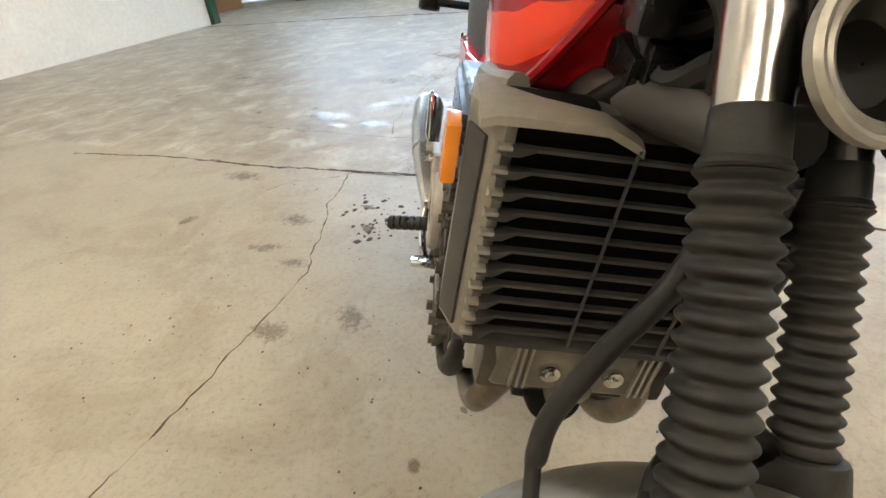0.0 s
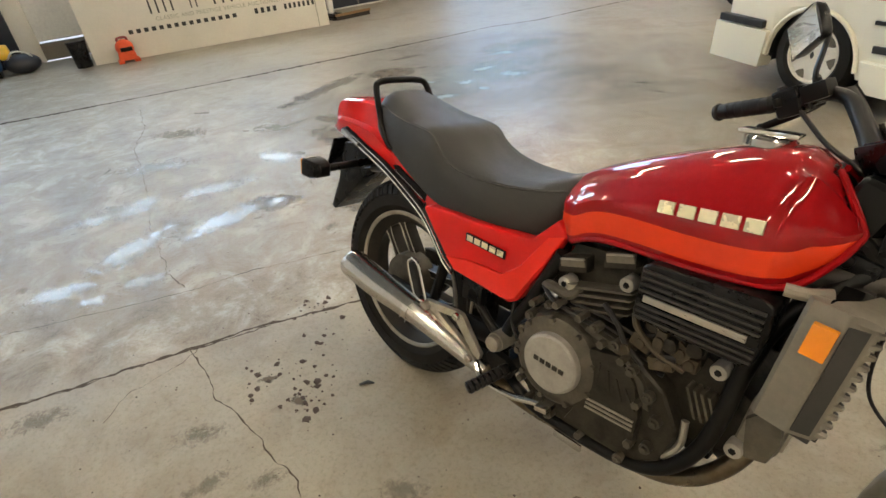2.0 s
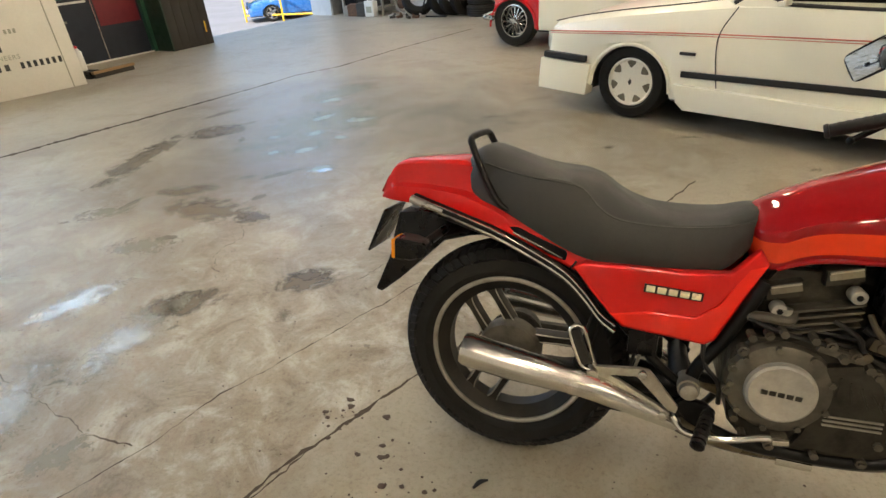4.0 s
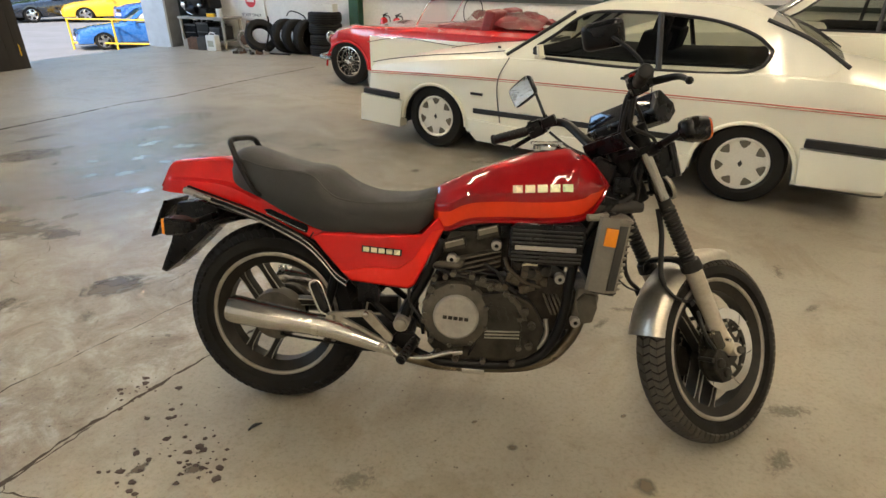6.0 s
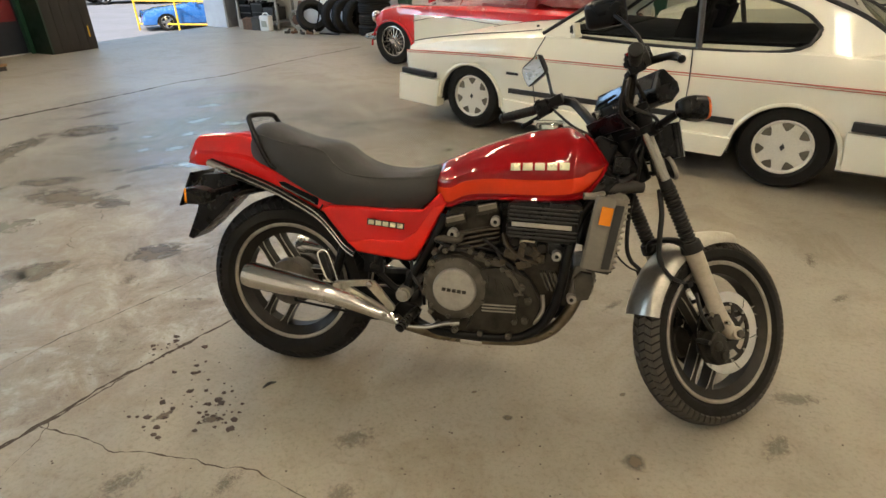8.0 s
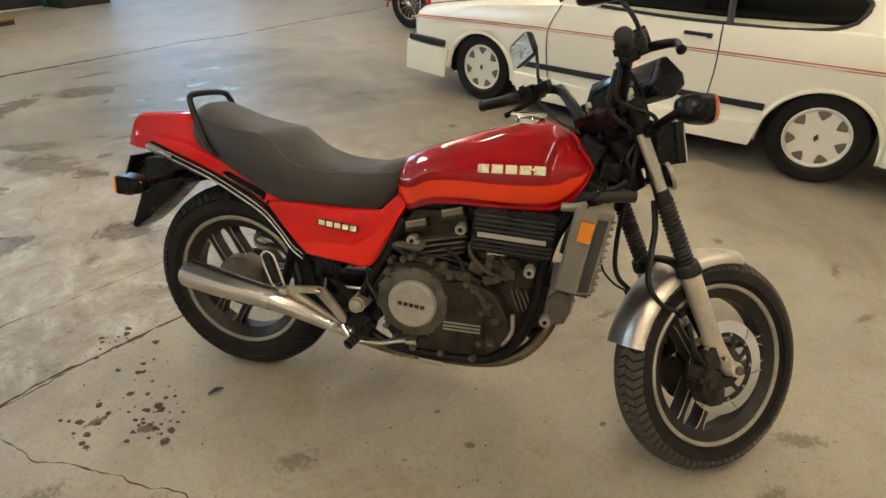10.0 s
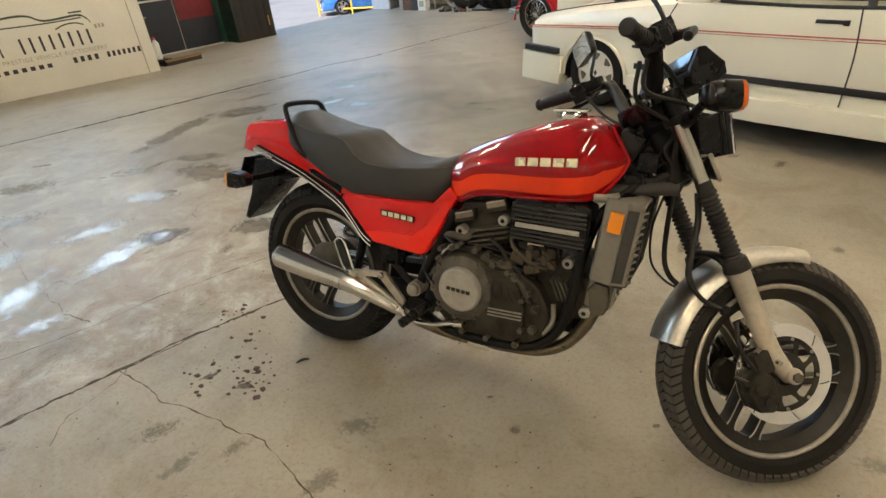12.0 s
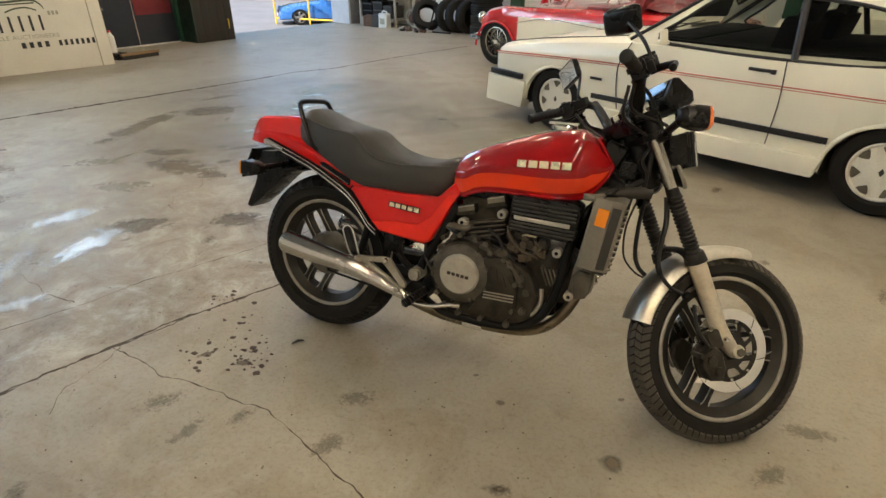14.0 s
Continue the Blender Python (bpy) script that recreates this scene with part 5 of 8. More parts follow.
for s in (-1, 1):
    disc = part("brake_disc", b_lathe([(0.138, s * 0.060), (0.138, s * 0.065), (0.103, s * 0.065), (0.103, s * 0.060)], 64, FW), CHROME, front_wheel, "polished steel brake disc")
    carrier = part("disc_carrier", b_lathe([(0.104, s * 0.0595), (0.104, s * 0.0640), (0.090, s * 0.0640), (0.090, s * 0.0595)], 54, FW), ENGINE_DARK, disc, "dull grey disc carrier with open windows")
    part("carrier_hub", b_lathe([(0.060, s * 0.052), (0.060, s * 0.066), (0.030, s * 0.068), (0.030, s * 0.052)], 40, FW), RIM_DARK, carrier)
    for k in range(9):
        part("carrier_arm", b_move(b_prism([(0.055, -0.016), (0.055, 0.004), (0.075, 0.005), (0.095, 0.017), (0.095, -0.003), (0.075, -0.007)], s * 0.0597, s * 0.0637, 0.001), FW @ Matrix.Rotation(radians(40 * k), 4, "Y")), ENGINE_DARK, carrier)
        a = radians(40 * k + 14)
        part("carrier_bolt", b_move(b_cyl((0.097 * math.cos(a), s * 0.0615, 0.097 * math.sin(a)), (0.097 * math.cos(a), s * 0.0675, 0.097 * math.sin(a)), 0.0045, seg=10), FW), ALLOY, carrier)
    for k in range(6):
        a = radians(60 * k + 20)
        c, d = Vector((math.cos(a), 0, math.sin(a))), Vector((math.cos(a + 0.12), 0, math.sin(a + 0.12)))
        slit = b_tube([c * 0.107 + Vector((0, s * 0.0652, 0)), (c + d) * 0.061 + Vector((0, s * 0.0652, 0)), d * 0.135 + Vector((0, s * 0.0652, 0))], 0.0009, 5, 3)
        part("disc_slit", b_move(slit, FW), DARK_INSIDE, disc)
LEG = 0.088
FORK_CHROME = surf("dull_chrome", (0.50, 0.475, 0.43), 0.24, 1.0, amount=0.15, dirt=(0.42, 0.39, 0.34), scale=30, grain=0.02, rvar=0.0)
for s in (-1, 1):
    stanchion = fp("fork_tube", b_cyl((0.017, (s * LEG + 0.008), 0.60), (0.017, (s * LEG + 0.008), 1.17), 0.0195, seg=28), FORK_CHROME, bike, "dull chromed fork tube")
    prof = [(-0.0225, 0.0)]
    n_rib = 15
    z0, z1 = 0.675, 0.868
    rings = []
    for k in range(n_rib * 8 + 1):
        u = k / (n_rib * 8)
        swell = 0.5 + 0.5 * math.cos(2 * math.pi * u * n_rib)
        r = 0.0200 + 0.0052 * swell ** 0.8
        rings.append([(0.017 + r * math.cos(a), (s * LEG + 0.008) + r * math.sin(a), z0 + (z1 - z0) * u) for a in np.linspace(0, 2 * math.pi, 32, endpoint=False)])
    gaiter = fp("fork_gaiter", b_loft(rings), GAITER, bike, "dusty ribbed rubber fork gaiter", 80)
    part("gaiter_collar", b_move(b_cyl((0.017, (s * LEG + 0.008), 0.648), (0.017, (s * LEG + 0.008), 0.685), 0.035, 0.032, 28, 0.004), FORK), GAITER, gaiter)
    part("gaiter_collar", b_move(b_cyl((0.017, (s * LEG + 0.008), 0.864), (0.017, (s * LEG + 0.008), 0.902), 0.0217, 0.0203, 28, 0.002), FORK), GAITER, gaiter)
    part("gaiter_lip", b_move(b_cyl((0.017, (s * LEG + 0.008), 0.868), (0.017, (s * LEG + 0.008), 0.876), 0.0244, 0.0232, 28, 0.003), FORK), GAITER, gaiter)
    leg = fp("fork_leg", b_join(b_tube([(0.017, (s * LEG + 0.008), 0.655), (0.017, (s * LEG + 0.008), 0.50), (0.019, (s * LEG + 0.008), 0.42), (0.03, (s * LEG + 0.008), 0.36), (0.042, (s * LEG + 0.008), 0.322)], [0.029, 0.026, 0.025, 0.025, 0.020], 20, 5), b_cyl((0.042, s * (LEG - 0.022), 0.330), (0.042, s * (LEG + 0.020), 0.333), 0.022, bevel=0.004)), FORK_ALLOY, bike, "dull cream alloy fork leg")
    part("axle_cap", b_move(b_cyl((0.042, s * (LEG + 0.018), 0.330), (0.042, s * (LEG + 0.030), 0.333), 0.013, seg=6), FORK), ENGINE_GREY, leg)
    part("drain_bolt", b_move(b_cyl((0.017, (s * LEG + 0.008), 0.39), (0.01, s * (LEG + 0.03), 0.39), 0.007, seg=6), FORK), STEEL, leg)
    part("hose_bolt", b_move(b_cyl((-0.005, (s * LEG + 0.008), 0.43), (-0.03, s * (LEG + 0.005), 0.43), 0.008, seg=8), FORK), STEEL, leg)
    calip = fp("brake_caliper", b_join(b_prism([(-0.075, 0.375), (-0.095, 0.34), (-0.085, 0.285), (-0.045, 0.268), (-0.02, 0.30), (-0.012, 0.355), (-0.035, 0.385)], s * 0.045, s * 0.108, 0.010, 3), b_cyl((-0.060, s * 0.07, 0.345), (-0.060, s * 0.116, 0.345), 0.017, bevel=0.003), b_cyl((-0.050, s * 0.07, 0.303), (-0.050, s * 0.116, 0.303), 0.017, bevel=0.003), b_cyl((-0.086, s * 0.06, 0.375), (-0.086, s * 0.110, 0.372), 0.008, seg=12), b_box((-0.02, s * 0.085, 0.40), (0.045, 0.035, 0.06), 0.008)), ENGINE_DARK, bike, "dirty black brake caliper")
    part("hose", b_move(b_tube([(-0.05, s * 0.10, 0.39), (-0.07, s * 0.105, 0.46), (-0.045, s * 0.09, 0.53)], 0.006, 8), FORK), HOSE, calip)
fp("brake_hose", b_tube([(0.01, -0.052, 0.875), (-0.022, -0.057, 0.805), (-0.062, -0.060, 0.752), (-0.098, -0.061, 0.697), (-0.106, -0.063, 0.664), (-0.107, -0.064, 0.656), (-0.094, -0.074, 0.608), (-0.062, -0.088, 0.572)], [0.0085, 0.0085, 0.0085, 0.0085, 0.0088, 0.0064, 0.0060, 0.0060], 12, 6), HOSE, bike, "dusty black rubber brake hose")
fp("brake_hose", b_tube([(0.0, 0.055, 0.88), (-0.035, 0.085, 0.80), (-0.070, 0.104, 0.715), (-0.078, 0.103, 0.665), (-0.068, 0.095, 0.63), (-0.060, 0.090, 0.605)], 0.0075, 10, 6), HOSE, bike, "dusty black rubber brake hose")
fp("speedometer_cable", b_tube([(-0.02, 0.060, 0.89), (-0.070, 0.105, 0.81), (-0.099, 0.133, 0.715), (-0.090, 0.118, 0.65), (-0.065, 0.093, 0.61)], 0.0035, 8, 6), HOSE, bike, "thin black cable")
fp("hose_clip", b_box((-0.062, -0.09, 0.57), (0.022, 0.02, 0.018), 0.003), BLACK_METAL)
fp("hose_clip", b_box((-0.068, 0.093, 0.612), (0.02, 0.02, 0.02), 0.003), BLACK_METAL)
# mudguard round the wheel
rings = []
for k in range(25):
    ph = radians(54 + (141 - 54) * k / 24)
    ring = []
    for q in np.linspace(-1, 1, 13):
        r = 0.345 - 0.040 * abs(q) ** 2.6
        y = 0.068 * math.sin(q * math.pi / 2 * 0.96)
        ring.append((AXLE.x + r * math.cos(ph), y, AXLE.z + r * math.sin(ph)))
    for q in np.linspace(1, -1, 13):
        r = 0.342 - 0.039 * abs(q) ** 2.6
        y = 0.066 * math.sin(q * math.pi / 2 * 0.96)
        ring.append((AXLE.x + r * math.cos(ph), y, AXLE.z + r * math.sin(ph)))
    rings.append(ring)
fp("front_mudguard", b_loft(rings), surf("scratched_mudguard_metal", (0.56, 0.53, 0.46), 0.38, 0.95, amount=0.4, dirt=(0.38, 0.34, 0.27), scale=26, rvar=0.06), bike, "scratched bare metal front mudguard", 50)
fp("fork_brace", b_join(b_tube([(0.0, -LEG, 0.655), (-0.005, -0.06, 0.695), (-0.005, 0, 0.703), (-0.005, 0.06, 0.695), (0.0, LEG, 0.655)], 0.016, 10, 5, 0.6)), BLACK_METAL, bike, "black fork brace over the mudguard")
for z, w in ((1.075, 0.022), (1.142, 0.022)):
    fp("fork_clamp", b_join(b_box((-0.005, 0, z), (0.055, 0.19, w), 0.008), b_cyl((0.017, -LEG, z - w / 2), (0.017, -LEG, z + w / 2), 0.031, seg=24, bevel=0.003), b_cyl((0.017, LEG, z - w / 2), (0.017, LEG, z + w / 2), 0.031, seg=24, bevel=0.003)), BLACK_METAL)
for s in (-1, 1):
    fp("fork_cover", b_cyl((0.017, s * LEG, 1.085), (0.017, s * LEG, 1.138), 0.025, seg=24), BLACK_METAL)
    fp("fork_cap", b_cyl((0.017, s * LEG, 1.165), (0.017, s * LEG, 1.182), 0.018, seg=6), CHROME)
# headlight, horns, instruments
DEEP_ORANGE = surf("deep_orange_lens", (0.60, 0.11, 0.012), 0.22, amount=0.15, coat=0.6, grain=0.05)
box = ((-0.092, -0.053), (0.092, -0.053), (0.092, 0.053), (-0.092, 0.053))
HORN = {-1: -0.070, 1: 0.095}
HORN_RIM = surf("pale_horn_metal", (0.40, 0.38, 0.33), 0.4, 0.6, amount=0.4, dirt=(0.26, 0.23, 0.18), scale=26)
LAMP = FORK @ Matrix.Translation((0.036, 0, 1.018)) @ Matrix.Rotation(radians(16), 4, "Y") @ Matrix.Translation((-0.03, 0, -1.008))
head = bp("headlight", b_move(b_loft([[(x, y * k, 1.008 + z * k) for y, z in box] for x, k in ((0.030, 0.55), (0.050, 0.88), (0.105, 0.97))]), LAMP), BLACK_PLASTIC, bike, "black rectangular headlight shell")
for x, w, m in ((0.108, 0.0125, BLACK_PLASTIC), (0.121, 0.0125, BLACK_PLASTIC), (0.1305, 0.0050, CHROME)):
    part("rim", b_move(b_box((x, 0, 1.008), (w, 0.190, 0.112), min(0.022, w * 0.45), None, 3), LAMP), m, head, "stepped headlight rim")
part("lens", b_move(b_box((0.138, 0, 1.008), (0.006, 0.172, 0.094), 0.002), LAMP), PALE_GLASS, head)
for s in (-1, 1):
    face = Matrix.Translation((0.068, HORN[s], 0.923)) @ Matrix.Rotation(radians(30 * s), 4, "Z") @ Matrix.Scale(0.88, 4)
    horn = fp("horn", b_move(b_lathe([(0.001, 0.028), (0.022, 0.028), (0.030, 0.020), (0.041, 0.006), (0.044, -0.002), (0.036, 0.000), (0.024, 0.012), (0.001, 0.012)], 32), face @ Matrix.Rotation(radians(90), 4, "Z")), BLACK_METAL, bike, "round black horn with a pale rim")
    part("rim", b_move(b_lathe([(0.0440, 0.006), (0.0475, 0.003), (0.0480, -0.004), (0.0455, -0.008), (0.0425, -0.007), (0.0410, -0.003), (0.0375, -0.006), (0.0340, -0.004), (0.0330, 0.004)], 40), FORK @ face @ Matrix.Rotation(radians(90), 4, "Z")), HORN_RIM, horn, "pale horn rim")
    part("bracket", b_move(b_cyl(face @ Vector((-0.030, 0, 0)), (0.006, s * 0.030, 0.935), 0.007, seg=8), FORK), BLACK_METAL, horn)
    level = FORK @ Matrix.Translation((-0.008, s * 0.262, 1.105)) @ Matrix.Rotation(radians(24), 4, "Y")
    cap_ring = [(0.031 * math.copysign(abs(math.cos(q)) ** 0.6, math.cos(q)), 0.035 * math.copysign(abs(math.sin(q)) ** 0.6, math.sin(q))) for q in np.linspace(0, 2 * math.pi, 20, endpoint=False)]
    fi = bp("front_indicator", b_move(b_loft([[(x, y * k, z * k) for y, z in cap_ring] for x, k in ((-0.010, 0.40), (-0.003, 0.66), (0.012, 0.86), (0.036, 0.98), (0.070, 1.0))]), level), BLACK_PLASTIC, bike, "black front indicator on a stalk", 60)
    part("stalk", b_move(b_join(b_cyl((0.02, s * 0.09, 1.06), (0.010, s * 0.245, 1.096), 0.0115), b_cyl((0.022, s * 0.10, 1.062), (0.020, s * 0.135, 1.070), 0.018, seg=16, bevel=0.004)), FORK), BLACK_PLASTIC, fi)
    part("lens", b_move(b_loft([[(x, y * k, z * k) for y, z in cap_ring] for x, k in ((0.070, 1.0), (0.080, 0.98), (0.085, 0.86))]), level), DEEP_ORANGE, fi, "orange lens", 60)
    part("lens_bar", b_move(b_box((0.0845, 0, 0), (0.003, 0.050, 0.004), 0.001), level), BLACK_PLASTIC, fi)
pod = fp("instrument_pod", b_prism([(0.052, 1.140), (0.056, 1.174), (0.104, 1.222), (0.122, 1.218), (0.154, 1.162), (0.148, 1.134), (0.105, 1.116)], -0.140, 0.155, 0.009, 3), BLACK_PLASTIC, bike, "black wedge-shaped instrument pod")
part("glass", b_move(b_box((0.0790, 0.0075, 1.1995), (0.054, 0.262, 0.004), 0.001, (0, -45, 0)), FORK), surf("smoked_glass", (0.010, 0.011, 0.016), 0.08, coat=0.0, rvar=0.02, spec=0.35), pod, "smoked glass over the dials")
panel_box = fp("warning_panel", b_prism([(-0.056, 1.106), (-0.052, 1.156), (0.048, 1.146), (0.045, 1.090)], -0.085, 0.082, 0.006), BLACK_PLASTIC, bike, "black warning lamp panel")
part("panel_glass", b_move(b_box((-0.002, -0.002, 1.1530), (0.080, 0.140, 0.003), 0.001, (0, 5.7, 0)), FORK), surf("smoked_panel_glass", (0.010, 0.011, 0.014), 0.05, coat=1.0, rvar=0.02), panel_box, "smoked glass of the warning lamps")
# handlebars
bar = [(-0.030, 0.0, 1.125), (-0.034, 0.055, 1.135), (-0.024, 0.078, 1.165), (-0.016, 0.118, 1.225), (-0.022, 0.158, 1.252), (-0.050, 0.205, 1.270), (-0.155, 0.330, 1.298)]
left_bar = [*bar[:2], (-0.024, 0.085, 1.158), (-0.004, 0.132, 1.200), (0.010, 0.172, 1.236), (-0.002, 0.215, 1.260), (-0.048, 0.262, 1.268), (-0.139, 0.381, 1.295)]
fp("handlebar", b_tube([(x, -y, z) for x, y, z in reversed(bar[1:])] + left_bar, 0.0135, 12, 6), BLACK_METAL, bike, "black tubular handlebar")
for s in (-1, 1):
    g0, g1 = (Vector((-0.066, -0.226, 1.2745)), Vector((-0.152, -0.326, 1.298))) if s < 0 else (Vector((-0.064, 0.284, 1.272)), Vector((-0.139, 0.381, 1.295)))
    along = (g1 - g0).normalized()
    base = g0 - along * 0.030
    swing_z = math.degrees(math.atan2(along.y, along.x)) - 90 * s
    arm = [(-0.008, s * 0.070, 1.150), (-0.004, s * 0.100, 1.195), (-0.010, s * 0.140, 1.240), (-0.022, s * 0.185, 1.258)] if s < 0 else [(-0.028, 0.072, 1.148), (-0.009, 0.115, 1.186), (0.008, 0.158, 1.224), (0.020, 0.194, 1.252)]
    fp("handlebar_arm", b_tube(arm, [0.021, 0.020, 0.019, 0.017] if s < 0 else [0.017, 0.016, 0.016, 0.015], 12, 5, 0.75), BLACK_METAL, bike, "thick black cast handlebar arm")
    grip = fp("grip", b_join(b_cyl(g0, g1, 0.0170, seg=18, bevel=0.003), b_cyl(g1, g1 + along * 0.012, 0.020, 0.018, 18, 0.003)), HOSE, bike, "black rubber grip")
    for q in range(6):
        c = g0.lerp(g1, 0.12 + 0.14 * q)
        part("rib", b_move(b_cyl(c - along * 0.003, c + along * 0.003, 0.0180, seg=18), FORK), HOSE, grip)
    switch = fp("switch_box", b_join(b_box(base, (0.046, 0.052, 0.056), 0.010, (0, 0, swing_z), 3), b_cyl(base - along * 0.038, base - along * 0.026, 0.021, seg=20, bevel=0.003)), BLACK_PLASTIC)
    part("button", b_move(b_box(base + Vector((-0.026, 0, 0.006)), (0.014, 0.018, 0.018), 0.004), FORK), BLACK_METAL, switch)
    part("button", b_move(b_box(base + Vector((-0.010, s * 0.004, 0.030)), (0.016, 0.012, 0.010), 0.003), FORK), RED_LENS if s < 0 else BLACK_METAL, switch, "small switch button")
    part("perch", b_move(b_join(b_box(base + Vector((0.034, -s * 0.008, -0.002)), (0.046, 0.036, 0.036), 0.008, (0, 0, swing_z)), b_cyl(base + Vector((0.046, 0.0, -0.024)), base + Vector((0.046, 0.0, 0.022)), 0.011, seg=14, bevel=0.002)), FORK), BLACK_METAL, switch)
    if s < 0:
        tankette = fp("brake_reservoir", b_box((0.008, s * 0.172, 1.276), (0.052, 0.062, 0.045), 0.006, (0, 0, s * 20)), BLACK_PLASTIC, bike, "black brake fluid reservoir")
        part("lid", b_move(b_box((0.010, s * 0.170, 1.302), (0.048, 0.060, 0.010), 0.003, (0, 0, s * 20)), FORK), BLACK_METAL, tankette)
    else:
        fp("clutch_housing", b_box(base + Vector((0.030, -0.045, 0.004)), (0.040, 0.050, 0.034), 0.007, (0, 0, swing_z)), BLACK_METAL, bike, "black clutch lever housing")
    y0 = abs(base.y)
    tip = Vector((-0.066, s * 0.368, 1.229)) if s < 0 else Vector((-0.060, s * 0.405, 1.236))
    ball = b_sphere(tip, 0.0105, (1, 1, 1), 12, 8)
    fp("lever", b_join(b_tube([(base.x + 0.052, s * (y0 - 0.004), 1.258), (base.x + 0.060, s * (y0 + 0.035), 1.252), (base.x + 0.046, s * (y0 + 0.095), 1.243), tip], [0.009, 0.0085, 0.0070, 0.0065], 10, 5, 1.3), ball), BLACK_METAL, bike, "black hand lever with a ball end")


def mirror_frame(c, n, u):
    """Axes of a mirror in the fork's frame: its glass looks along n, its width runs along u."""
    n = Vector(n).normalized()
    u = (Vector(u) - n * n.dot(Vector(u))).normalized()
    v = n.cross(u)
    return FORK @ Matrix(((n.x, u.x, v.x, c[0]), (n.y, u.y, v.y, c[1]), (n.z, u.z, v.z, c[2]), (0, 0, 0, 1)))


mirrors = (([(0.002, -0.203, 1.275), (0.004, -0.203, 1.318), (0.012, -0.180, 1.362), (0.026, -0.130, 1.418), (0.034, -0.100, 1.440)], (0.040, -0.088, 1.440), (0.946, 0.324, 0.014), (0.043, -0.125, -0.038)),
           ([(-0.003, 0.240, 1.275), (-0.002, 0.242, 1.305), (0.048, 0.295, 1.350), (0.090, 0.343, 1.390), (0.082, 0.360, 1.402)], (0.060, 0.374, 1.408), (-0.986, -0.055, 0.155), (-0.008, 0.118, -0.018)))
for stem, c, n, u in mirrors:
    face = mirror_frame(c, n, u)
    shell = b_loft([[(x, y * k, z * k) for y, z in [(0.066 * math.copysign(abs(math.cos(q)) ** 0.35, math.cos(q)), 0.041 * math.copysign(abs(math.sin(q)) ** 0.35, math.sin(q))) for q in np.linspace(0, 2 * math.pi, 28, endpoint=False)]] for x, k in ((-0.030, 0.62), (-0.027, 0.78), (-0.018, 0.93), (-0.004, 1.0), (0.001, 0.985))])
    mirror = bp("mirror", b_move(shell, face), BLACK_PLASTIC, bike, "black rounded rear-view mirror", 50)
    part("mirror_glass", b_move(b_box((0.0022, 0, 0), (0.003, 0.118, 0.070), 0.001), face), MIRROR, mirror, "mirror glass")
    part("stem", b_move(b_join(b_tube(stem, 0.0055, 8), b_cyl(stem[0], Vector(stem[0]) + Vector((0, 0, 0.022)), 0.0115, 0.008, 14, 0.002), b_cyl(stem[0], Vector(stem[0]) + Vector((0, 0, -0.02)), 0.011, seg=6)), FORK), BLACK_METAL, mirror)
# cables from the bars
for pts, r in (([(-0.04, -0.15, 1.25), (0.02, -0.12, 1.20), (0.05, -0.08, 1.08), (0.0, -0.05, 1.0), (-0.01, -0.03, 0.96)], 0.006),
               ([(-0.075, -0.18, 1.24), (-0.09, -0.13, 1.16), (0.0, -0.08, 1.06), (-0.02, -0.04, 0.97)], 0.0055),
               ([(-0.05, -0.17, 1.24), (-0.07, -0.15, 1.17), (0.07, -0.09, 1.08), (0.04, -0.05, 1.0), (0.02, -0.04, 0.92)], 0.0055),
               ([(-0.075, 0.17, 1.24), (-0.07, 0.12, 1.17), (-0.05, 0.06, 1.10), (-0.03, 0.03, 1.0)], 0.0045)):
    fp("control_cable", b_tube(pts, r, 8, 6), HOSE)
for k in range(5):
    fp("wire", b_tube([(0.05, -0.07 + 0.03 * k, 1.06), (-0.03, -0.06 + 0.03 * k, 1.02 - 0.01 * k), (-0.02, -0.04 + 0.02 * k, 0.97), (-0.03, -0.02 + 0.004 * k, 0.93)], 0.006, 6), HOSE)
# black blocks and cables added to fill the dark hollow at the steering head
bp("head_filler", b_join(b_box((1.085, 0.0, 0.875), (0.075, 0.11, 0.13), 0.022, (0, 20, 0), 3), b_box((1.13, 0.03, 0.92), (0.06, 0.10, 0.07), 0.015)), BLACK_PLASTIC, bike, "black filler block at the steering head")
for k, (y, z, r) in enumerate(((-0.050, 0.86, 0.010), (-0.030, 0.89, 0.008), (-0.062, 0.82, 0.012), (0.020, 0.87, 0.009), (0.045, 0.84, 0.011), (-0.010, 0.80, 0.010))):
    bp("wiring_loom", b_tube([(1.03, y * 1.2, z), (1.09, y, z + 0.02 * (k % 3) - 0.01), (1.15, y * 0.7, z - 0.015 + 0.012 * (k % 2)), (1.20, y * 0.5, z + 0.01)], r, 8, 5), HOSE, bike, "black taped wiring and hoses")
bp("coil_pack", b_join(b_box((1.10, -0.052, 0.805), (0.075, 0.034, 0.040), 0.008, (0, 12, 0)), b_cyl((1.09, -0.072, 0.812), (1.09, -0.050, 0.812), 0.013, seg=14, bevel=0.003)), BLACK_PLASTIC, bike, "black ignition coil under the tank")
bp("coil_pack", b_box((1.115, 0.045, 0.812), (0.07, 0.04, 0.045), 0.008, (0, 12, 0)), BLACK_PLASTIC, bike, "black ignition coil under the tank")
bp("ignition_box", b_join(b_box((1.12, 0.0, 0.80), (0.06, 0.12, 0.06), 0.008), b_box((1.15, -0.07, 0.86), (0.05, 0.03, 0.05), 0.008)), BLACK_PLASTIC)

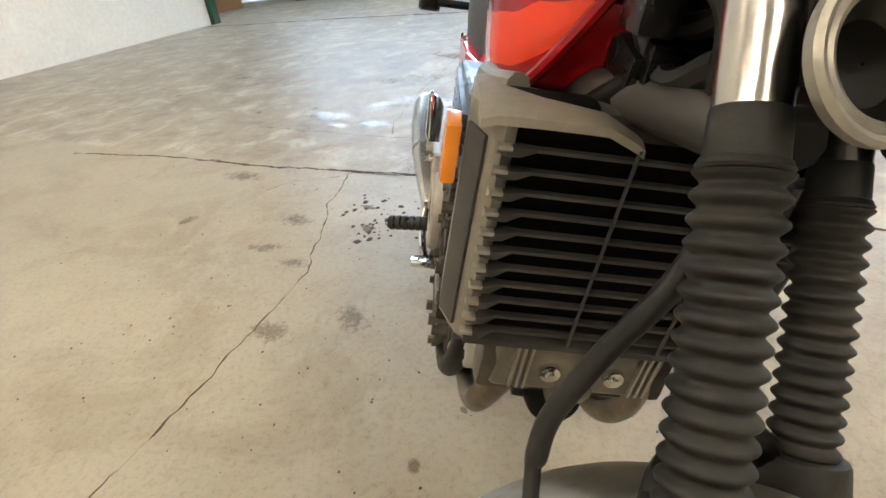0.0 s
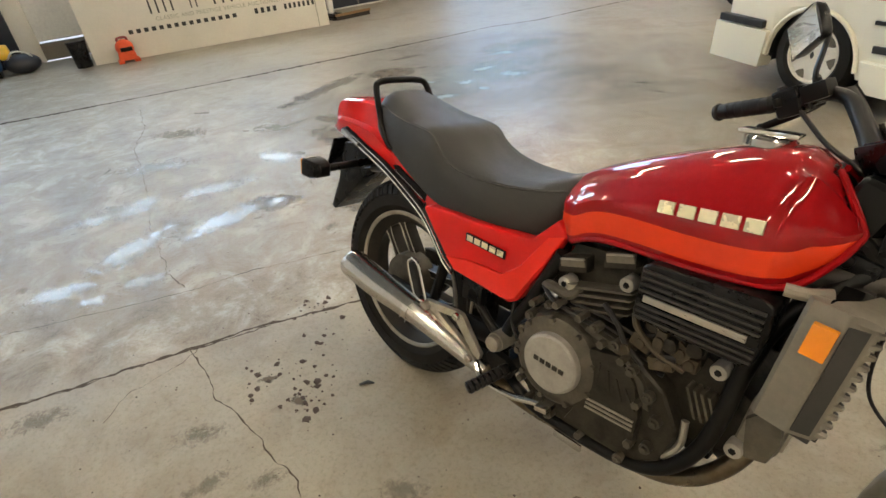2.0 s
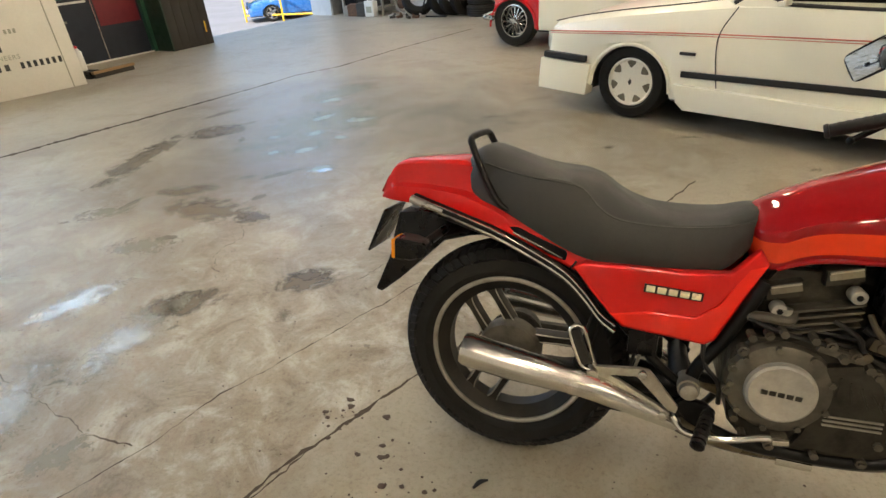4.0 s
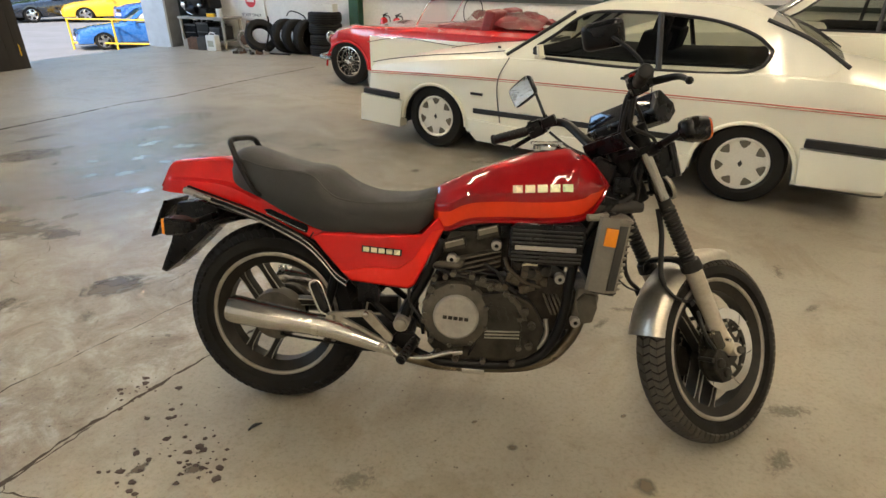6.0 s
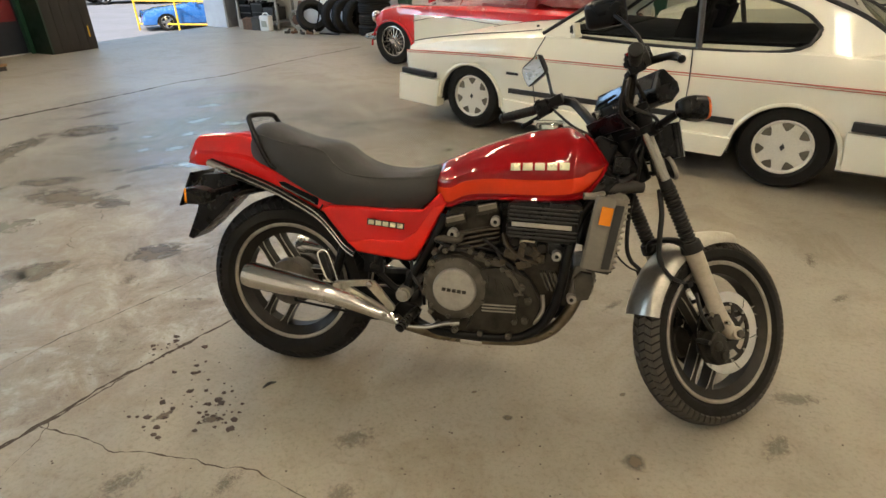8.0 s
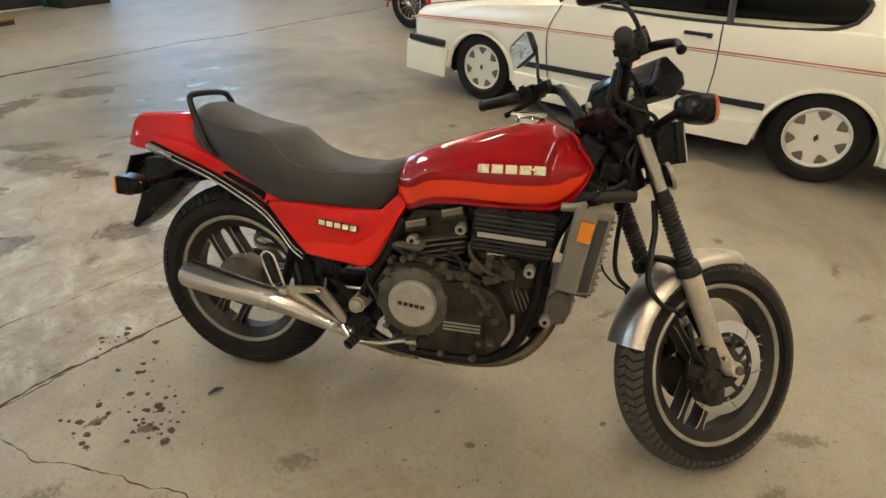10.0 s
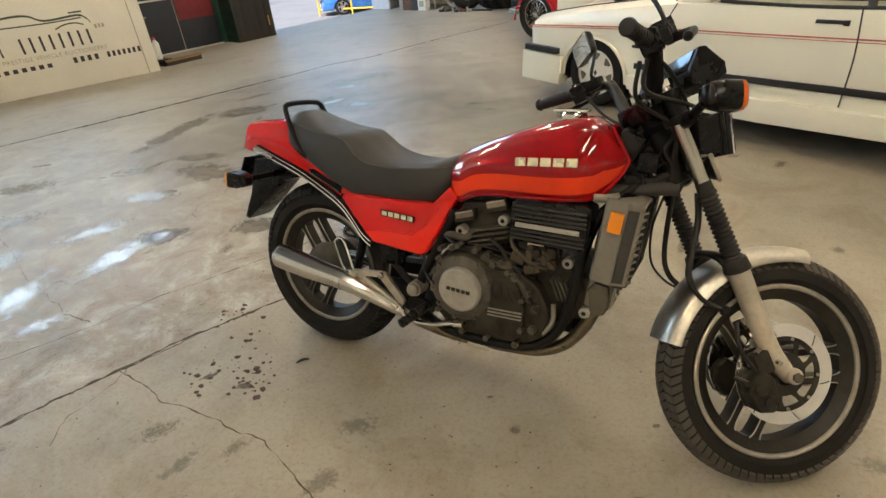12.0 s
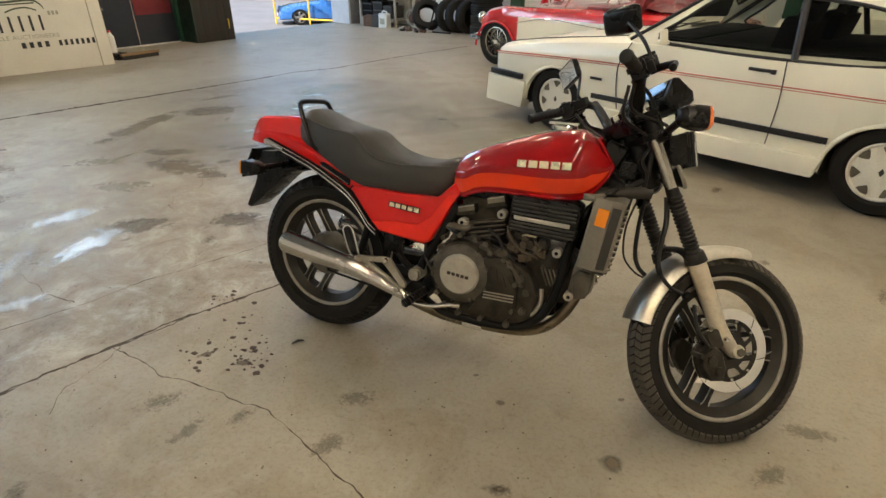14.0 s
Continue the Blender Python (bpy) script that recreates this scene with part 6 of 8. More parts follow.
# ---- cars: built with x from nose to tail, y across from the near side, z up ----
def car_section(x, low, sill, belt, top, hw, mid):
    half = [(0.0, top), (0.55, top - 0.012), (0.86, belt + 0.02), (0.955, belt - 0.015), (0.99, belt - 0.10), (1.0, belt - 0.20), (0.995, sill + 0.06), (0.975, sill), (0.90, low)]
    half = [(f, max(z, low)) for f, z in half]
    ring = [(x, mid - hw * f, z) for f, z in half]
    return ring + [(x, mid + hw * f, z) for f, z in reversed(half)][:-1]


def car_shell(keys, axles, arch, width, sill):
    """Sections through the keys (x, belt, top, share of the half width), with the wheel openings cut upwards."""
    xs = sorted({round(x, 3) for x in [*np.arange(keys[0][0], keys[-1][0], 0.09), *[a + arch * math.cos(t) for a in axles for t in np.linspace(0, math.pi, 13)], keys[-1][0]]})
    kx = [k[0] for k in keys]
    rings = []
    for x in xs:
        belt, top, w = (float(np.interp(x, kx, [k[i] for k in keys])) for i in (1, 2, 3))
        low = sill
        for a in axles:
            if abs(x - a) < arch:
                low = max(low, 0.24 + math.sqrt(arch ** 2 - (x - a) ** 2))
        rings.append(car_section(x, low, max(low, sill + 0.03), belt, top, width / 2 * w, width / 2))
    return rings, xs


def loop_points(pts, n):
    """n points evenly along a closed outline."""
    p = [Vector((*q, 0)) for q in pts]
    p.append(p[0])
    d = [0.0]
    for a, b in zip(p, p[1:]):
        d.append(d[-1] + (b - a).length)
    out = []
    for t in np.linspace(0, d[-1], n, endpoint=False):
        out.append((float(np.interp(t, d, [q.x for q in p])), float(np.interp(t, d, [q.y for q in p]))))
    return out


def smooth_outline(pts, per=5):
    s = spline([Vector((x, z, 0)) for x, z in [pts[-1], *pts, pts[0], pts[1]]], per)
    return [(p.x, p.y) for p in s[per:-per - 1]]


def tyre_and_rim(owner, c, r, w, rim, style, side=-1):
    """A road wheel; its face looks to side (-1: the near side)."""
    m = Matrix.Translation(c)
    wheel = part("wheel", b_lathe([(r, -w * 0.32), (r, w * 0.32), (r - 0.02, w * 0.46), (rim + 0.02, w * 0.5), (rim, w * 0.42), (rim, -w * 0.42), (rim + 0.02, -w * 0.5), (r - 0.02, -w * 0.46)], 40, m), RUBBER, owner, "black road tyre")
    f = side * w * 0.36
    if style == "white":
        part("rim", b_lathe([(rim + 0.004, f * 1.15), (rim - 0.010, f * 1.22), (rim - 0.022, f * 1.02), (rim * 0.72, f * 1.0), (rim * 0.35, f * 1.12), (0.001, f * 1.14), (0.001, 0.0), (rim + 0.004, 0.0)], 44, m), CAR_WHITE, wheel, "white slotted wheel")
        # brown plates on the wheel's face; the slots' shade is in their colour
        for k in range(7):
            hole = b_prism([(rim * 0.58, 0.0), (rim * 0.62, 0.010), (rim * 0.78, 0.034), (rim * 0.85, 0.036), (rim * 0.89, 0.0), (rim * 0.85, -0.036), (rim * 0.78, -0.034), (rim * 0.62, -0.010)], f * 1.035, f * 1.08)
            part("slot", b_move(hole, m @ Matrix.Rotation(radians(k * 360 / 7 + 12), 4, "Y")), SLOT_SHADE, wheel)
        part("centre_mark", b_move(b_prism([(-0.016, 0), (0, 0.026), (0.016, 0), (0, -0.026)], f * 1.13, f * 1.18), m), DARK_STRIP, wheel)
    elif style == "wire":
        part("rim", b_lathe([(rim + 0.004, f * 1.15), (rim - 0.012, f * 1.2), (rim - 0.022, f * 0.6), (rim - 0.022, -f), (rim + 0.004, -f)], 44, m), STEEL, wheel, "wire wheel rim")
        part("drum", b_lathe([(0.001, -f * 0.2), (rim * 0.8, -f * 0.2), (rim * 0.8, -f * 0.6), (0.001, -f * 0.6)], 28, m), DARK_INSIDE, wheel)
        bm = bmesh.new()
        for k in range(32):
            a, o = radians(k * 11.25), radians(16 if k % 2 else -16)
            bm = b_join(bm, b_cyl((0.04 * math.cos(a), f * (0.9 if k % 2 else 0.5), 0.04 * math.sin(a)), ((rim - 0.02) * math.cos(a + o), f * 0.3, (rim - 0.02) * math.sin(a + o)), 0.0035, seg=5))
        tagged(part("wire_spokes", b_move(bm, m), STEEL, wheel), kind="stuff")
        part("spinner", b_move(b_join(b_cyl((0, f * 0.3, 0), (0, f * 1.4, 0), 0.045, 0.03, 20), b_box((0, f * 1.35, 0), (0.12, 0.012, 0.022), 0.004, (0, 20, 0))), m), CHROME, wheel)
    else:
        part("rim", b_lathe([(rim + 0.004, f * 1.15), (rim - 0.012, f * 1.2), (rim - 0.03, f * 0.7), (0.05, f * 0.85), (0.001, f * 0.9), (0.001, 0.0), (rim + 0.004, 0.0)], 36, m), STEEL, wheel, "silver alloy wheel")
        # dark plates stand for the shaded openings between the spokes
        for k in range(5):
            part("opening", b_move(b_prism([(rim * 0.4, 0.0), (rim * 0.80, 0.07), (rim * 0.86, 0.0), (rim * 0.80, -0.07)], f * 0.88, f * 0.95), m @ Matrix.Rotation(radians(72 * k), 4, "Y")), DARK_INSIDE, wheel)


def cabin_side(owner, outer, hole, tilt, base_y, width, paint, pillars, frame_r=0.016):
    """Both sides of a car's upper works with their window openings, rubber frames, panes and pillars."""
    n = 96
    o, h = loop_points(smooth_outline(outer), n), loop_points(smooth_outline(hole), n)
    co = (sum(p[0] for p in h) / n, sum(p[1] for p in h) / n)

    def aligned(loop):
        k = min(range(n), key=lambda i: abs(math.atan2(loop[i][1] - co[1], loop[i][0] - co[0])))
        loop = loop[k:] + loop[:k]
        area = sum(a[0] * b[1] - b[0] * a[1] for a, b in zip(loop, loop[1:] + loop[:1]))
        return loop if area > 0 else [loop[0]] + loop[:0:-1]
    o, h = aligned(o), aligned(h)

    def to3(p, far, lift=0.0):
        y = base_y + tilt * (p[1] - outer[0][1]) - lift
        return (p[0], width - y if far else y, p[1])
    for far in (False, True):
        part("cabin_side", b_loft([[to3(p, far) for p in o], [to3(p, far) for p in h]], False), paint, owner)
        part("window_rubber", b_tube([to3(p, far, 0.004) for p in h[::3]] + [to3(h[0], far, 0.004)], frame_r, 8, 2), TRIM_BLACK, owner, "black window surround")
        pane = bmesh.new()
        pane.faces.new([pane.verts.new(to3(p, far, -0.004)) for p in h])
        glass = part("window_pane", pane, CAR_GLASS, owner)
        glass.visible_shadow = False
        for xa, xb in pillars:
            za = [q[1] for q in h if abs(q[0] - xa) < 0.05]
            zb = [q[1] for q in h if abs(q[0] - xb) < 0.05]
            part("pillar", b_tube([to3((xa, min(za)), far, 0.004), to3((xb, max(zb)), far, 0.004)], 0.022, 6, 2), TRIM_BLACK, owner)


def sheet(curve, width, inset, crown, n=9):
    """A skin across the car along a line of (x, y of the near edge, z)."""
    rows = []
    for x, y, z in curve:
        rows.append([(x - 0.0, y + (width - 2 * y) * t, z + crown * 4 * t * (1 - t)) for t in np.linspace(0, 1, n)])
    return b_loft(rows, False, False)


def car_frame(o, d):
    return Matrix(((d[0], -d[1], 0, o[0]), (d[1], d[0], 0, o[1]), (0, 0, 1, 0), (0, 0, 0, 1)))


# white fastback coupe behind the motorcycle
coupe = thing("car", "cream-white fastback coupe with a thin red coachline and white wheels", "car", "parked cars", car_frame((0.216, 3.418), (0.894, -0.447)))
W = 1.66
keys = [(-0.80, 0.52, 0.56, 0.86), (-0.76, 0.62, 0.66, 0.93), (-0.70, 0.68, 0.70, 0.965), (-0.50, 0.72, 0.755, 0.99), (-0.1, 0.78, 0.82, 1.0), (0.35, 0.83, 0.87, 1.0), (0.74, 0.865, 0.91, 1.0), (0.90, 0.87, 0.89, 1.0), (1.8, 0.87, 0.88, 1.0), (2.6, 0.90, 0.92, 1.0), (3.0, 0.90, 0.97, 0.985), (3.35, 0.86, 0.92, 0.95), (3.42, 0.78, 0.82, 0.91)]
rings, xs = car_shell(keys, (0.03, 2.563), 0.325, W, 0.175)
part("body", b_loft(rings, True, True, lambda i, j: 1 if 7 <= j <= 9 else 0), [CREAM, TRIM_BLACK], coupe, "cream-white body shell", 40)
outer = [(0.70, 0.865), (1.8, 0.84), (2.75, 0.88), (2.98, 0.97), (2.75, 1.11), (2.52, 1.21), (2.30, 1.285), (2.0, 1.305), (1.6, 1.300), (1.38, 1.275), (1.18, 1.21), (0.92, 1.02)]
hole = [(0.92, 0.90), (1.33, 0.865), (1.86, 0.862), (2.30, 0.875), (2.50, 0.915), (2.585, 0.985), (2.55, 1.06), (2.40, 1.14), (2.15, 1.20), (1.80, 1.225), (1.44, 1.222), (1.26, 1.19), (1.08, 1.05)]
cabin_side(coupe, outer, hole, 0.46, 0.05, W, CREAM, [(1.90, 1.82)], 0.012)


def top_y(z):
    return 0.05 + 0.46 * (z - 0.865)


roof = [(1.18, 1.21), (1.38, 1.275), (1.6, 1.300), (2.0, 1.305), (2.30, 1.285), (2.52, 1.21)]
part("roof", sheet([(p.x, top_y(p.y), p.y) for p in spline([Vector((x, z, 0)) for x, z in roof], 4)], W, 0, 0.028), CREAM, coupe)
part("windscreen", sheet([(0.72, top_y(0.88), 0.885), (0.95, top_y(1.05), 1.05), (1.18, top_y(1.21), 1.21)], W, 0, 0.02), CAR_GLASS, coupe).visible_shadow = False
part("hatch_glass", sheet([(2.52, top_y(1.21), 1.212), (2.78, top_y(1.10), 1.105), (2.99, top_y(0.98), 0.985)], W, 0, 0.02), CAR_GLASS, coupe).visible_shadow = False
for y0, y1, y2 in ((0.21, 0.16, 0.10), (W - 0.21, W - 0.16, W - 0.10)):
    part("hatch_frame", b_tube([(2.50, y0, 1.215), (2.78, y1, 1.108), (3.02, y2, 0.965)], 0.014, 6), TRIM_BLACK, coupe)
for y0, y1, y2 in ((0.055, 0.135, 0.21), (W - 0.055, W - 0.135, W - 0.21)):
    part("windscreen_pillar", b_tube([(0.70, y0, 0.875), (0.95, y1, 1.045), (1.19, y2, 1.215)], 0.015, 8), TRIM_BLACK, coupe, "black windscreen rubber")
bonnet = [(-0.70, 0.80, 0.70), (-0.50, 0.775, 0.742), (-0.1, 0.765, 0.802), (0.35, 0.755, 0.853), (0.66, 0.74, 0.893)]
for s in (-1, 1):
    part("bonnet_gap", b_tube([(x, W / 2 + s * h * 0.93, z + 0.002) for x, h, z in bonnet], 0.0045, 6, 5), TRIM_BLACK, coupe)
    part("washer_jet", b_join(b_sphere((0.42, W / 2 + s * 0.33, 0.876), 0.016, (1, 1, 0.7), 10, 6)), TRIM_BLACK, coupe)
    part("wiper", b_tube([(0.70, W / 2 + s * 0.30, 0.905), (0.76, W / 2 + s * 0.10, 0.935), (0.80, W / 2 - s * 0.22, 0.965)], 0.007, 6), TRIM_BLACK, coupe)
part("wiper_tray", b_box((0.70, W / 2, 0.895), (0.10, 1.3, 0.02), 0.006), TRIM_BLACK, coupe)
COACH = surf("salmon_coachline", (0.60, 0.135, 0.085), 0.4)
for side in (-1, 1):
    y = -0.004 if side < 0 else W + 0.004
    part("coachline", b_tube([(x, y - side * 0.006, z) for x, z in ((-0.70, 0.635), (0.0, 0.665), (0.67, 0.685), (1.61, 0.70), (2.6, 0.715), (3.3, 0.72))], 0.0046, 6, 5), COACH, coupe, "thin red coachline")
    part("coachline", b_tube([(x, y - side * 0.006, z - 0.016) for x, z in ((-0.70, 0.635), (0.0, 0.665), (0.67, 0.685), (1.61, 0.70), (2.6, 0.715), (3.3, 0.72))], 0.0028, 6, 5), COACH, coupe, "thin red coachline")
    part("side_moulding", b_box((1.34, y, 0.41), (1.80, 0.016, 0.042), 0.005, (0, -0.6, 0)), TRIM_BLACK, coupe, "black rubbing strip")
    part("front_bumper", b_box((-0.545, y, 0.445), (0.40, 0.05, 0.050), 0.008, (0, 2, 0)), TRIM_BLACK, coupe, "black front bumper end")
    part("rear_bumper", b_box((3.16, y, 0.50), (0.52, 0.05, 0.055), 0.008), TRIM_BLACK, coupe, "black rear bumper end")
    part("sill_skirt", b_prism([(0.50, 0.150), (1.46, 0.150), (2.22, 0.175), (2.25, 0.31), (1.4, 0.30), (0.40, 0.33), (0.44, 0.20)], y - side * 0.03, y + side * 0.035, 0.012), CREAM, coupe, "white side skirt")
    part("front_spoiler", b_prism([(-0.80, 0.165), (-0.33, 0.150), (-0.30, 0.40), (-0.78, 0.42)], y - side * 0.10, y + side * 0.02, 0.012), CREAM, coupe)
    part("rear_skirt", b_prism([(2.92, 0.215), (3.40, 0.25), (3.40, 0.46), (2.885, 0.46)], y - side * 0.10, y + side * 0.02, 0.012), CREAM, coupe)
    for pts in ([(0.75, 0.86), (0.665, 0.70), (0.66, 0.55), (0.70, 0.33)], [(1.875, 0.86), (1.895, 0.60), (1.885, 0.32)]):
        part("door_gap", b_tube([(x, y - side * 0.003, z) for x, z in pts], 0.004, 6), TRIM_BLACK, coupe)
    part("door_handle", b_join(b_box((1.74, y, 0.79), (0.17, 0.018, 0.022), 0.006), b_box((1.815, y, 0.787), (0.03, 0.020, 0.030), 0.005)), TRIM_BLACK, coupe, "black door handle")
    part("wing_badge", b_box((0.47, y + side * 0.006, 0.545), (0.115, 0.006, 0.022), 0.002), TRIM_BLACK, coupe)
    part("wing_mirror", b_join(b_box((1.035, y + side * 0.060, 0.940), (0.022, 0.075, 0.092), 0.010, (0, -14, side * 8), 3), b_box((1.02, y + side * 0.02, 0.892), (0.045, 0.09, 0.03), 0.010, (0, 0, side * 12))), CREAM, coupe, "white door mirror")
    for x in (0.03, 2.563):
        part("arch_lip", b_tube([(x + 0.338 * math.cos(a), y - side * 0.004, 0.24 + 0.338 * math.sin(a)) for a in np.linspace(0.02, math.pi - 0.02, 11)], 0.014, 8, 3), CREAM, coupe)
        tyre_and_rim(coupe, (x, 0.13 if side < 0 else W - 0.13, 0.288), 0.286, 0.215, 0.185, "white", side)
part("seat", b_join(b_box((1.72, 0.45, 0.80), (0.16, 0.46, 0.60), 0.05, (0, 12, 0)), b_box((1.80, 0.45, 1.12), (0.09, 0.26, 0.16), 0.03, (0, 12, 0)), b_box((1.50, 0.45, 0.55), (0.45, 0.46, 0.14), 0.04)), DARK_INSIDE, coupe)
part("seat", b_join(b_box((1.72, 1.21, 0.80), (0.16, 0.46, 0.60), 0.05, (0, 12, 0)), b_box((1.80, 1.21, 1.12), (0.09, 0.26, 0.16), 0.03, (0, 12, 0)), b_box((1.50, 1.21, 0.55), (0.45, 0.46, 0.14), 0.04)), DARK_INSIDE, coupe)
# dark cover laid over the closed cream shell so the cabin reads dark
part("cabin_cover", b_prism([(0.80, 0.88), (0.80, 0.905), (1.8, 0.905), (2.45, 0.935), (2.72, 0.99), (2.72, 0.88)], 0.11, W - 0.11, 0.01), DARK_INSIDE, coupe, "dark cover in place of the cabin's trim")
part("dashboard", b_box((0.98, W / 2, 0.83), (0.34, 1.38, 0.18), 0.04), DARK_INSIDE, coupe)
part("rear_shelf", b_box((2.55, W / 2, 0.84), (0.6, 1.36, 0.12), 0.03), DARK_INSIDE, coupe)
for y0 in (0.30, W - 0.30):
    part("headlight", b_box((-0.79, y0, 0.54), (0.04, 0.34, 0.13), 0.01), PALE_GLASS, coupe)
part("grille", b_box((-0.80, W / 2, 0.53), (0.03, 0.66, 0.12), 0.01), TRIM_BLACK, coupe)

# cream saloon parked beyond it
saloon = thing("car", "cream classic saloon with chrome window frames behind the coupe", "car", "parked cars", car_frame((2.75, 5.35), (0.91, -0.414)))
WS = 1.70
keys = [(-0.75, 0.60, 0.66, 0.88), (-0.68, 0.82, 0.86, 0.96), (-0.3, 0.90, 0.97, 1.0), (0.4, 0.94, 1.02, 1.0), (0.95, 0.97, 1.05, 1.0), (2.9, 0.98, 1.0, 1.0), (3.5, 0.92, 0.99, 0.97), (3.72, 0.80, 0.85, 0.9)]
rings, xs = car_shell(keys, (0.0, 2.75), 0.34, WS, 0.22)
part("body", b_loft(rings, True, True, lambda i, j: 1 if 7 <= j <= 9 else 0), [CREAM, TRIM_BLACK], saloon, "cream body shell", 40)
outer = [(0.90, 0.98), (1.9, 0.96), (3.0, 0.98), (3.05, 1.05), (2.85, 1.30), (2.60, 1.44), (2.1, 1.50), (1.7, 1.49), (1.45, 1.44), (1.15, 1.20)]
hole = [(1.10, 1.02), (1.9, 1.01), (2.72, 1.03), (2.80, 1.08), (2.70, 1.26), (2.5, 1.36), (2.1, 1.41), (1.7, 1.405), (1.52, 1.37), (1.28, 1.17)]
cabin_side(saloon, outer, hole, 0.40, 0.06, WS, CREAM, [(1.98, 1.98)], 0.012)
part("roof", sheet([(p.x, 0.06 + 0.4 * (p.y - 0.98), p.y) for p in spline([Vector((x, z, 0)) for x, z in ((1.45, 1.44), (1.7, 1.49), (2.1, 1.50), (2.6, 1.44), (2.85, 1.30), (3.05, 1.05))], 4)], WS, 0, 0.03), CREAM, saloon)
part("windscreen", sheet([(0.92, 0.07, 1.0), (1.18, 0.15, 1.22), (1.45, 0.245, 1.44)], WS, 0, 0.02), CAR_GLASS, saloon).visible_shadow = False
for y0, y1, y2 in ((0.06, 0.15, 0.245), (WS - 0.06, WS - 0.15, WS - 0.245)):
    part("screen_frame", b_tube([(0.90, y0, 0.99), (1.17, y1, 1.21), (1.46, y2, 1.45)], 0.016, 8), CHROME, saloon, "chromed windscreen frame")
for y0 in (0.5, 1.1):
    part("wiper", b_cyl((0.93, y0, 1.02), (1.30, y0 + 0.12, 1.33), 0.006, seg=6), TRIM_BLACK, saloon)
part("bumper", b_tube([(-0.60, -0.02, 0.50), (-0.82, 0.2, 0.50), (-0.86, WS / 2, 0.50), (-0.82, WS - 0.2, 0.50), (-0.60, WS + 0.02, 0.50)], 0.05, 10), CHROME, saloon, "chromed front bumper")
part("seats", b_box((2.0, WS / 2, 0.85), (0.9, 1.4, 0.4), 0.08), DARK_INSIDE, saloon)
for side in (-1, 1):
    for x in (0.0, 2.75):
        tyre_and_rim(saloon, (x, 0.12 if side < 0 else WS - 0.12, 0.31), 0.308, 0.19, 0.19, "alloy", side)

# red and cream open sports car
roadster = thing("car", "red over cream open sports car with wire wheels", "car", "parked cars", car_frame((-1.30, 6.50), (0.925, -0.38)))
WR = 1.50
keys = [(-0.50, 0.42, 0.46, 0.55), (-0.45, 0.56, 0.60, 0.72), (-0.36, 0.66, 0.68, 0.86), (-0.20, 0.74, 0.74, 0.95), (0.1, 0.80, 0.79, 1.0), (0.5, 0.80, 0.82, 1.0), (0.95, 0.80, 0.86, 0.99), (1.3, 0.80, 0.88, 0.98), (2.4, 0.80, 0.86, 1.0), (2.9, 0.80, 0.85, 1.0), (3.2, 0.70, 0.78, 0.92), (3.45, 0.55, 0.6, 0.7)]
rings, xs = car_shell(keys, (0.0, 2.34), 0.355, WR, 0.20)


def two_tone(i, j):
    x = xs[i]
    if 7 <= j <= 9:
        return 2
    return 1 if x > 0.36 and j in (4, 5, 6, 10, 11, 12) and x < 3.0 else 0


part("body", b_loft(rings, True, True, two_tone), [CAR_RED, CREAM, TRIM_BLACK], roadster, "red body with a cream lower flank", 40)
part("cockpit", b_box((1.66, WR / 2, 0.850), (0.62, 1.08, 0.05), 0.02), RED_VINYL, roadster, "maroon cockpit edge")
part("windscreen_frame", b_tube([(1.02, 0.20, 0.84), (1.20, 0.22, 1.12), (1.26, 0.28, 1.165), (1.26, WR / 2, 1.18), (1.26, WR - 0.28, 1.165), (1.20, WR - 0.22, 1.12), (1.02, WR - 0.20, 0.84)], 0.013, 8), CHROME, roadster, "chromed windscreen frame")
part("windscreen", sheet([(1.05, 0.22, 0.87), (1.14, 0.225, 1.0), (1.24, 0.25, 1.15)], WR, 0, 0.0), PALE_GLASS, roadster).visible_shadow = False
part("steering_wheel", b_move(b_lathe([(0.185, 0.0), (0.195, 0.010), (0.205, 0.0), (0.195, -0.010)], 28), Matrix.Translation((1.50, 1.02, 1.0)) @ Matrix.Rotation(radians(70), 4, "Z")), TRIM_BLACK, roadster)
for y in (0.45, 1.05):
    part("seat_back", b_box((2.05, y, 0.90), (0.14, 0.48, 0.34), 0.05, (0, 14, 0), 3), RED_VINYL, roadster, "dark red seat back")
for y in (0.20, WR - 0.20):
    part("headlight", b_sphere((-0.42, y, 0.62), 0.085, (0.6, 1, 1)), CHROME, roadster)
part("bumper", b_tube([(-0.30, -0.02, 0.36), (-0.52, 0.10, 0.36), (-0.60, WR / 2, 0.36), (-0.52, WR - 0.10, 0.36), (-0.30, WR + 0.02, 0.36)], 0.035, 10), CHROME, roadster, "chromed bumper")
part("swage_line", b_tube([(0.38, -0.004, 0.62), (0.9, -0.004, 0.70), (1.5, -0.002, 0.66), (2.2, -0.002, 0.62)], 0.006, 6), CHROME, roadster)
for side in (-1, 1):
    y = -0.003 if side < 0 else WR + 0.003
    for x in (0.0, 2.34):
        part("arch_lip", b_tube([(x + 0.362 * math.cos(a), y, 0.24 + 0.362 * math.sin(a)) for a in np.linspace(0.02, math.pi - 0.02, 11)], 0.014, 8, 3), CAR_RED, roadster)
        tyre_and_rim(roadster, (x, 0.10 if side < 0 else WR - 0.10, 0.325), 0.323, 0.165, 0.205, "wire", side)


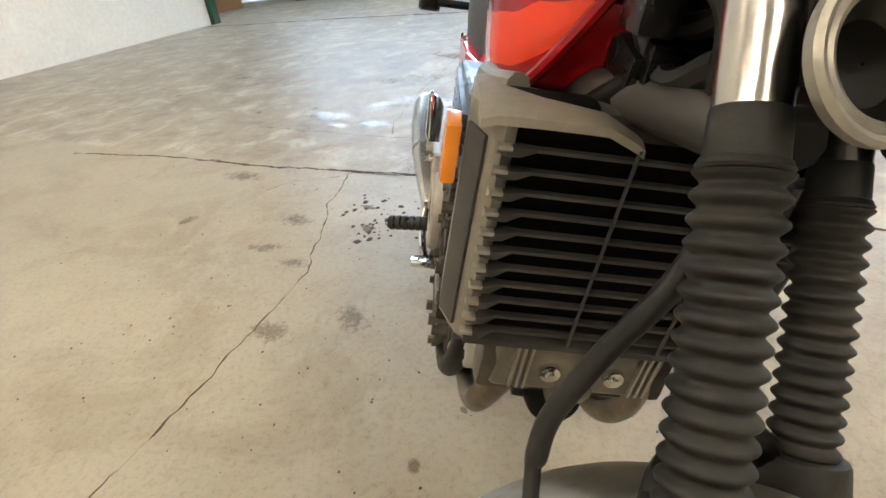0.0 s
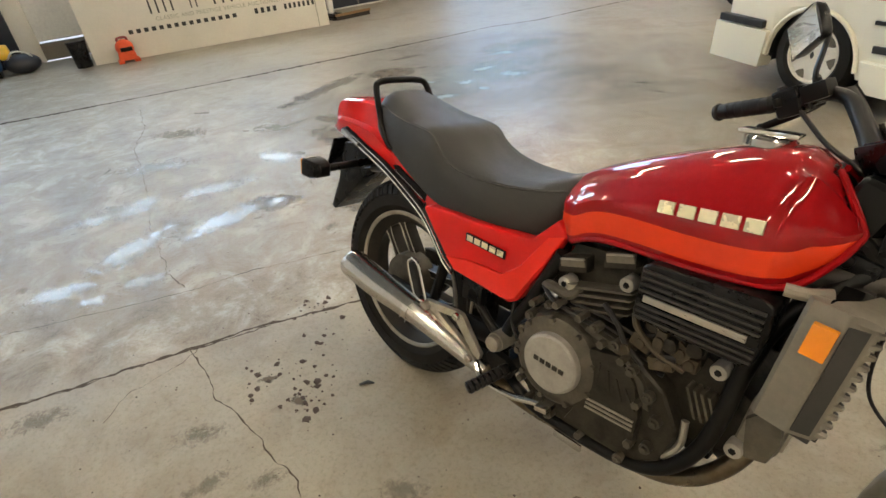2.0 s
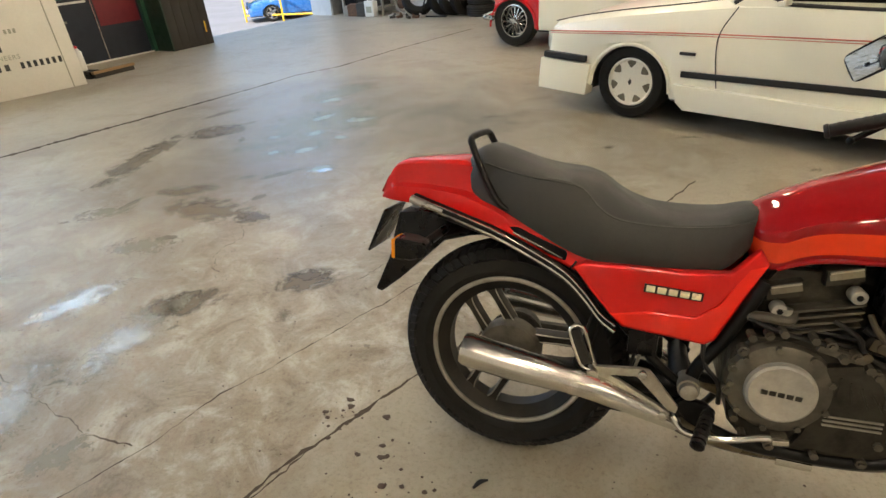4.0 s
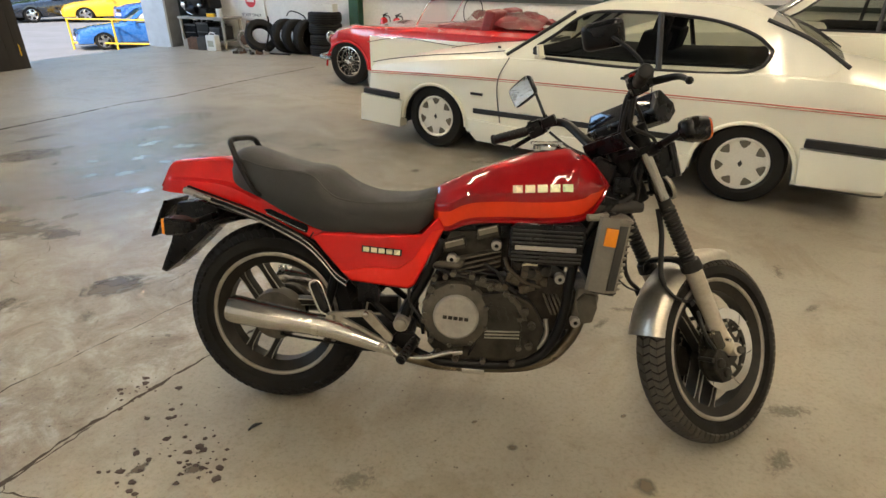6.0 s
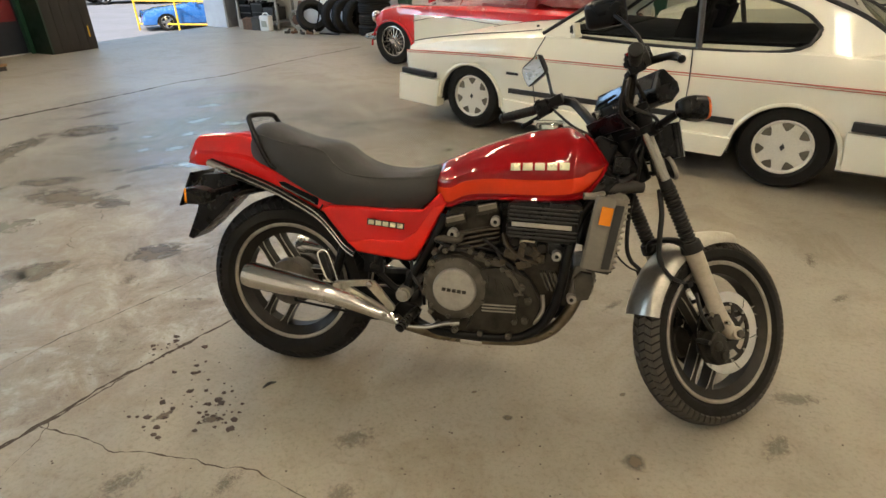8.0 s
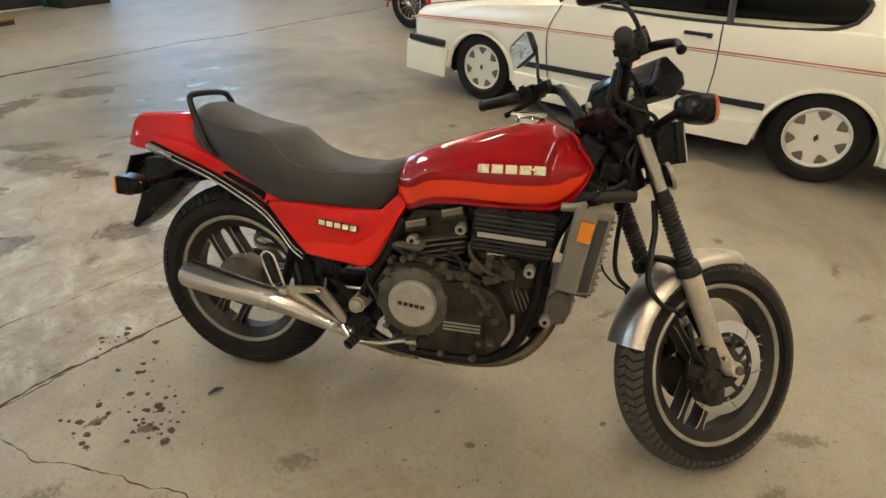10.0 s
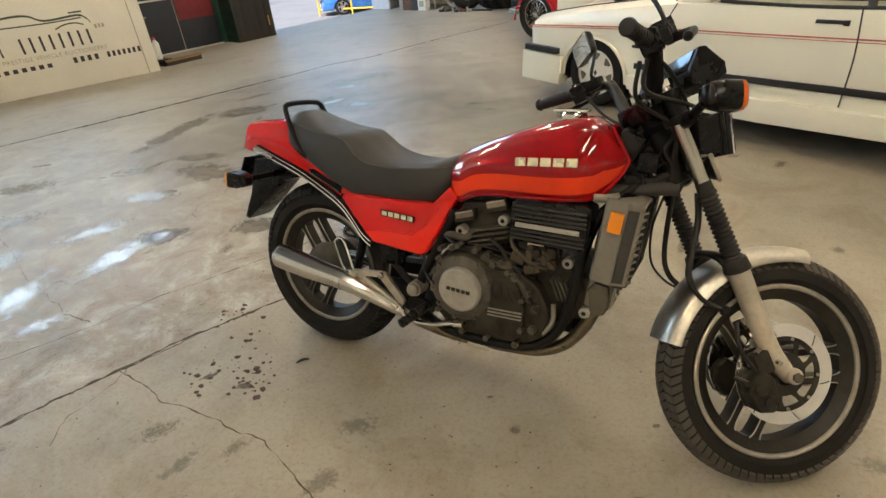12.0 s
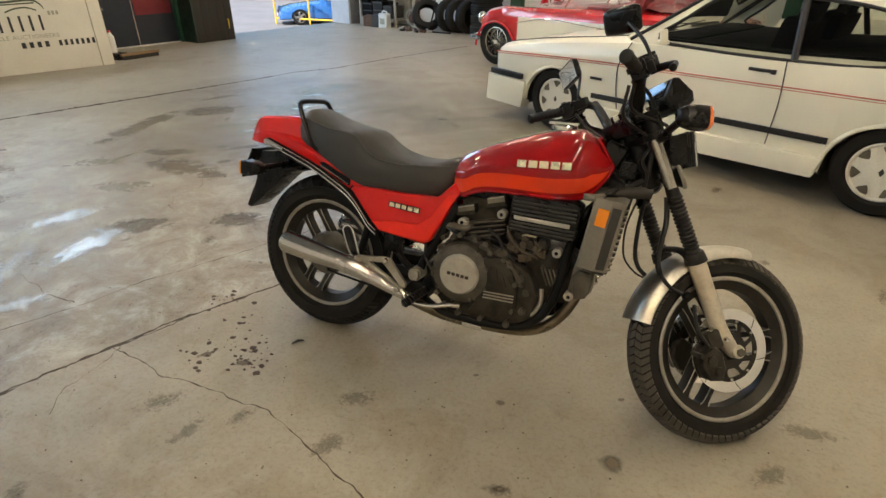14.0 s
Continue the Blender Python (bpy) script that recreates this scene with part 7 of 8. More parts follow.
def crumpled(nx, ny, size, height, seed):
    rings = []
    for i in range(nx):
        u = i / (nx - 1)
        row = []
        for j in range(ny):
            v = j / (ny - 1)
            z = height * math.sin(math.pi * v) ** 0.6 * (0.45 + 0.55 * math.sin(math.pi * u) ** 0.5)
            z += 0.07 * noise.noise((u * 5 + seed, v * 4, 0.3)) + 0.03 * noise.noise((u * 13, v * 11 + seed, 1.7))
            row.append(((u - 0.5) * size[0], (v - 0.5) * size[1] + 0.05 * noise.noise((u * 4, v * 3, seed)), max(z, 0.0)))
        rings.append(row)
    return b_loft(rings, False, False)


CM = car_frame((-1.30, 6.50), (0.925, -0.38))
hood = thing("folded_hood", "crumpled dark red folded hood under clear plastic on the sports car", "folded hood", m=CM @ Matrix.Translation((2.22, 0.70, 0.862)))
part("cloth", crumpled(30, 18, (1.0, 0.85), 0.13, 3.0), RED_VINYL, hood)
part("plastic_sheet", b_move(crumpled(34, 20, (1.12, 0.98), 0.16, 7.0), Matrix.Translation((-0.05, -0.02, 0.005))), CLEAR_SHEET, hood, "clear crumpled plastic sheet").visible_shadow = False


# ---- back wall: workbench corner, tyres, sign ----
bench = thing("workbench", "grey steel workbench with a lower shelf against the wall", "workbench", m=hp(1.15, 0.42))
part("worktop", b_box((0, 0, 0.60), (1.15, 0.62, 0.05), 0.006), GREY_BOARD, bench)
part("shelf", b_box((0, 0, 0.16), (1.05, 0.55, 0.03), 0.004), GREY_BOARD, bench)
for x in (-0.53, 0.53):
    for y in (-0.27, 0.27):
        part("leg", b_box((x, y, 0.2875), (0.045, 0.045, 0.575), 0.004), GREY_BOARD, bench)
# dark crates added so that the space under the bench reads dark
for k, (x, w, h) in enumerate(((0.78, 0.34, 0.30), (1.12, 0.30, 0.34), (1.42, 0.26, 0.26))):
    bx = thing("parts_crate", "dark crate of spare parts, added to darken the space under the bench", "crate", "parts crates", hp(x, 0.45, 0.176))
    part("box", b_box((0, 0, h / 2), (w, 0.42, h), 0.012), (DARK_INSIDE, BLACK_METAL, BROWN_WOOD)[k], bx)
    part("rim", b_join(b_box((0, -0.212, h - 0.02), (w, 0.012, 0.03), 0.003), b_box((0, -0.212, h * 0.45), (w * 0.9, 0.008, 0.02), 0.002)), DARK_STRIP, bx)
    part("contents", b_join(*[b_cyl((-w * 0.3 + 0.09 * q, -0.05 + 0.05 * (q % 2), h), (-w * 0.25 + 0.09 * q, 0.02, h + 0.05), 0.03, seg=10, bevel=0.004) for q in range(3)]), ENGINE_DARK, bx)
engine = thing("engine_block", "black oily engine block standing on the workbench", "engine", m=hp(1.0, 0.40, 0.625))
part("block", b_join(b_box((0.02, 0.03, 0.30), (0.56, 0.40, 0.36), 0.05, (0, -6, 0), 3), b_box((-0.05, 0.05, 0.54), (0.40, 0.30, 0.20), 0.05, (0, 10, 0), 3), b_cyl((-0.22, -0.20, 0.14), (0.02, -0.20, 0.14), 0.10, seg=20, bevel=0.02), b_cyl((0.16, -0.24, 0.52), (0.30, -0.22, 0.46), 0.09, seg=20, bevel=0.02), b_tube([(-0.26, -0.15, 0.60), (-0.10, -0.24, 0.66), (0.12, -0.22, 0.62), (0.26, -0.10, 0.50)], 0.04, 10), b_box((0.0, 0, 0.08), (0.5, 0.4, 0.16), 0.03), b_cyl((0.1, -0.30, 0.30), (0.1, -0.2, 0.30), 0.13, seg=24, bevel=0.01), b_cyl((-0.15, -0.29, 0.48), (-0.15, -0.2, 0.48), 0.07, seg=20, bevel=0.01), b_box((0.15, -0.24, 0.55), (0.2, 0.08, 0.08), 0.02)), BLACK_METAL, engine)
for k in range(3):
    part("belt_pulley", b_cyl((-0.22 + 0.2 * k, -0.33, 0.22 + 0.14 * (k % 2)), (-0.22 + 0.2 * k, -0.25, 0.22 + 0.14 * (k % 2)), 0.055 - 0.01 * k, seg=18, bevel=0.006), STEEL, engine)
part("loom", b_tube([(-0.30, -0.20, 0.66), (-0.33, -0.26, 0.50), (-0.22, -0.30, 0.40), (-0.20, -0.28, 0.60), (-0.30, -0.26, 0.70)], 0.010, 8), STEEL, engine)
part("loom", b_tube([(-0.28, -0.25, 0.72), (-0.30, -0.30, 0.4), (-0.22, -0.28, 0.12), (-0.05, -0.27, 0.03)], 0.012), STEEL, engine)
tub = thing("tub", "small white plastic tub on the workbench", "tub", m=hp(1.55, 0.58, 0.625))
part("pot", b_cyl((0, 0, 0), (0, 0, 0.16), 0.06, 0.065, 20, 0.004), WHITE_PLASTIC, tub)
rag = thing("sponge", "yellow sponge on the workbench", "sponge", m=hp(1.36, 0.62, 0.625))
part("foam", b_box((0, 0, 0.035), (0.16, 0.10, 0.07), 0.015, (0, 0, 20), 3), YELLOW, rag)
can = thing("jerry_can", "white plastic jerry can on the floor", "canister", m=hp(1.50, 0.85))
part("body", b_box((0, 0, 0.15), (0.24, 0.16, 0.30), 0.03, None, 3), WHITE_PLASTIC, can)
part("handle", b_tube([(-0.07, 0, 0.29), (-0.05, 0, 0.34), (0.05, 0, 0.34), (0.08, 0, 0.29)], 0.014), WHITE_PLASTIC, can)
part("label", b_box((0, -0.082, 0.14), (0.14, 0.004, 0.12)), PALE_INK, can)
for k, (x, y, w, h, mt) in enumerate(((1.02, 0.80, 0.26, 0.22, RUST), (1.25, 0.82, 0.2, 0.25, DARK_STRIP), (0.85, 0.75, 0.2, 0.18, GREY_BOARD))):
    bx = thing("carton", "worn cardboard and tin cartons under the bench", "carton", "cartons", hp(x, y, 0, 8 * k))
    part("box", b_box((0, 0, h / 2), (w, 0.2, h), 0.008), mt, bx)
    part("flap", b_box((0.02, -0.06, h + 0.012), (w * 0.8, 0.1, 0.006), 0, (14, 0, 4)), mt, bx)
drum = thing("brake_drum", "rusty brake drum assembly leaning on the floor", "brake drum", m=hp(2.12, 0.62))
part("ring", b_lathe([(0.19, 0.0), (0.20, 0.03), (0.185, 0.06), (0.165, 0.06), (0.165, 0.0)], 32, Matrix.Translation((0, 0, 0.21)) @ Matrix.Rotation(radians(12), 4, "X")), ALLOY, drum)
part("hub", b_join(b_cyl((0, -0.02, 0.22), (0, 0.10, 0.22), 0.10, 0.06, 24, 0.01), b_box((0.10, 0.05, 0.42), (0.10, 0.12, 0.34), 0.03, (0, 14, 0))), RUST, drum)


def loose_tyre(m, r=0.325, w=0.20):
    t = thing("tyre", "worn grey-black car tyre against the wall", "tyre", "loose tyres", m)
    part("rubber", b_lathe([(r, -w * 0.34), (r, w * 0.34), (r - 0.025, w * 0.48), (r * 0.66, w * 0.5), (r * 0.58, w * 0.38), (r * 0.60, w * 0.34), (r - 0.035, w * 0.40), (r - 0.035, -w * 0.40), (r * 0.60, -w * 0.34), (r * 0.58, -w * 0.38), (r * 0.66, -w * 0.5), (r - 0.025, -w * 0.48)], 40), RUBBER, t)
    for k in (-0.2, 0.0, 0.2):
        part("groove", b_lathe([(r + 0.001, w * k - 0.006), (r + 0.001, w * k + 0.006), (r - 0.006, w * k + 0.005), (r - 0.006, w * k - 0.005)], 40), DARK_INSIDE, t)
    return t


first = loose_tyre(hp(2.52, 0.60, 0.31, 46) @ Matrix.Rotation(radians(-30), 4, "X"))
for a, b, rz, lean in ((3.06, 0.50, 62, -4), (3.30, 0.50, 66, -3), (3.55, 0.48, 68, 4)):
    copy_thing(first, hp(a, b, 0.325, rz) @ Matrix.Rotation(radians(lean), 4, "X"))
for k in range(4):
    copy_thing(first, hp(3.93 + 0.012 * (k % 2), 0.46 - 0.01 * (k % 3), 0.10 + 0.20 * k, 15 * k) @ Matrix.Rotation(radians(90), 4, "X"))
for a, h in ((3.84, 0.13), (4.06, 0.15)):
    wb = thing("box", "small white cardboard box on the tyre stack", "box", "white boxes", hp(a, 0.44, 0.80))
    part("carton", b_box((0, 0, h / 2), (0.22, 0.2, h), 0.004), WHITE_PLASTIC, wb)
    part("tape", b_box((0, 0, h + 0.001), (0.22, 0.04, 0.002)), GREY_BOARD, wb)
rack = thing("tyre_rack", "bent black steel stand before the tyres", "stand", m=hp(2.80, 0.80))
part("frame", b_tube([(-0.02, 0.12, 0.68), (0.04, 0.05, 0.60), (0.02, 0.0, 0.30), (-0.06, -0.05, 0.04), (0.05, -0.05, 0.015), (0.50, 0.0, 0.015)], 0.016, 8), BLACK_METAL, rack)
part("hoop", b_tube([(0.30, 0.3, 0.70), (0.36, 0.3, 0.77), (0.46, 0.3, 0.79), (0.68, 0.3, 0.72), (0.75, 0.3, 0.62)], 0.012, 8), BLACK_METAL, rack)
for k in range(7):
    sc = thing("scrap_part", "small oily scrap part on the floor", "scrap", "scrap parts", hp(2.05 + 0.13 * k, 0.92 + 0.06 * ((k * 5) % 3), 0.0, 37 * k))
    part("lump", b_join(b_box((0, 0, 0.025), (0.10 + 0.02 * (k % 3), 0.06, 0.05), 0.012), b_cyl((0.02, 0, 0.04), (0.06, 0.02, 0.08), 0.02)), (ALLOY, ENGINE_DARK, RUST)[k % 3], sc)
board = thing("sign", "white no-entry sign board on the wall", "sign", m=hp(1.92, 0.03, 0.85, 0))
part("plate", b_box((0.03, 0, 0), (0.64, 0.012, 0.54), 0.002), WHITE_PLASTIC, board)
part("disc", b_cyl((0.02, -0.0065, 0.08), (0.02, -0.010, 0.08), 0.125, seg=40), SIGN_RED, board, "red disc")
part("bar", b_box((0.02, -0.012, 0.08), (0.17, 0.004, 0.042)), WHITE_PLASTIC, board)
text_part("STAFF ONLY", 0.085, Matrix.Translation((0.01, -0.008, -0.22)) @ Matrix.Rotation(radians(90), 4, "X"), INK, board)
for a in (5.05, 5.32):
    ext = thing("fire_extinguisher", "red fire extinguisher on the white wall", "fire extinguisher", "fire extinguishers", hp(a, 0.12, 0.22))
    part("cylinder", b_join(b_cyl((0, 0, 0), (0, 0, 0.46), 0.075, seg=24, bevel=0.02), b_sphere((0, 0, 0.45), 0.072, (1, 1, 0.8))), CAR_RED, ext)
    part("valve", b_join(b_cyl((0, 0, 0.49), (0, 0, 0.55), 0.02), b_box((0.03, 0, 0.56), (0.12, 0.02, 0.02), 0.004, (0, -20, 0))), BLACK_METAL, ext)
    part("hose", b_tube([(0.03, 0, 0.54), (0.12, 0, 0.50), (0.13, 0, 0.25), (0.10, 0, 0.08)], 0.012), BLACK_METAL, ext)
for k, (a0, a1) in enumerate(((5.6, 6.3), (6.3, 7.2), (2.7, 3.6))):
    cb = thing("cable", "loose grey cable looped on the white wall", "cable", "wall cables", hp(a0, 0.04, 1.15))
    part("strand", b_tube([(0, 0, 0.0), (0.02, -0.02, 0.25), ((a1 - a0) / 2, -0.03, 0.16 + 0.05 * k), (a1 - a0, 0, 0.36)], 0.008, 6), DARK_STRIP, cb)

# ---- door wall ----
doors = thing("fire_door", "dark navy double fire door with green push bars and a maroon panel", "door", m=hp(0.0, 5.6, 0, 90))
part("frame", b_join(b_box((-0.77, 0.02, 1.07), (0.06, 0.14, 2.14), 0.004), b_box((0.77, 0.02, 1.07), (0.06, 0.14, 2.14), 0.004), b_box((0, 0.02, 2.12), (1.5, 0.14, 0.06), 0.004)), GREEN_STEEL, doors)
for s in (-1, 1):
    leaf = part("leaf", b_box((s * 0.37, 0.06, 1.05), (0.73, 0.05, 2.08), 0.004), DOOR_DARK, doors)
    part("push_bar", b_join(b_box((s * 0.37, -0.02, 0.97), (0.60, 0.03, 0.09), 0.01), b_box((s * 0.37 - 0.29, 0.01, 0.97), (0.05, 0.06, 0.14), 0.008), b_box((s * 0.37 + 0.29, 0.01, 0.97), (0.05, 0.06, 0.14), 0.008)), surf("green_bar_%d" % (s + 1), (0.02, 0.16, 0.09), 0.4), leaf, "green push bar")
    part("bar_end", b_box((s * 0.37 + 0.31, -0.02, 0.97), (0.03, 0.05, 0.14), 0.004), WHITE_PLASTIC, leaf)
part("panel", b_box((0.37, 0.03, 0.72), (0.66, 0.012, 0.44), 0.002), DOOR_RED, doors, "maroon panel")
part("notice", b_box((-0.37, 0.03, 0.87), (0.62, 0.008, 0.03), 0.001), WHITE_PLASTIC, doors)
part("sill", b_box((0, -0.01, 0.008), (1.54, 0.05, 0.016), 0.003), WHITE_PLASTIC, doors)
part("meeting_strip", b_box((0, 0.028, 1.05), (0.016, 0.012, 2.08)), STEEL, doors)
sliding = thing("sliding_door", "brown boarded sliding door, pushed open, with a green steel edge", "sliding door", m=hp(0.235, 4.38, 0, 90))
for k in range(5):
    part("board", b_box((-0.31 + 0.155 * k, -0.215, 2.0), (0.151, 0.04, 4.0), 0.004), BROWN_WOOD, sliding)
part("edge", b_box((-0.40, 0.0, 2.0), (0.03, 0.47, 4.0), 0.004), surf("dark_green_edge_paint", (0.010, 0.030, 0.018), 0.45, amount=0.4), sliding, "green steel edge")
part("back", b_box((0.01, 0.03, 2.0), (0.77, 0.40, 3.99)), BROWN_WOOD, sliding)
for z in (0.25, 0.32):
    part("mark", b_box((0.29, -0.2365, z), (0.02, 0.003, 0.10)), YELLOW, sliding)
part("patch", b_box((-0.12, -0.2365, 1.45), (0.24, 0.003, 0.06)), GREY_BOARD, sliding)
white_door = thing("door_1", "plain white door in the cream wall", "door", m=HALL @ SKEW @ HALL.inverted() @ hp(-0.10, 10.225, 0, 90))
tagged(white_door, kind="structure")
part("leaf", b_box((0, 0.02, 1.18), (0.90, 0.05, 1.80), 0.004), PAINT_WHITE, white_door)
part("kick_plate", b_box((0, 0.02, 0.13), (0.90, 0.05, 0.24), 0.004), RAD_GREY, white_door)
part("frame", b_join(b_box((-0.47, 0, 1.05), (0.05, 0.16, 2.1)), b_box((0.47, 0, 1.05), (0.05, 0.16, 2.1))), PAINT_WALL, white_door)
# a flat panel stands for the open cupboard; its shadow is in the colour
dark = thing("cupboard", "flat dark navy panel painted as the shadow in an open cupboard", "cupboard", m=HALL @ SKEW @ HALL.inverted() @ hp(0.02, 11.5, 0, 90))
part("panel", b_box((0, 0.0, 1.0), (1.15, 0.05, 2.0), 0.006), DOOR_DARK, dark)
part("label", b_join(b_cyl((0.25, -0.026, 0.62), (0.25, -0.03, 0.62), 0.14, seg=24), b_box((0.28, -0.027, 0.36), (0.2, 0.004, 0.10))), DARK_STRIP, dark)
comp = thing("air_compressor", "blue air compressor tank with yellow guard on the floor", "compressor", m=hp(0.40, 11.35, 0, 90))
part("tank", b_join(b_cyl((-0.22, 0, 0.22), (0.22, 0, 0.22), 0.15, seg=28, bevel=0.05)), BLUE_TANK, comp)
part("guard", b_cyl((0.24, 0, 0.30), (0.38, 0, 0.30), 0.10, seg=20, bevel=0.03), YELLOW, comp, "yellow guard")
part("foot", b_join(b_box((-0.16, 0, 0.04), (0.05, 0.22, 0.08), 0.005), b_box((0.16, 0, 0.04), (0.05, 0.22, 0.08), 0.005)), BLACK_METAL, comp)
part("motor", b_join(b_cyl((-0.12, 0, 0.42), (0.12, 0, 0.42), 0.07, seg=18, bevel=0.01), b_box((0.0, 0, 0.37), (0.3, 0.16, 0.02))), BLACK_METAL, comp)
bag = thing("bag", "dark navy sports bag on the floor", "bag", m=hp(0.42, 10.88, 0, 90))
part("sack", b_sphere((0, 0, 0.13), 0.15, (1.5, 1.0, 0.86)), DOOR_DARK, bag)
part("strap", b_tube([(-0.15, -0.05, 0.2), (-0.05, -0.12, 0.30), (0.08, -0.12, 0.28), (0.16, -0.04, 0.18)], 0.012), WHITE_PLASTIC, bag)
for k in range(9):
    jk = thing("rubble", "scrap of pipe and sacking in a heap by the wall", "scrap", "scrap heap", hp(0.35 + 0.05 * (k % 4), 11.85 + 0.13 * k, 0, 40 * k))
    part("scrap", b_join(b_tube([(-0.16, 0, 0.03), (0, 0.05, 0.10 + 0.03 * (k % 3)), (0.16, -0.03, 0.05)], 0.022, 8), b_box((0, 0, 0.05), (0.16, 0.12, 0.10), 0.03)), (GREY_BOARD, WOOD, RUST)[k % 3], jk)
crate = thing("crate", "black plastic crate against the wall", "crate", m=hp(0.15, 13.6, 0, 92))
part("shell", b_box((0, 0, 0.32), (0.85, 0.5, 0.64), 0.02), BLACK_PLASTIC, crate)
part("lid", b_box((0, 0, 0.655), (0.88, 0.53, 0.03), 0.008), ENGINE_DARK, crate)
brown = thing("plank_door", "brown wooden door leaf leaning in the side bay", "door leaf", m=hp(1.1, 15.2, 0, -40))
part("leaf", b_box((0, 0, 1.0), (0.9, 0.05, 2.0), 0.005), WOOD, brown)
part("brace", b_box((0, -0.03, 0.9), (0.8, 0.02, 0.1), 0.003), BROWN_WOOD, brown)
red_sheet = thing("floor_mat", "faded orange-red mat on the floor of the side bay", "mat", m=hp(1.6, 15.6, 0.0, 5))
part("mat", b_box((0, 0, 0.008), (1.6, 1.2, 0.014), 0.004), surf("faded_red_mat", (0.36, 0.12, 0.07), 0.8), red_sheet)

# ---- counter with its lettering ----
CA, CB = HALL @ Vector((0.98, 10.02, 0)), HALL @ Vector((1.44, 6.73, 0))
cd = (CB - CA)
CL = cd.length
cx = cd.normalized()
COUNTER = Matrix(((cx.x, -cx.y, 0, CA.x), (cx.y, cx.x, 0, CA.y), (0, 0, 1, 0), (0, 0, 0, 1)))
counter = thing("reception_counter", "cream reception counter with dark printed lettering", "counter", m=COUNTER)
part("front", b_box((CL / 2, 0.03, 0.60), (CL, 0.06, 1.20), 0.004), PAINT_WALL, counter)
part("top_rail", b_box((CL / 2, 0.03, 1.24), (CL, 0.075, 0.08), 0.006), PAINT_WALL, counter)
part("end_post", b_box((CL - 0.05, 0.35, 0.64), (0.10, 0.58, 1.28), 0.006), PAINT_WALL, counter)
part("end_post", b_box((0.05, 0.35, 0.64), (0.10, 0.58, 1.28), 0.006), PAINT_WALL, counter)
part("worktop", b_box((CL / 2, 0.34, 1.265), (CL - 0.02, 0.56, 0.03), 0.004), PAINT_WHITE, counter)
part("corner_trim", b_box((CL - 0.16, -0.003, 0.62), (0.012, 0.008, 1.24), 0.001), PALE_INK, counter)


def bars(name, x0, x1, z0, z1, n, material, fill=0.7, lean=0.0):
    """Plain bars, a word's size and colour."""
    step = (x1 - x0) / n
    for k in range(n):
        part(name, b_box((x0 + step * (k + 0.5), -0.002, (z0 + z1) / 2), (step * fill, 0.004, z1 - z0), 0.0006), material, counter)


for x0, x1, n in ((0.86, 1.24, 2), (1.40, 1.55, 1), (1.70, 2.62, 4)):
    bars("big_letter_bar", x0, x1, 0.53, 0.72, n * 2, INK, 0.24)
bars("web_bar", 0.52, 2.02, 0.318, 0.372, 15, INK, 0.55)
bars("number_bar", 2.24, 2.60, 0.320, 0.392, 4, INK, 0.52)
bars("number_bar", 2.68, 3.16, 0.320, 0.392, 7, INK, 0.52)
text_part("CLASSIC AND PRESTIGE VEHICLE AUCTIONEERS", 0.075, Matrix.Translation((1.83, -0.001, 0.435)) @ Matrix.Rotation(radians(90), 4, "X"), PALE_INK, counter, "tagline", 0.001, 1.12)
bars("small_bar", 2.66, 2.80, 0.715, 0.765, 3, PALE_INK, 0.6)
for pts, r in (([(1.30, 0.86), (1.50, 0.95), (1.75, 0.985), (1.95, 0.97), (2.12, 0.89), (2.50, 0.905), (2.60, 0.86), (2.64, 0.80)], 0.013), ([(1.5, 0.87), (1.95, 0.86), (2.2, 0.86), (2.55, 0.87)], 0.008), ([(2.20, 0.77), (2.32, 0.81), (2.45, 0.815), (2.55, 0.78)], 0.009), ([(2.42, 0.945), (2.58, 0.945)], 0.010), ([(1.10, 0.78), (1.22, 0.82), (1.36, 0.81), (1.46, 0.77)], 0.009)):
    part("car_outline", b_prism([(p.x, p.y + r) for p in spline([Vector((x, z, 0)) for x, z in pts], 5)] + [(p.x, p.y - r) for p in reversed(spline([Vector((x, z, 0)) for x, z in pts], 5))], -0.004, 0.0), GREEN_INK, counter, "dark green outline drawing of a car")
for k, (x, s, h, mt) in enumerate(((2.30, 0.16, 0.17, DOOR_DARK), (2.62, 0.10, 0.12, CAN_ORANGE), (2.85, 0.09, 0.07, RED_VINYL), (3.05, 0.11, 0.05, WHITE_PLASTIC), (2.0, 0.10, 0.14, WHITE_PLASTIC), (1.7, 0.12, 0.10, GREY_BOARD))):
    it = thing("oddment", "small dusty tin or pot on the counter top", "pot", "counter clutter", COUNTER @ Matrix.Translation((x, 0.30, 1.28)))
    part("pot", b_join(b_cyl((0, 0, 0), (0, 0, h), s, s * 0.8, 18, 0.02)), mt, it)
    part("lid", b_cyl((0, 0, h), (0, 0, h + 0.02), s * 0.5, s * 0.4, 14), GREY_BOARD, it)
# heater box; it gives no light
jack = thing("portable_heater", "orange-red portable heater box by the counter", "heater", m=COUNTER @ Matrix.Translation((0.44, -0.16, 0)) @ Matrix.Rotation(radians(10), 4, "Z"))
part("body", b_join(b_sphere((0, 0, 0.19), 0.115, (1.0, 0.85, 0.95), 20, 14), b_prism([(-0.12, 0.03), (0.12, 0.03), (0.10, 0.15), (-0.10, 0.15)], -0.085, 0.085, 0.03, 3)), CAN_ORANGE, jack)
part("grille", b_box((0.01, -0.088, 0.175), (0.15, 0.03, 0.055), 0.012, (8, 0, 0)), BLACK_METAL, jack, "dark slot in the front")
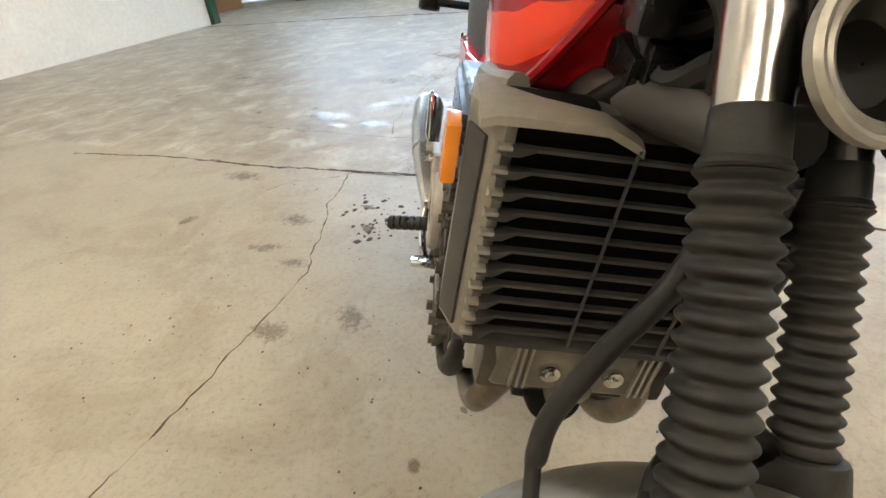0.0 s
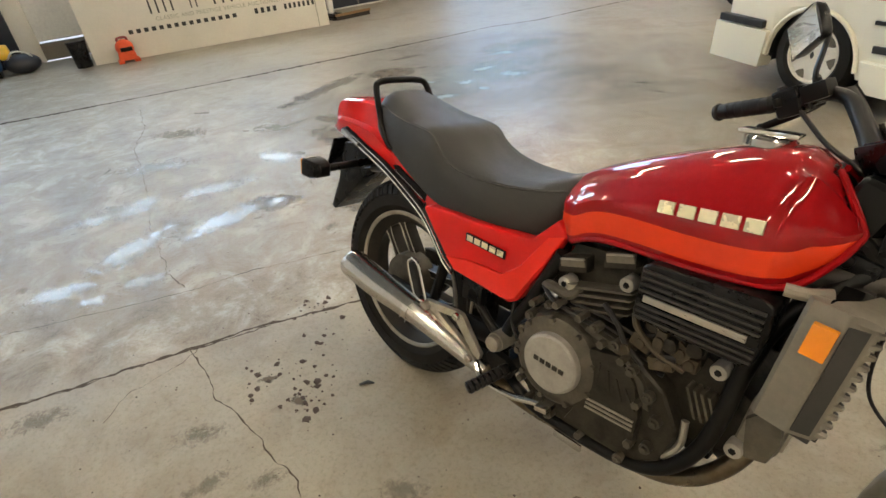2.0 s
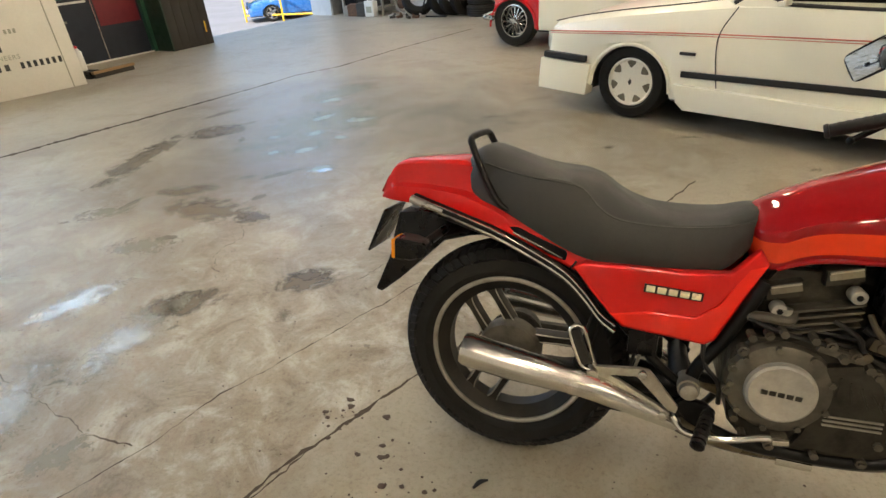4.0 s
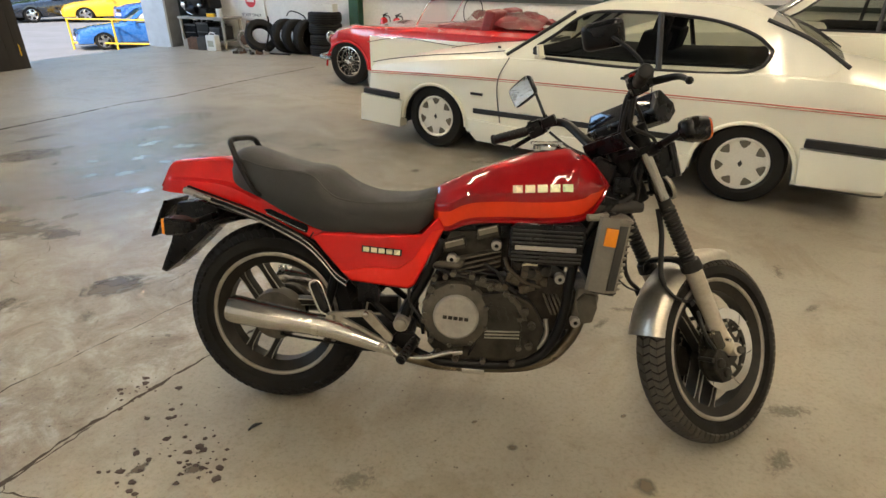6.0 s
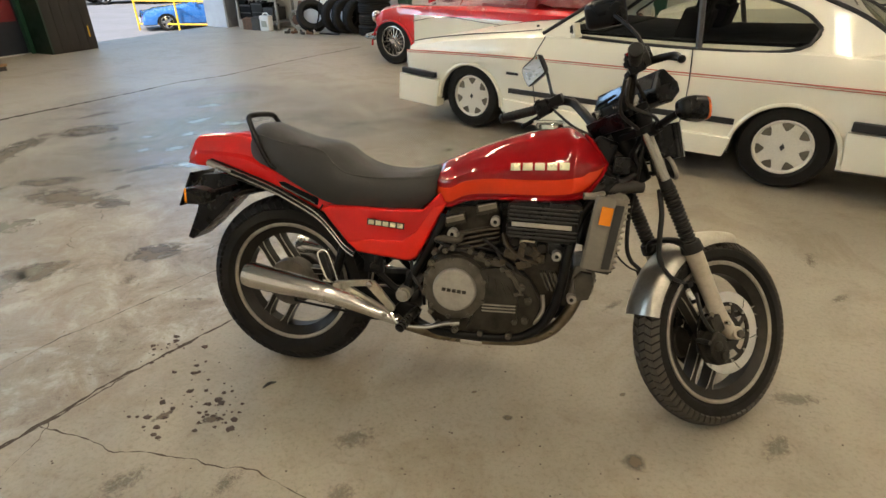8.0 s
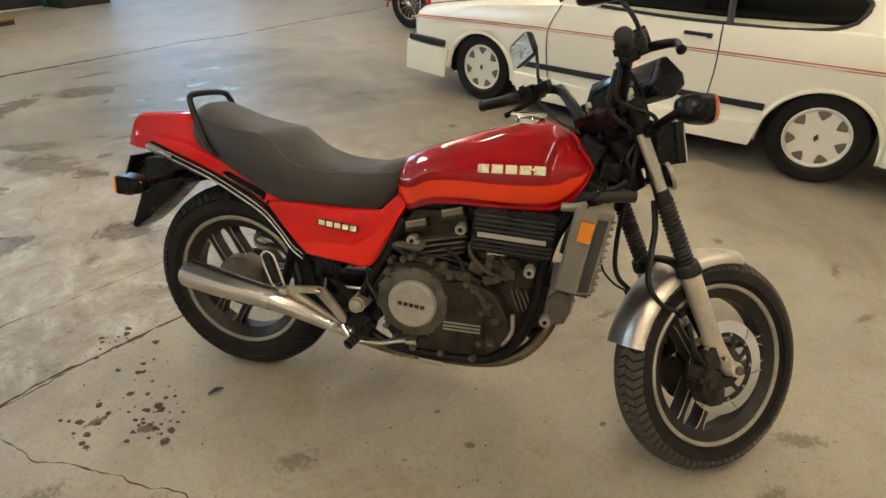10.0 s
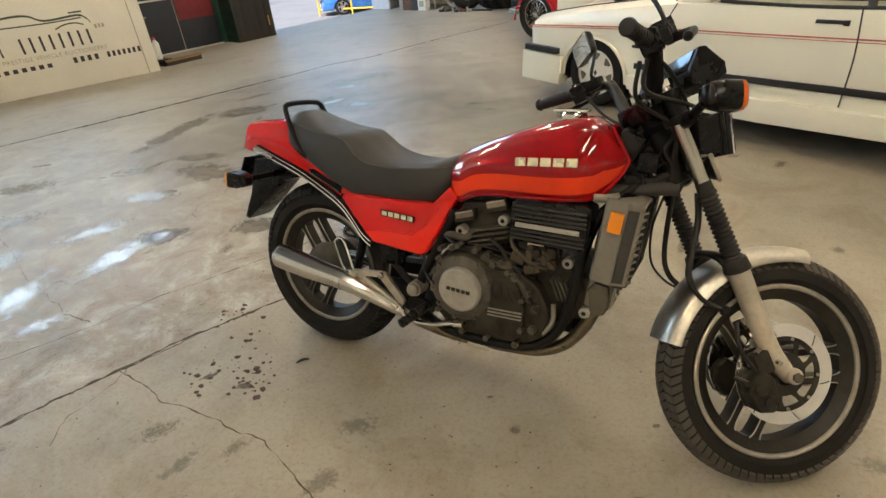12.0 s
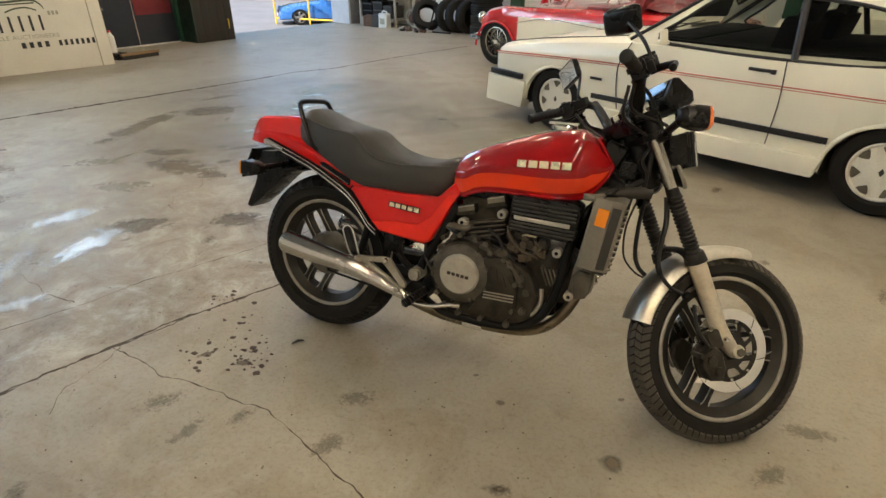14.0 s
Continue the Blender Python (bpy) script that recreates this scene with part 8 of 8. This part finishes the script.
part("handle", b_tube([(-0.06, 0, 0.27), (-0.05, 0, 0.315), (0.05, 0, 0.315), (0.06, 0, 0.27)], 0.016), RED_VINYL, jack)
part("foot", b_join(b_box((-0.10, 0, 0.022), (0.075, 0.2, 0.044), 0.012), b_box((0.10, 0, 0.022), (0.075, 0.2, 0.044), 0.012)), CAN_ORANGE, jack)
bin_ = thing("bin", "small black bin at the counter's end", "bin", m=COUNTER @ Matrix.Translation((-0.14, 0.04, 0)))
part("drum", b_cyl((0, 0, 0), (0, 0, 0.33), 0.10, 0.12, 20, 0.006), BLACK_PLASTIC, bin_)
part("rim", b_cyl((0, 0, 0.32), (0, 0, 0.345), 0.128, seg=20), BLACK_METAL, bin_)
broom = thing("broom_head", "wooden broom head lying on the floor", "broom", m=hp(1.20, 6.22, 0, 94))
part("stock", b_box((0, 0, 0.075), (0.62, 0.065, 0.035), 0.008), WOOD, broom)
part("bristles", b_box((0, 0, 0.029), (0.58, 0.055, 0.058), 0.006), BROWN_WOOD, broom)
bottle = thing("bottle", "white plastic bottle with a red cap beside the counter", "bottle", m=hp(1.02, 6.52, 0.10))
part("body", b_join(b_cyl((0, 0, 0), (0, 0, 0.25), 0.05, seg=20, bevel=0.012), b_cyl((0, 0, 0.24), (0, 0, 0.29), 0.042, 0.018, 20)), WHITE_PLASTIC, bottle)
part("cap", b_cyl((0, 0, 0.285), (0, 0, 0.32), 0.018, seg=14), SIGN_RED, bottle)
block = thing("black_block", "black rubber block under the bottle", "block", m=hp(1.06, 6.50, 0.0, 10))
part("rubber", b_box((0, 0, 0.05), (0.26, 0.16, 0.10), 0.01), BLACK_PLASTIC, block)
part("groove", b_box((0, -0.081, 0.05), (0.2, 0.004, 0.02)), DARK_INSIDE, block)
lock = thing("wall_switch", "grey door closer on the counter's end", "fitting", m=COUNTER @ Matrix.Translation((CL + 0.012, 0.12, 0.80)))
part("plate", b_box((0, 0, 0), (0.02, 0.06, 0.22), 0.004), GREY_BOARD, lock)
part("lever", b_box((0.02, -0.03, -0.06), (0.03, 0.1, 0.03), 0.006), STEEL, lock)

# ---- the yard outside ----
rail = thing("barrier", "yellow tubular barrier outside the opening", "barrier", m=Matrix(((0.998, -0.05, 0, -10.38), (0.05, 0.998, 0, 13.05), (0, 0, 1, YARD), (0, 0, 0, 1))))
for x in (0.0, 1.2, 2.4):
    part("post", b_cyl((x, 0, 0), (x, 0, 0.78), 0.025, seg=12), YELLOW, rail)
for z in (0.17, 0.76):
    part("bar", b_cyl((-0.02, 0, z), (2.45, 0, z), 0.022, seg=12), YELLOW, rail)


def yard_car(label, paint, o, d, open_top, wheel=0.30, glass=None):
    c = thing("car", label, "car", "cars in the yard", Matrix.Translation((0, 0, YARD)) @ car_frame(o, d))
    w = 1.66
    k = [(-0.80, 0.45, 0.50, 0.80), (-0.72, 0.58, 0.62, 0.92), (-0.3, 0.68, 0.74, 1.0), (0.5, 0.76, 0.83, 1.0), (0.9, 0.80, 0.87, 1.0), (2.4, 0.82, 0.86, 1.0), (3.0, 0.80, 0.88, 0.97), (3.25, 0.66, 0.72, 0.88)]
    r, _ = car_shell(k, (0.0, 2.4), 0.35, w, 0.20)
    part("body", b_loft(r, True, True, lambda i, j: 1 if 7 <= j <= 9 else 0), [paint, TRIM_BLACK], c, "", 40)
    if open_top:
        part("windscreen_frame", b_tube([(0.85, 0.12, 0.84), (1.22, 0.24, 1.16), (1.26, w / 2, 1.19), (1.22, w - 0.24, 1.16), (0.85, w - 0.12, 0.84)], 0.02, 8), TRIM_BLACK, c)
        part("windscreen", sheet([(0.88, 0.13, 0.85), (1.22, 0.24, 1.15)], w, 0, 0.02), CAR_GLASS, c).visible_shadow = False
        part("soft_top", b_loft([[(x, w / 2 + s * hw, z0) for s, z0 in ((-1, 0.84), (-0.8, top - 0.05), (0, top), (0.8, top - 0.05), (1, 0.84))] for x, top, hw in ((1.24, 1.18, 0.62), (1.6, 1.22, 0.62), (2.1, 1.16, 0.64), (2.6, 0.92, 0.66))], True, False), TRIM_BLACK, c, "black fabric roof")
    else:
        o2 = [(0.80, 0.83), (1.7, 0.80), (2.6, 0.84), (2.75, 0.92), (2.4, 1.18), (2.0, 1.29), (1.6, 1.31), (1.35, 1.26), (1.05, 1.06)]
        h2 = [(1.0, 0.88), (1.7, 0.86), (2.3, 0.88), (2.42, 0.94), (2.2, 1.13), (1.9, 1.20), (1.6, 1.21), (1.42, 1.18), (1.2, 1.02)]
        cabin_side(c, o2, h2, 0.45, 0.07, w, paint, [(1.72, 1.72)])
        part("roof", sheet([(p.x, 0.07 + 0.45 * (p.y - 0.83), p.y) for p in spline([Vector((x, z, 0)) for x, z in ((1.35, 1.26), (1.6, 1.31), (2.0, 1.29), (2.4, 1.18), (2.75, 0.92))], 4)], w, 0, 0.03), paint, c)
        part("windscreen", sheet([(0.82, 0.08, 0.84), (1.35, 0.26, 1.26)], w, 0, 0.02), CAR_GLASS, c).visible_shadow = False
        # white plates put the reflected sky into the side windows as colour
        if glass:
            for y in (-0.002, w + 0.002):
                off = 0.07 + 0.45 * 0.21 - 0.004
                part("sky_glare", b_prism([(x, z) for x, z in smooth_outline([(p[0], 0.90 + (p[1] - 0.88) * 0.9) for p in h2])], y + (off if y < 0 else -off), y + (off + 0.012 if y < 0 else -off - 0.012)), glass, c, "white plate painted as the sky's reflection in the side window")
    part("mirror", b_box((1.05, -0.06, 0.92), (0.10, 0.14, 0.10), 0.03), paint, c)
    for y in (0.22, w - 0.22):
        part("headlight", b_sphere((-0.70, y, 0.56), 0.10, (0.7, 1.2, 0.8)), PALE_GLASS, c)
    for y in (w / 2 - 0.12, w / 2 + 0.12):
        part("grille", b_box((-0.80, y, 0.50), (0.05, 0.18, 0.10), 0.02), TRIM_BLACK, c)
    part("plate", b_box((-0.83, w / 2, 0.36), (0.02, 0.5, 0.10)), WHITE_PLASTIC, c)
    for side in (-1, 1):
        for x in (0.0, 2.4):
            tyre_and_rim(c, (x, 0.12 if side < 0 else w - 0.12, wheel), wheel, 0.2, wheel * 0.68, "alloy", side)
    return c


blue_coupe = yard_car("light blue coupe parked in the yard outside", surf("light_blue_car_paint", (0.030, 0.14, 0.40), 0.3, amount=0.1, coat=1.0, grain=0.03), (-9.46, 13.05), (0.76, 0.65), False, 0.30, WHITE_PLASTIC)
# shrunk so that its wheelbase fits the camera's view
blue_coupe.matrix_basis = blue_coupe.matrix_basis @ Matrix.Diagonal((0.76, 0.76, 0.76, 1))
yard_car("dark blue coupe parked farther off in the yard", BLUE_CAR, (-12.9, 21.0), (0.62, 0.785), False)
yard_car("bright yellow open sports car in the yard", YELLOW, (-15.7, 21.2), (0.80, 0.60), True)
yard_car("black open sports car in the yard", BLACK_CAR, (-17.5, 20.6), (0.55, 0.835), True)
yard_car("black coupe at the yard's far side", BLACK_CAR, (-21.0, 20.4), (0.60, 0.80), False)
yard_car("red hatchback at the yard's far side", CAR_RED, (-17.04, 13.55), (0.35, 0.937), False)


def tree(x, y, h, seed):
    rnd = random.Random(seed)
    t = thing("tree", "leafy green tree at the edge of the yard", "tree", "yard trees", Matrix.Translation((x, y, YARD)))
    part("trunk", b_tube([(0, 0, 0), (0.1, 0.05, h * 0.3), (-0.05, 0.1, h * 0.6)], [0.22, 0.16, 0.08], 10), BARK, t)
    part("limbs", b_join(*[b_tube([(0, 0, h * (0.3 + 0.06 * k)), (math.cos(k * 2.1) * h * 0.14, math.sin(k * 2.1) * h * 0.14, h * (0.45 + 0.06 * k)), (math.cos(k * 2.1) * h * 0.26, math.sin(k * 2.1) * h * 0.26, h * (0.55 + 0.06 * k))], [0.08, 0.05, 0.02], 6, 3) for k in range(5)]), BARK, t)
    verts, faces = [], []
    for k in range(46):
        a, u = rnd.uniform(0, 6.28), rnd.random()
        rr = h * 0.36 * math.sqrt(rnd.random()) * (1.15 - 0.6 * u)
        c = Vector((rr * math.cos(a), rr * math.sin(a), h * (0.10 + 0.86 * u)))
        cr = h * rnd.uniform(0.05, 0.11)
        for j in range(75):
            d = Vector((rnd.gauss(0, 1), rnd.gauss(0, 1), rnd.gauss(0, 0.8))).normalized() * cr * rnd.uniform(0.5, 1.1)
            p = c + d
            s = rnd.uniform(0.09, 0.19)
            u1 = Vector((rnd.gauss(0, 1), rnd.gauss(0, 1), rnd.gauss(0, 1))).normalized() * s
            v1 = u1.cross(Vector((rnd.gauss(0, 1), rnd.gauss(0, 1), rnd.gauss(0, 1)))).normalized() * s * 0.6
            i = len(verts)
            verts += [p - u1, p + v1, p + u1, p - v1]
            faces.append((i, i + 1, i + 2, i + 3))
    me = bpy.data.meshes.new("crown")
    me.from_pydata([tuple(v) for v in verts], [], faces)
    me.materials.append(LEAVES)
    ob = new("crown", me)
    ob.parent = t


for k, (x, y, h) in enumerate(((-33, 22.5, 8.5), (-30, 26.5, 9.5), (-27, 30.0, 8.8), (-23.5, 32.5, 9.6), (-20.0, 34.5, 9.0), (-16.2, 36.0, 9.8), (-36, 18.0, 9.0), (-26.5, 36.5, 11.5), (-32.5, 31.5, 11.0), (-38.5, 25.0, 11.0), (-20.5, 40.0, 11.5), (-39.5, 15.0, 10.0))):
    tree(x, y, h, 11 + k)
hedge_v, hedge_f = [], []
rnd = random.Random(5)
for k in range(22000):
    t = rnd.random()
    p = Vector((-36, 19, YARD)).lerp(Vector((-14, 35.0, YARD)), t) + Vector((rnd.gauss(0, 0.7), rnd.gauss(0, 0.7), 4.6 * rnd.random() ** 0.8))
    s = rnd.uniform(0.09, 0.20)
    u1 = Vector((rnd.gauss(0, 1), rnd.gauss(0, 1), rnd.gauss(0, 1))).normalized() * s
    v1 = u1.cross(Vector((rnd.gauss(0, 1), rnd.gauss(0, 1), rnd.gauss(0, 1)))).normalized() * s * 0.6
    i = len(hedge_v)
    hedge_v += [tuple(p - u1), tuple(p + v1), tuple(p + u1), tuple(p - v1)]
    hedge_f.append((i, i + 1, i + 2, i + 3))
me = bpy.data.meshes.new("hedge")
me.from_pydata(hedge_v, [], hedge_f)
me.materials.append(LEAVES)
tagged(new("hedge", me), "dense green hedge along the yard", "hedge", kind="stuff")

# ---- floor: joints, cracks, stains and grit ----
def ribbon(pts, width, seed, jag=0.012, step=0.018, z=0.0012):
    """A ragged thin line on the floor along world points."""
    line = []
    P = [Vector((x, y, 0)) for x, y in pts]
    for a, b in zip(P, P[1:]):
        n = max(2, int((b - a).length / step))
        line += [a.lerp(b, k / n) for k in range(n)]
    line.append(P[-1])
    bm = bmesh.new()
    rows = []
    for i, p in enumerate(line):
        d = (line[min(i + 1, len(line) - 1)] - line[max(i - 1, 0)]).normalized()
        w = Vector((-d.y, d.x, 0))
        o = jag * (noise.noise((p.x * 9 + seed, p.y * 9, seed)) + 0.7 * noise.noise((p.x * 31, p.y * 31 + seed, 2.0)) + 0.5 * noise.noise((p.x * 83, p.y * 83 + seed, 6.0)))
        h = width * (0.50 + 0.75 * noise.noise((p.x * 17 + seed * 3, p.y * 17, 4.0)) + 0.6 * noise.noise((p.x * 70 + seed * 3, p.y * 70, 4.0)))
        h = max(h, width * 0.12)
        c = p + w * o
        rows.append((bm.verts.new((c.x - w.x * h / 2, c.y - w.y * h / 2, z)), bm.verts.new((c.x + w.x * h / 2, c.y + w.y * h / 2, z))))
    for (a, b), (c, d) in zip(rows, rows[1:]):
        bm.faces.new((a, b, d, c))
    return bm


def on_hall(*ab):
    return [(HALL @ Vector((a, b, 0)))[:2] for a, b in ab]


cracks = [
    ([(-1.47, -2.2), (-1.225, -1.54), (-1.0, -1.10), (-0.87, -0.83), (-0.748, -0.51), (-0.63, -0.235), (-0.525, -0.05), (-0.40, 0.18), (0.05, 0.95), (0.7, 2.2)], 0.021, 0.010),
    ([(-1.60, -1.15), (-1.142, -0.325), (-1.097, -0.20), (-1.048, -0.056), (-0.919, 0.168), (-0.55, 0.85)], 0.008, 0.008),
    ([(-0.74, -0.50), (-0.573, -0.515), (-0.40, -0.547), (-0.24, -0.53), (-0.06, -0.538), (0.10, -0.54), (0.335, -0.63), (0.51, -0.69), (0.665, -0.748), (0.78, -0.803), (0.91, -0.86), (1.4, -1.10)], 0.0075, 0.010),
    ([(-1.19, -0.335), (-1.417, -0.319), (-1.966, -0.197), (-2.63, 0.024), (-3.48, 0.238), (-3.98, 0.497), (-4.62, 0.69)], 0.007, 0.014),
    (on_hall((2.95, 14.2), (3.03, 13.58), (3.14, 12.26), (3.33, 11.2), (3.7, 8.9), (4.01, 6.21), (4.03, 5.51), (4.25, 4.93), (4.31, 3.67), (4.55, 1.9)), 0.060, 0.006),
    (on_hall((3.16, 12.1), (3.33, 11.2), (3.52, 10.1)), 0.085, 0.016),
    (on_hall((3.74, 8.6), (3.88, 7.4), (3.97, 6.6)), 0.095, 0.018),
    ([(-0.9, 0.75), (-0.6, 1.3), (-0.1, 1.9)], 0.004, 0.02),
    ([(-1.10, -1.27), (-0.98, -1.08), (-0.86, -0.80), (-0.76, -0.55), (-0.66, -0.33), (-0.60, -0.20)], 0.012, 0.016),
    ([(-0.72, -0.46), (-0.68, -0.60), (-0.70, -0.74), (-0.62, -0.86)], 0.004, 0.014),
    ([(-1.60, 0.62), (-1.75, 0.80), (-1.72, 1.02), (-1.95, 1.30)], 0.004, 0.03),
]
for k, (pts, w, jag) in enumerate(cracks):
    part("crack", ribbon(pts, w, 3.1 * k + 1, jag), CRACK, floor)


def stain(pts, material, name="stain", z=0.0016):
    """Flat patches (x, y, length, width, turn) on the floor."""
    for x, y, lx, ly, rz in pts:
        bm = bmesh.new()
        n = 28
        vs = []
        for k in range(n):
            a = 2 * math.pi * k / n
            vs.append(bm.verts.new((lx / 2 * math.cos(a), ly / 2 * math.sin(a), 0)))
        bm.faces.new(vs)
        ob = part(name, bm, material, floor)
        ob.matrix_basis = Matrix.Translation((x, y, z)) @ Matrix.Rotation(radians(rz), 4, "Z")


stain([(-3.40, 1.95, 1.15, 0.17, 103), (-3.30, 1.50, 0.35, 0.16, 80), (-3.20, 2.66, 0.42, 0.32, 40), (-3.55, 3.20, 0.45, 0.14, 70), (-3.46, 2.32, 0.36, 0.16, 60), (-3.05, 2.95, 0.25, 0.10, 60), (-1.80, 1.24, 0.26, 0.20, 10), (-2.04, 1.88, 0.50, 0.12, 45), (-1.14, 0.73, 0.28, 0.14, 10), (-1.62, 0.46, 0.28, 0.12, 30), (-2.17, 0.92, 0.25, 0.09, 20), (-3.85, 1.0, 0.35, 0.08, 30), (-3.0, 0.95, 0.12, 0.06, 20), (-1.95, 1.50, 0.22, 0.10, 60), (-0.15, -0.36, 0.13, 0.08, 20), (-0.34, -0.38, 0.10, 0.06, 60)], OIL, "oil_stain")
stain([(-2.14, 1.28, 0.95, 0.36, -8), (-2.55, 1.52, 0.50, 0.22, 20), (-2.78, 1.22, 0.40, 0.10, 85), (-1.12, 0.70, 0.45, 0.26, 20), (-3.40, 2.0, 1.3, 0.34, 103), (-3.20, 2.7, 0.60, 0.45, 40), (-1.60, 0.40, 0.50, 0.25, 30)], SOAK, "soaked_stain", 0.0013)
stain([(-1.67, 0.14, 1.00, 0.38, 88), (-1.80, -0.34, 0.85, 0.40, 112), (-1.66, -0.74, 0.55, 0.30, 70), (-1.42, -0.44, 0.40, 0.22, 60), (-2.24, 0.80, 0.70, 0.36, 15), (-2.85, 1.12, 0.65, 0.36, 30), (-2.14, 0.28, 0.75, 0.34, 70), (-2.35, -0.25, 0.90, 0.45, 80), (-1.62, 0.40, 0.26, 0.22, 60), (-0.63, 0.32, 0.06, 0.05, 0), (-1.74, 2.01, 0.20, 0.16, 30), (-1.45, -0.66, 0.30, 0.16, 40), (-2.9, 0.2, 0.9, 0.4, 50), (-3.5, 0.6, 0.9, 0.4, 40)], WET, "puddle", 0.0020)
stain([(-2.01, 3.17, 0.42, 0.24, 20), (-2.24, 2.77, 0.26, 0.20, 50), (-2.10, 2.38, 0.32, 0.20, 60), (-1.78, 2.02, 0.30, 0.22, 30), (-2.35, 2.27, 0.24, 0.14, 40), (-2.40, 3.20, 0.40, 0.20, 70), (-2.62, 3.76, 0.45, 0.24, 50), (-2.55, 2.62, 0.22, 0.14, 30), (-1.95, 2.68, 0.20, 0.14, 0)], TEAL, "coolant_film", 0.0018)
stain([(-2.35, 2.95, 2.0, 1.2, 70), (-2.68, 4.1, 1.0, 0.6, 60)], TEAL_FAINT, "coolant_haze", 0.0014)
stain([(0.36, -0.36, 0.20, 0.13, 30), (0.39, -0.58, 0.22, 0.14, 70), (0.02, -0.60, 0.20, 0.10, 80), (-0.30, -0.66, 0.26, 0.12, 60), (-0.10, -0.72, 0.22, 0.10, 75), (1.62, 0.40, 0.26, 0.12, 20), (1.90, 0.10, 0.30, 0.10, 10), (1.75, -0.15, 0.22, 0.12, 40), (-0.82, -1.02, 0.35, 0.16, 60), (1.45, 0.75, 0.30, 0.06, 5), (-0.62, 3.2, 0.16, 0.05, 0), (-0.45, 3.6, 0.14, 0.05, 20), (0.96, -0.54, 0.14, 0.07, 10), (1.05, -0.62, 0.10, 0.05, 0)], SCUFF, "scuff_mark", 0.0011)
stain([(0.862, -0.176, 0.045, 0.035, 0), (1.275, 0.012, 0.035, 0.022, 40), (1.28, -0.30, 0.10, 0.085, 20), (0.73, -0.07, 0.03, 0.015, 30), (0.97, -0.53, 0.08, 0.04, 10)], SOAK, "drip", 0.0022)
# broad soft grey patches that darken the floor behind the motorcycle
for x, y, lx, ly, rz, z in ((-2.4, 3.6, 4.6, 3.0, 15, 0.0004), (-0.5, 2.9, 3.2, 1.7, -20, 0.0006), (-2.3, 1.9, 2.6, 1.5, 30, 0.0008)):
    stain([(x, y, lx, ly, rz)], GREY_TONE, "floor_tone", z)
rnd = random.Random(21)
stain([(rnd.uniform(-3.2, 2.6), rnd.uniform(-2.2, 3.6), rnd.uniform(0.08, 0.26), rnd.uniform(0.05, 0.14), rnd.uniform(0, 180)) for k in range(34)], SCUFF, "scuff_mark", 0.0010)
# flakes of rust and grit near the back wheel
rnd = random.Random(8)
spots = [(-0.15, -0.355, 0.07, 26), (-0.25, -0.26, 0.12, 26), (-0.33, -0.37, 0.09, 12), (-0.55, -0.04, 0.08, 22), (-0.36, -0.10, 0.14, 14), (-1.2, -0.2, 1.2, 150), (0.6, -0.6, 0.9, 110), (-2.2, 1.4, 1.3, 60), (1.7, -0.3, 0.8, 30), (0.2, -0.9, 1.0, 60)]
bm = bmesh.new()
for x, y, s, n in spots:
    for k in range(n):
        px, py = rnd.gauss(x, s * 0.6), rnd.gauss(y, s * 0.6)
        r = rnd.choice((0.002, 0.003, 0.004, 0.006, 0.009, 0.013)) if s < 0.3 else rnd.uniform(0.0012, 0.0035)
        m = 7
        top = [bm.verts.new((px + r * math.cos(a + rnd.uniform(-0.3, 0.3)) * rnd.uniform(0.6, 1.2), py + r * math.sin(a) * rnd.uniform(0.4, 1.0), 0.0018 + 0.03 * r)) for a in np.linspace(0, 6.28, m, endpoint=False)]
        low = [bm.verts.new((v.co.x * 1.0 + (v.co.x - px) * 0.3, v.co.y + (v.co.y - py) * 0.3, 0.0003)) for v in top]
        bm.faces.new(top)
        for i in range(m):
            bm.faces.new((top[i], top[(i + 1) % m], low[(i + 1) % m], low[i]))
tagged(part("grit", bm, surf("dark_grit", (0.070, 0.046, 0.034), 0.85, amount=0.4, scale=40), floor), "dark flakes of rust and grit", kind="stuff")
stick = thing("debris", "dark scrap of rubber on the floor", "debris", m=Matrix.Translation((-0.038, -0.166, 0)) @ Matrix.Rotation(radians(50), 4, "Z"))
part("scrap", b_tube([(-0.028, 0, 0.004), (0.0, 0.004, 0.006), (0.024, -0.003, 0.004)], [0.004, 0.008, 0.003], 7, 4, 0.6), HOSE, stick)
